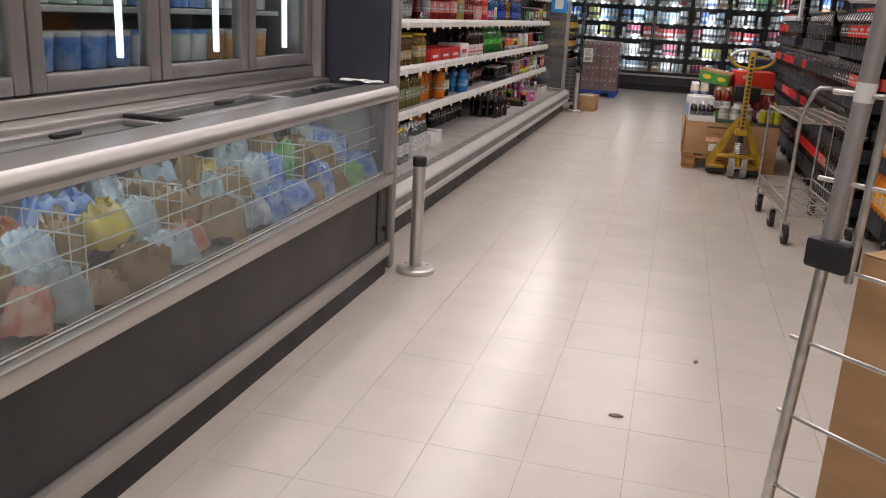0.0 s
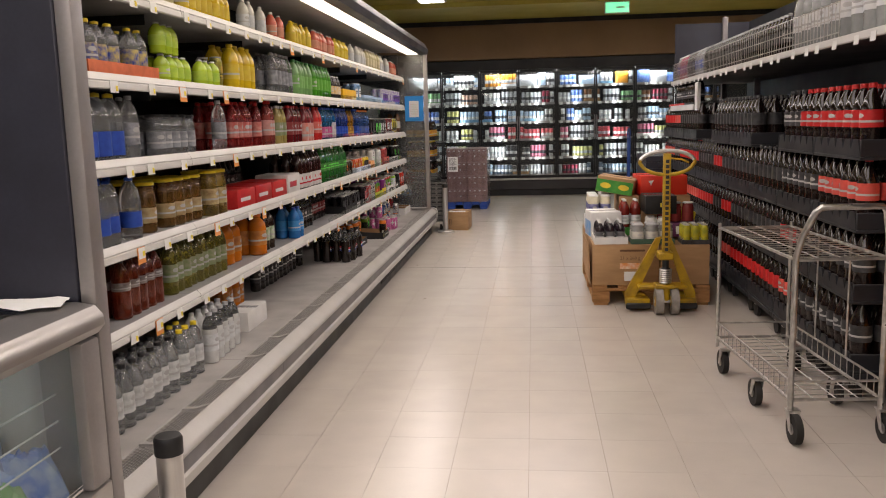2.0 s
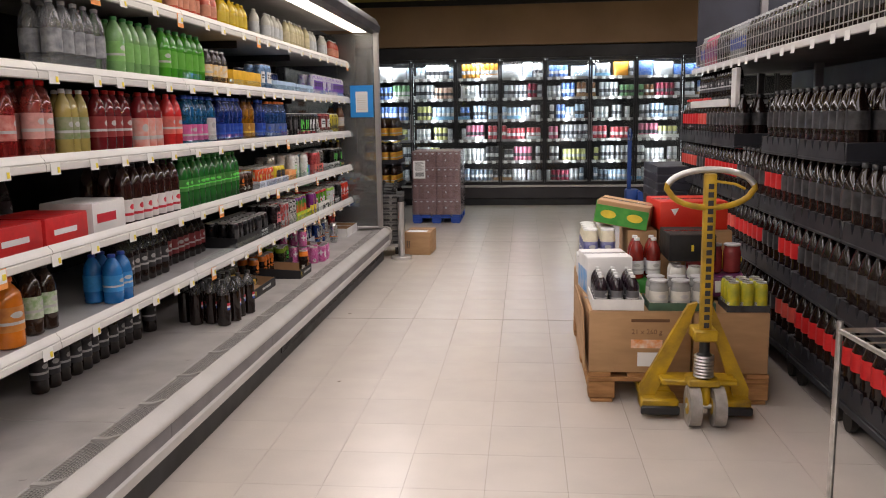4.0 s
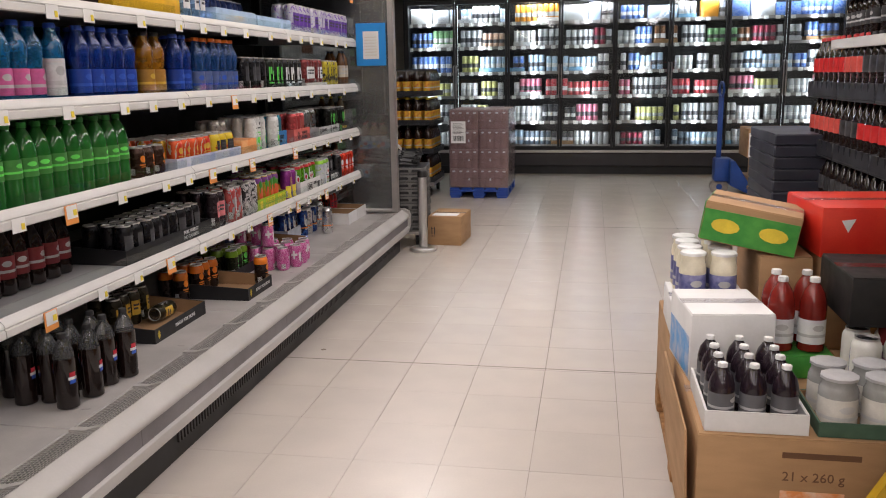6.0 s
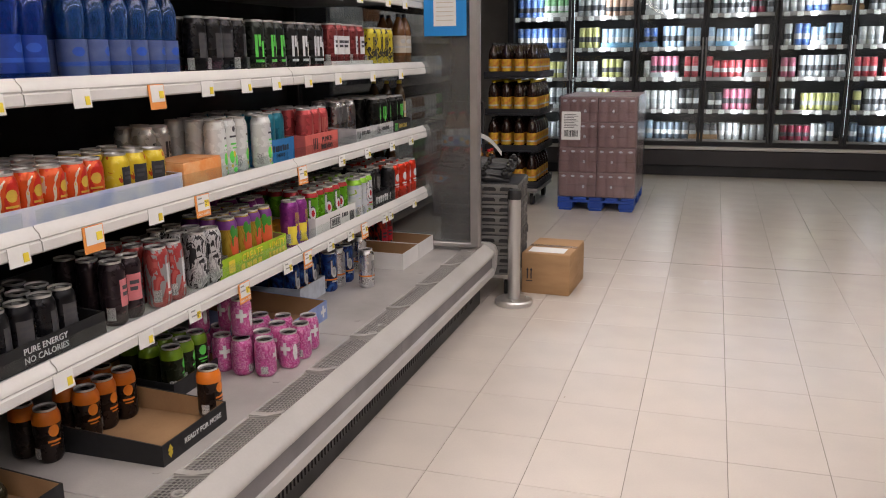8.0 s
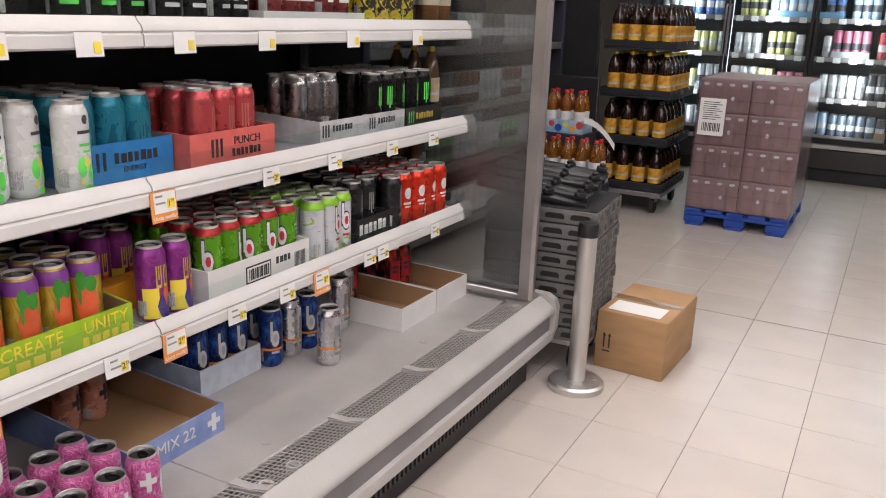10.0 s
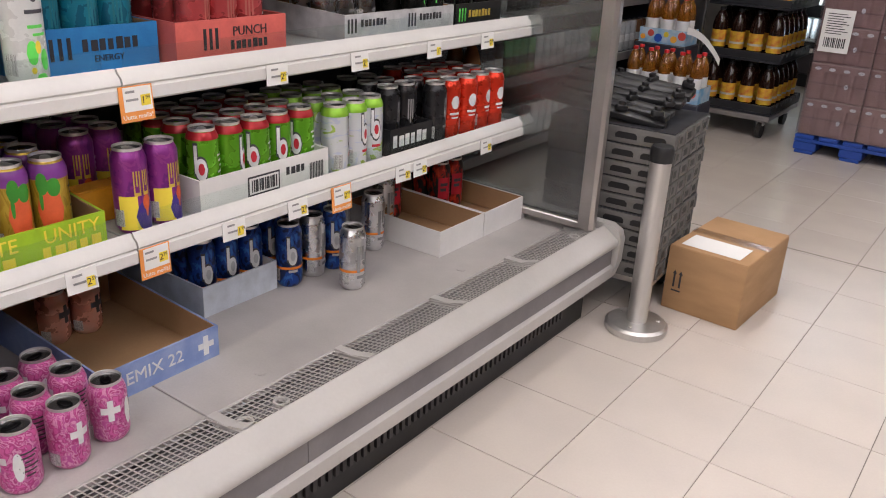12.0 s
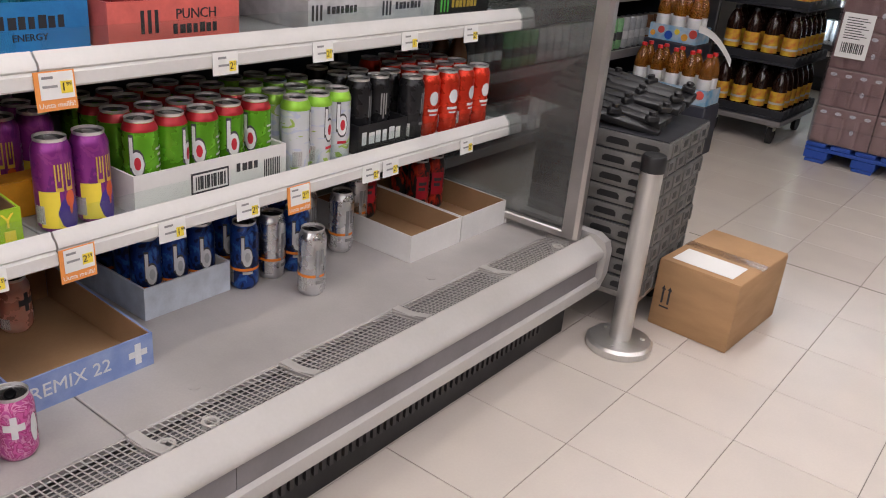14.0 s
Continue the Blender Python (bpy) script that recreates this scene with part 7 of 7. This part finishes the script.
for (a, b), k in zip(((3.3, 4.0), (4.0, 4.6), (4.75, 5.3), (5.32, 5.56), (5.6, 6.2), (6.22, 6.9), (6.95, 7.5), (7.55, 8.2), (8.25, 8.9), (8.95, 9.5), (9.52, 9.95)), (0, 3, 1, 2, 3, 2, 3, 1, 0, 1, 2)):
    fill(top_kinds[k], a, b, Z[4], 1, xf=-0.44, skip=0.25, joined=True)

# deck goods
D = 0.2703
fill(bot("clear_tonic", WATER, "black", lab("frost", (0.68, 0.69, 0.69), (0.4, 0.42, 0.42), 30), h=0.225, r=0.036, words_="clear tonic bottle with a black cap"), 2.75, 3.35, D, 2, -0.29)
fill(bot("clear_lemon", WATER, "yellow", lab("frost", (0, 0, 0)), h=0.225, r=0.036, words_="clear water bottle with a yellow cap"), 3.37, 3.62, D, 2, -0.29)
fill(bot("white_milk", liq("milk", (0.62, 0.63, 0.62)), "grey", lab("milkl", (0.6, 0.62, 0.63)), h=0.225, r=0.036, words_="white drink bottle with a clear neck", neck=CLEARPET), 3.66, 4.1, D, 2, -0.29)
carton("white_box", "small white cardboard box on the case deck", -0.42, -0.3, 4.25, 4.55, D, D + 0.1, WCARD)
fill(bot("orange_bottle", None, "orange", None), 4.5, 4.85, D, 1, -0.56)
fill(bot("cola_small", None, "black", None), 5.2, 6.3, D, 1, -0.6, 0.1)
ROUND = {"blue": EB, "red": ER}


def roundel():
    t = bottle("roundel", 0.034, 0.235, COLA, CAPS["black"], None, "straight", label="black cola bottle with a round red, white and blue badge", neck=CLEARPET)
    for nm, z0, z1, m in (("badge_red", 0.44, 0.5, ER), ("badge_white", 0.4, 0.44, EW), ("badge_blue", 0.35, 0.4, EB)):
        w = 0.4 if nm == "badge_white" else 0.3
        part(nm, curved(B(), 0.0349, -w, w, z0 * 0.235, z1 * 0.235, 5), m, t)
    return t


for x, y in ((-0.27, 6.36), (-0.35, 6.4), (-0.25, 6.46), (-0.34, 6.5), (-0.26, 6.56), (-0.235, 6.64), (-0.33, 6.6), (-0.42, 6.46), (-0.43, 6.56), (-0.42, 6.37), (-0.5, 6.42), (-0.5, 6.52)):
    place("roundel", roundel, x, y, D, RNG.uniform(-20, 15))["group"] = "cola bottles on the deck"
GOLDC = tint("tray_gold_mark", (0.65, 0.5, 0.05), 0.5)
for (xa, xb, ya, yb) in ((-0.6, -0.31, 6.96, 7.38), (-0.6, -0.205, 7.59, 7.87)):
    tt = tray("carton_tray", "black printed tray with brown inside, nearly empty, on the deck", xa, xb, ya, yb, D, 0.004, 0.055, 0.075, BLKTRAY, CARDD)
    w, d = (xb - xa) / 2, (yb - ya) / 2
    words("print", "READY FOR MORE", 0.02, EW, tt, pose(w + 0.0006, 0.03, 0.028, 90, 0, 90))
    part("gold_star", extrude(B(), [((-d + 0.03) + (0.014 if k % 2 else 0.004) * math.cos(k * 0.785), 0.03 + (0.018 if k % 2 == 0 else 0.005) * math.sin(k * 0.785)) for k in range(8)], "x", w + 0.0002, w + 0.0008), GOLDC, tt, "gold star print")
dko = cn("dark_orange_can", (0.03, 0.02, 0.018), EO, "oval", h=0.14, words_="dark can with an orange top on the deck", band=(0.72, 0.96, tint("band_orange", (0.75, 0.2, 0.02), 0.3)))
fill(dko, 7.62, 7.86, D + 0.005, 2, -0.48)
fill(dko, 7.5, 7.6, D, 2, -0.5)
place(*dko[:2], -0.26, 7.88, D + 0.005)
fill(cn("dark_gold_can", (0.04, 0.035, 0.02), EY, "block", h=0.14, words_="dark can with gold print on the deck"), 7.02, 7.3, D + 0.005, 2, -0.53)
place("dark_gold_can", None, -0.44, 7.33, D + 0.04, 0, 88, 0)
tray("carton_tray", "black tray of green-topped dark cans on the deck", -0.7, -0.42, 7.94, 8.2, D, 0.004, 0.05, 0.06, BLKTRAY, CARDD)
fill(cn("dark_lime_can", (0.025, 0.03, 0.015), EG, "oval", h=0.14, words_="dark can with a lime top on the deck", band=(0.74, 0.96, tint("band_lime_dark", (0.2, 0.36, 0.02), 0.3))), 7.95, 8.18, D + 0.005, 3, -0.46)
PINK = cn("pink_can", (0.6, 0.16, 0.36), EW, "cross", (0.45, 0.07, 0.24), h=0.118, words_="marbled pink drink can on the deck", scale=40)
for x, y, lvl in ((-0.27, 8.2, 0), (-0.232, 8.283, 0), (-0.233, 8.368, 0), (-0.248, 8.455, 0), (-0.315, 8.265, 0), (-0.308, 8.35, 0), (-0.33, 8.43, 0), (-0.345, 8.19, 0), (-0.39, 8.27, 0), (-0.385, 8.345, 0), (-0.41, 8.42, 0), (-0.42, 8.2, 0), (-0.355, 8.215, 1), (-0.43, 8.26, 1), (-0.48, 8.28, 0), (-0.5, 8.2, 0), (-0.5, 8.2, 1)):
    place(*PINK[:2], x, y, D + lvl * 0.1185, RNG.uniform(-110, 110))["group"] = "pink cans on the deck"
PERI = tint("tray_periwinkle", (0.2, 0.28, 0.55), 0.5, second=(0.3, 0.38, 0.62))
tm = tray("carton_tray", "periwinkle printed tray with brown inside, nearly empty", -0.72, -0.33, 8.49, 8.765, D, 0.004, 0.07, 0.09, PERI, CARDD)
words("print", "REMIX 22", 0.038, EW, tm, pose(0.1956, -0.03, 0.036, 90, 0, 90))
part("white_cross", box(B(), 0.1952, 0.1958, 0.098, 0.111, 0.014, 0.058), EW, tm)
for ya, yb in ((0.085, 0.0978), (0.1112, 0.124)):
    part("white_cross", box(B(), 0.1952, 0.1958, ya, yb, 0.03, 0.043), EW, tm)
fill(cn("peach_can", (0.62, 0.25, 0.18), EK, "cross", (0.6, 0.4, 0.33), h=0.118, words_="peach drink can in a tray"), 8.52, 8.7, D + 0.005, 1, -0.62)
carton_b = tray("carton_tray", "plain white tray of blue cans on the deck", -0.8, -0.485, 8.85, 9.075, D, 0.004, 0.075, 0.075, tint("tray_bluewhite", (0.55, 0.6, 0.68), 0.5), WCARD)
BLUEC = cn("navy_blue_can", (0.012, 0.04, 0.2), tint("emblem_silver", (0.5, 0.52, 0.55), 0.3, 0.5), "ring", (0.02, 0.07, 0.3), words_="dark blue energy drink can", band=(0.3, 0.34, EO))
SILV = cn("bright_silver_can", (0.78, 0.78, 0.8), SMOKE, "letters", (0.6, 0.6, 0.62), words_="silver energy drink can", metal=1.0, band=(0.3, 0.34, EO))
fill(BLUEC, 8.86, 9.065, D + 0.005, 3, -0.535)
for kk, x, y in ((BLUEC, -0.485, 9.117), (SILV, -0.485, 9.2), (BLUEC, -0.478, 9.272), (SILV, -0.355, 9.21), (SILV, -0.487, 9.44), (BLUEC, -0.57, 9.13), (SILV, -0.57, 9.22), (BLUEC, -0.57, 9.3), (SILV, -0.565, 9.38)):
    place(*kk[:2], x, y, D, RNG.uniform(-40, 40))
for ya, yb in ((9.51, 9.725), (9.73, 9.945)):
    tray("carton_tray", "plain white tray with brown inside, half empty, on the deck", -0.66, -0.302, ya, yb, D, 0.004, 0.075, 0.08, WCARD, CARDD)
DKR = cn("dark_red_can", (0.12, 0.012, 0.012), ER, "block", (0.03, 0.02, 0.02), words_="dark red and black energy drink can", scale=45)
fill(DKR, 9.75, 9.93, D + 0.005, 2, -0.52)
place(*SILV[:2], -0.56, 9.57, D + 0.005)
fill(DKR, 9.6, 9.72, D + 0.005, 1, -0.6)

# ---- price tickets along the shelf edges ----
TAGS = [[8.2, 8.48, 8.63, 8.82, 9.0, 9.14, 9.37, 9.44, 9.75], [8.62, 8.95, 9.2, 9.48, 9.72], [], [], []]
for i, z in enumerate(SHELVES):
    ys = list(TAGS[i])
    y = 2.9
    while y < (8.05 if TAGS[i] else 9.9):
        ys.append(y)
        y += RNG.uniform(0.17, 0.34)
    for n, y in enumerate(ys):
        orange = y in (8.2, 8.63, 9.14, 8.62) or (y < 8.1 or i > 1) and RNG.random() < (0.4 if i == 2 and 7 < y < 8.3 else 0.1)
        hgt, wid = (0.042, 0.058) if not orange else (0.062, 0.066)
        tag = part("price_ticket", box(B(), 0.0, 0.0012, -wid / 2, wid / 2, -hgt, 0), ORANGET if orange else PAPER, case, "orange price ticket" if orange else "white price ticket")
        tag.matrix_basis = pose(-0.3305, y, z - 0.024, 0, RNG.uniform(-6, -1), RNG.uniform(-2, 2))
        if orange:
            if y > 7.9 and i < 2:
                words("print", "Uutta meillä!", 0.0115, PAPER, tag, pose(0.0015, 0, -0.0535, 90, 0, 90), 0.0002)
            part("ticket_card", box(B(), 0.0014, 0.002, -wid / 2 + 0.008, wid / 2 - 0.003, -0.044, -0.002), PAPER, tag)
        part("yellow_field", box(B(), 0.0022, 0.0028, 0.008, wid / 2 - 0.006, -0.036, -0.017), YELLOWT, tag, "yellow price field")
        if y > 7.9 and i < 2:
            words("price", "1" if n in (0, 3) else "2", 0.018, INK, tag, pose(0.0031, 0.0125, -0.0265, 90, 0, 90), 0.0002)
            words("price_small", "99" if n in (0, 3) else "59", 0.009, INK, tag, pose(0.0031, 0.0215, -0.0225, 90, 0, 90), 0.0002)
            for k in range(2):
                part("print_bar", box(B(), 0.0022, 0.0028, -wid / 2 + 0.012, -wid / 2 + 0.03 + 0.006 * k, -0.012 - 0.014 * k, -0.008 - 0.014 * k), SMOKE, tag)

# ---- cooler goods ----
CC = {k: tint("far_" + k, c, 0.3, 0.3, second=s, scale=45) for k, c, s in (
    ("white", (0.72, 0.73, 0.74), None), ("silver", (0.5, 0.52, 0.55), None), ("paleblue", (0.45, 0.6, 0.78), None), ("blue", (0.04, 0.15, 0.55), (0.3, 0.4, 0.7)),
    ("red", (0.55, 0.04, 0.06), (0.65, 0.2, 0.22)), ("pink", (0.62, 0.2, 0.3), None), ("green", (0.25, 0.5, 0.25), None), ("lemon", (0.6, 0.6, 0.25), None),
    ("gold", (0.4, 0.3, 0.1), None), ("brown", (0.22, 0.1, 0.05), None), ("wine", (0.25, 0.03, 0.06), None), ("peach", (0.66, 0.45, 0.35), None), ("orange", (0.7, 0.3, 0.04), None), ("dark", (0.08, 0.08, 0.09), None), ("slate", (0.16, 0.2, 0.26), None))}
PLAN = [["dark", "slate", "silver", "wine", "slate", "silver", "paleblue"], ["white", "silver", "white", "dark", "white", "lemon", "pink", "silver"], ["green", "white", "pink", "silver", "red", "white", "red", "pink", "peach", "lemon"], ["paleblue", "blue", "silver", "paleblue", "white", "lemon", "white", "brown"], ["wine", "white", "green", "brown", "silver", "white", "blue", "silver", "peach"], ["white", "paleblue", "white", "orange", "silver", "blue", "white", "paleblue"]]
TRAYC = tint("tray_skyblue", (0.2, 0.42, 0.65), 0.5)


for si, z in enumerate(CSH):
    x = CX0 + 0.07
    while x < CX0 + CW * 8.2:
        key = RNG.choice(PLAN[si])
        n = RNG.randint(2, 5)
        h = RNG.choice((0.15, 0.166, 0.18)) if si == 0 else RNG.choice((0.166, 0.185, 0.205))
        if si == 5 and RNG.random() < 0.5:
            carton("display_box", key + " display box behind the cooler glass", x, x + 0.068 * n, CY + 0.13, CY + 0.3, z + 0.0005, z + RNG.uniform(0.14, 0.22), CC[key], tape=False)
            x += 0.068 * n + 0.012
            continue
        tr = RNG.random() < 0.28
        zz = z + 0.0005
        if tr:
            tray("carton_tray", "printed tray behind the cooler glass", x, x + 0.069 * n, CY + 0.115, CY + 0.3, zz, 0.004, 0.05, 0.05, RNG.choice((TRAYC, WCARD, CC["silver"], CARDD)), CARDD)
            zz += 0.005
        if (key, h) not in PROTO:
            r = 0.033
            PROTO[(key, h)] = [([(r * 0.8, 0), (r, 0.012), (r, h - 0.018), (r * 0.88, h - 0.002)], CC[key]), ([(r * 0.88, h - 0.002), (r * 0.84, h), (r * 0.1, h - 0.004)], LID), ([(r * 1.01, h * 0.3), (r * 1.01, h * 0.55)], CC[RNG.choice(("white", "silver", "dark", "white"))])]
        for k in range(n):
            dx = (x + 0.0345 + 0.069 * k - CX0) % CW
            if dx < 0.045 or dx > CW - 0.045:
                continue
            for j in range(2):
                bulk("cooler", (key, h), x + 0.0345 + 0.069 * k, CY + 0.158 + 0.07 * j, zz)
        x += 0.069 * n + RNG.choice((0.0, 0.004, 0.02, 0.05))
    if si:
        for k in range(8):
            for f in (0.12, 0.3, 0.48, 0.66, 0.86):
                if RNG.random() < 0.85:
                    part("shelf_ticket", box(B(), 0, 0.055, -0.0012, 0, -0.042, 0), PAPER, cool).matrix_basis = pose(CX0 + CW * (k + f) - 0.03, CY + 0.086, z + 0.004, RNG.uniform(-6, 2), 0, 0)

for z in (0.12, 0.45, 0.75, 1.05, 1.35, 1.65):
    y = 10.56
    while y < 12.7:
        key = RNG.choice(("white", "dark", "paleblue", "brown", "silver", "green"))
        if (key, 0.166) in PROTO:
            for k in range(4):
                if y + 0.07 * k < 12.72:
                    bulk("cooler", (key, 0.166), -1.15, y + 0.07 * k, z + 0.0005)
        y += 0.29
pour("cooler", "cooler_stock", "packed rows of mixed cans behind the cooler glass", "cans")
pour("case", "case_stock", "back rows of bottles and cans on the case shelves", "drinks")

# ---- freezer goods ----


def bag(name, label, x, y, z, sx, sy, sz, material, seed):
    """A crumpled pillow bag: two sealed ends, a bulging middle and sharp creases."""
    t = thing(name, label, "frozen food", pose(x, y, z, RNG.uniform(-12, 12), RNG.uniform(-14, 14), RNG.uniform(-60, 60)))
    bm = B()
    bmesh.ops.create_grid(bm, x_segments=15, y_segments=15, size=1)
    grid = list(bm.verts)
    under = bmesh.ops.duplicate(bm, geom=bm.verts[:] + bm.edges[:] + bm.faces[:])["geom"]
    low = {e for e in under if isinstance(e, bmesh.types.BMVert)}
    for v in grid + list(low):
        u, w = v.co.x, v.co.y
        puff = max(0.0, (1 - u ** 4) * (1 - w ** 6)) ** 0.55
        p = Vector((u * 2.2 + seed, w * 2.2, seed * 0.7))
        crease = abs(noise.noise(p * 1.4)) * 0.55 + abs(noise.noise(p * 3.3)) * 0.3
        v.co = Vector((u * sx * (1 - 0.1 * w * w), w * sy * (1 - 0.06 * u * u) + 0.012 * noise.noise(p), sz * ((0.25 if v in low else 1.75) * puff * (1.15 - crease) * (0.35 if v in low else 1) + 0.3 + 0.3 * noise.noise(p * 0.8))))
    bmesh.ops.remove_doubles(bm, verts=bm.verts, dist=0.0005)
    floor_z = min(v.co.z for v in bm.verts)
    for v in bm.verts:
        v.co.z -= floor_z
    part("bag", bm, material, t)
    return t


BAGS = [tint("bag_" + k, c, 0.2, coat=0.5, second=s, scale=22) for k, c, s in (("blue", (0.05, 0.16, 0.55), (0.5, 0.58, 0.7)), ("green", (0.06, 0.3, 0.06), (0.3, 0.45, 0.2)), ("white", (0.55, 0.58, 0.62), (0.2, 0.25, 0.35)), ("tan", (0.3, 0.19, 0.09), (0.16, 0.09, 0.05)), ("red", (0.42, 0.1, 0.05), (0.5, 0.34, 0.25)), ("yellow", (0.5, 0.38, 0.06), (0.25, 0.16, 0.06)), ("clear", (0.4, 0.46, 0.5), (0.2, 0.2, 0.2)))]
NAMES = ["blue", "green", "white", "brown", "red", "yellow", "clear"]
seq = [0, 1, 3, 0, 3, 0, 0, 2, 6, 3, 4, 2, 3, 3, 6, 4, 3, 2, 3, 5, 3, 6]
for n, k in enumerate(seq):
    y = 1.84 - 0.14 * n
    for row, (bx, lift) in enumerate(((0.035, 0.0), (-0.06, 0.07), (-0.16, 0.11))):
        kk = k if row == 0 else seq[(n * 5 + 3 * row) % len(seq)]
        bag("frozen_bag", NAMES[kk] + " plastic bag of frozen food in the chest", bx + RNG.uniform(-0.015, 0.01), y + RNG.uniform(-0.04, 0.04), 0.484 + lift + RNG.uniform(0.0, 0.03), 0.06, 0.085, RNG.uniform(0.045, 0.075), BAGS[kk], n * 1.7 + row * 5.3)
for k in range(10):
    y = 1.6 - 0.42 * k
    div = thing("basket_divider", "white wire divider standing in the chest freezer", "divider", group="chest dividers")
    bm = B()
    for j in range(8):
        rod(bm, (-0.24 + 0.045 * j, y, 0.482), (-0.24 + 0.045 * j, y, 0.74), 0.002, 5)
    for zz in (0.55, 0.62, 0.69, 0.74):
        rod(bm, (-0.24, y, zz), (0.08, y, zz), 0.0025, 5)
    part("wires", bm, LIP, div)
TUBS = [tint("tub_" + k, c, 0.4, second=s, scale=20) for k, c, s in (("orange", (0.62, 0.28, 0.06), (0.6, 0.5, 0.38)), ("white", (0.62, 0.62, 0.6), (0.4, 0.45, 0.5)), ("blue", (0.04, 0.16, 0.5), (0.3, 0.4, 0.6)), ("teal", (0.35, 0.5, 0.48), (0.6, 0.55, 0.5)))]


def tub(k):
    def build():
        t = thing("ice_cream_tub", ("orange", "white", "blue", "pale teal")[k] + " printed tub on a freezer shelf", "tub", bm=lathe(B(), [(0.042, 0), (0.05, 0.005), (0.056, 0.105)], 16), material=TUBS[k])
        part("lid", lathe(B(), [(0.057, 0.105), (0.058, 0.118), (0.054, 0.122), (0.02, 0.122)], 16), TUBS[1] if k != 1 else TUBS[2], t, "tub lid")
        return t
    return build


for si, z in enumerate((1.0205, 1.2205, 1.5205)):
    for n in range(30):
        y = 1.78 - 0.125 * n
        if abs(((FY1 - 0.06 - y) % DW)) < 0.05:
            continue
        k = (n // 4 + si) % 4
        place(("tub", k), tub(k), UX - 0.2, y, z, RNG.uniform(0, 90))
        if si:
            place(("tub", k), tub(k), UX - 0.33, y, z, RNG.uniform(0, 90))

# ---- floor tiles, last ----
def tile_mesh(seed):
    bm = B()
    hx, hy = PX / 2 - 0.001, PY / 2 - 0.001
    box(bm, -hx, hx, -hy, hy, -0.0035, 0.0, 0.0007)
    return finish(bm, "tile", FLOOR, False)


TM = tile_mesh(0)
nx0, nx1 = int((XL - TX) / PX) + 1, int((XR - TX) / PX) - 1
ny0, ny1 = int((YN - TY) / PY) + 1, int((YF - TY) / PY) - 1
verts, faces, count = [], [], 0
for i in range(nx0, nx1):
    for j in range(ny0, ny1):
        cx, cy = TX + PX * (i + 0.5), TY + PY * (j + 0.5)
        if -0.2 < cx < 1.5 and 7.0 < cy < 14.6 and count < 300:
            ob = new("tile", TM)
            ob.location = (cx, cy, RNG.uniform(-0.0003, 0.0))
            ob.parent = floor
            count += 1
        elif cy < 14.8 and cx > -1.3:
            hx, hy, b = PX / 2 - 0.0006, PY / 2 - 0.0006, len(verts)
            dz = RNG.uniform(-0.0003, 0.0)
            verts += [(cx - hx, cy - hy, -0.0035), (cx + hx, cy - hy, -0.0035), (cx + hx, cy + hy, -0.0035), (cx - hx, cy + hy, -0.0035), (cx - hx, cy - hy, dz), (cx + hx, cy - hy, dz), (cx + hx, cy + hy, dz), (cx - hx, cy + hy, dz)]
            faces += [(b + 4, b + 5, b + 6, b + 7), (b, b + 1, b + 5, b + 4), (b + 1, b + 2, b + 6, b + 5), (b + 2, b + 3, b + 7, b + 6), (b + 3, b, b + 4, b + 7)]
me = bpy.data.meshes.new("floor_tiles")
me.from_pydata(verts, [], faces)
me.materials.append(FLOORS)
rest = new("floor_tiles", me)
rest.parent = floor
tagged(rest, kind="stuff")
for y in (7.63, 11.055):
    structure("floor_joint", box(B(), -0.12, 5.5, y - 0.0025, y + 0.0025, -0.002, 0.0006), JOINT, "thin dark expansion joint across the tile floor", "floor joint")
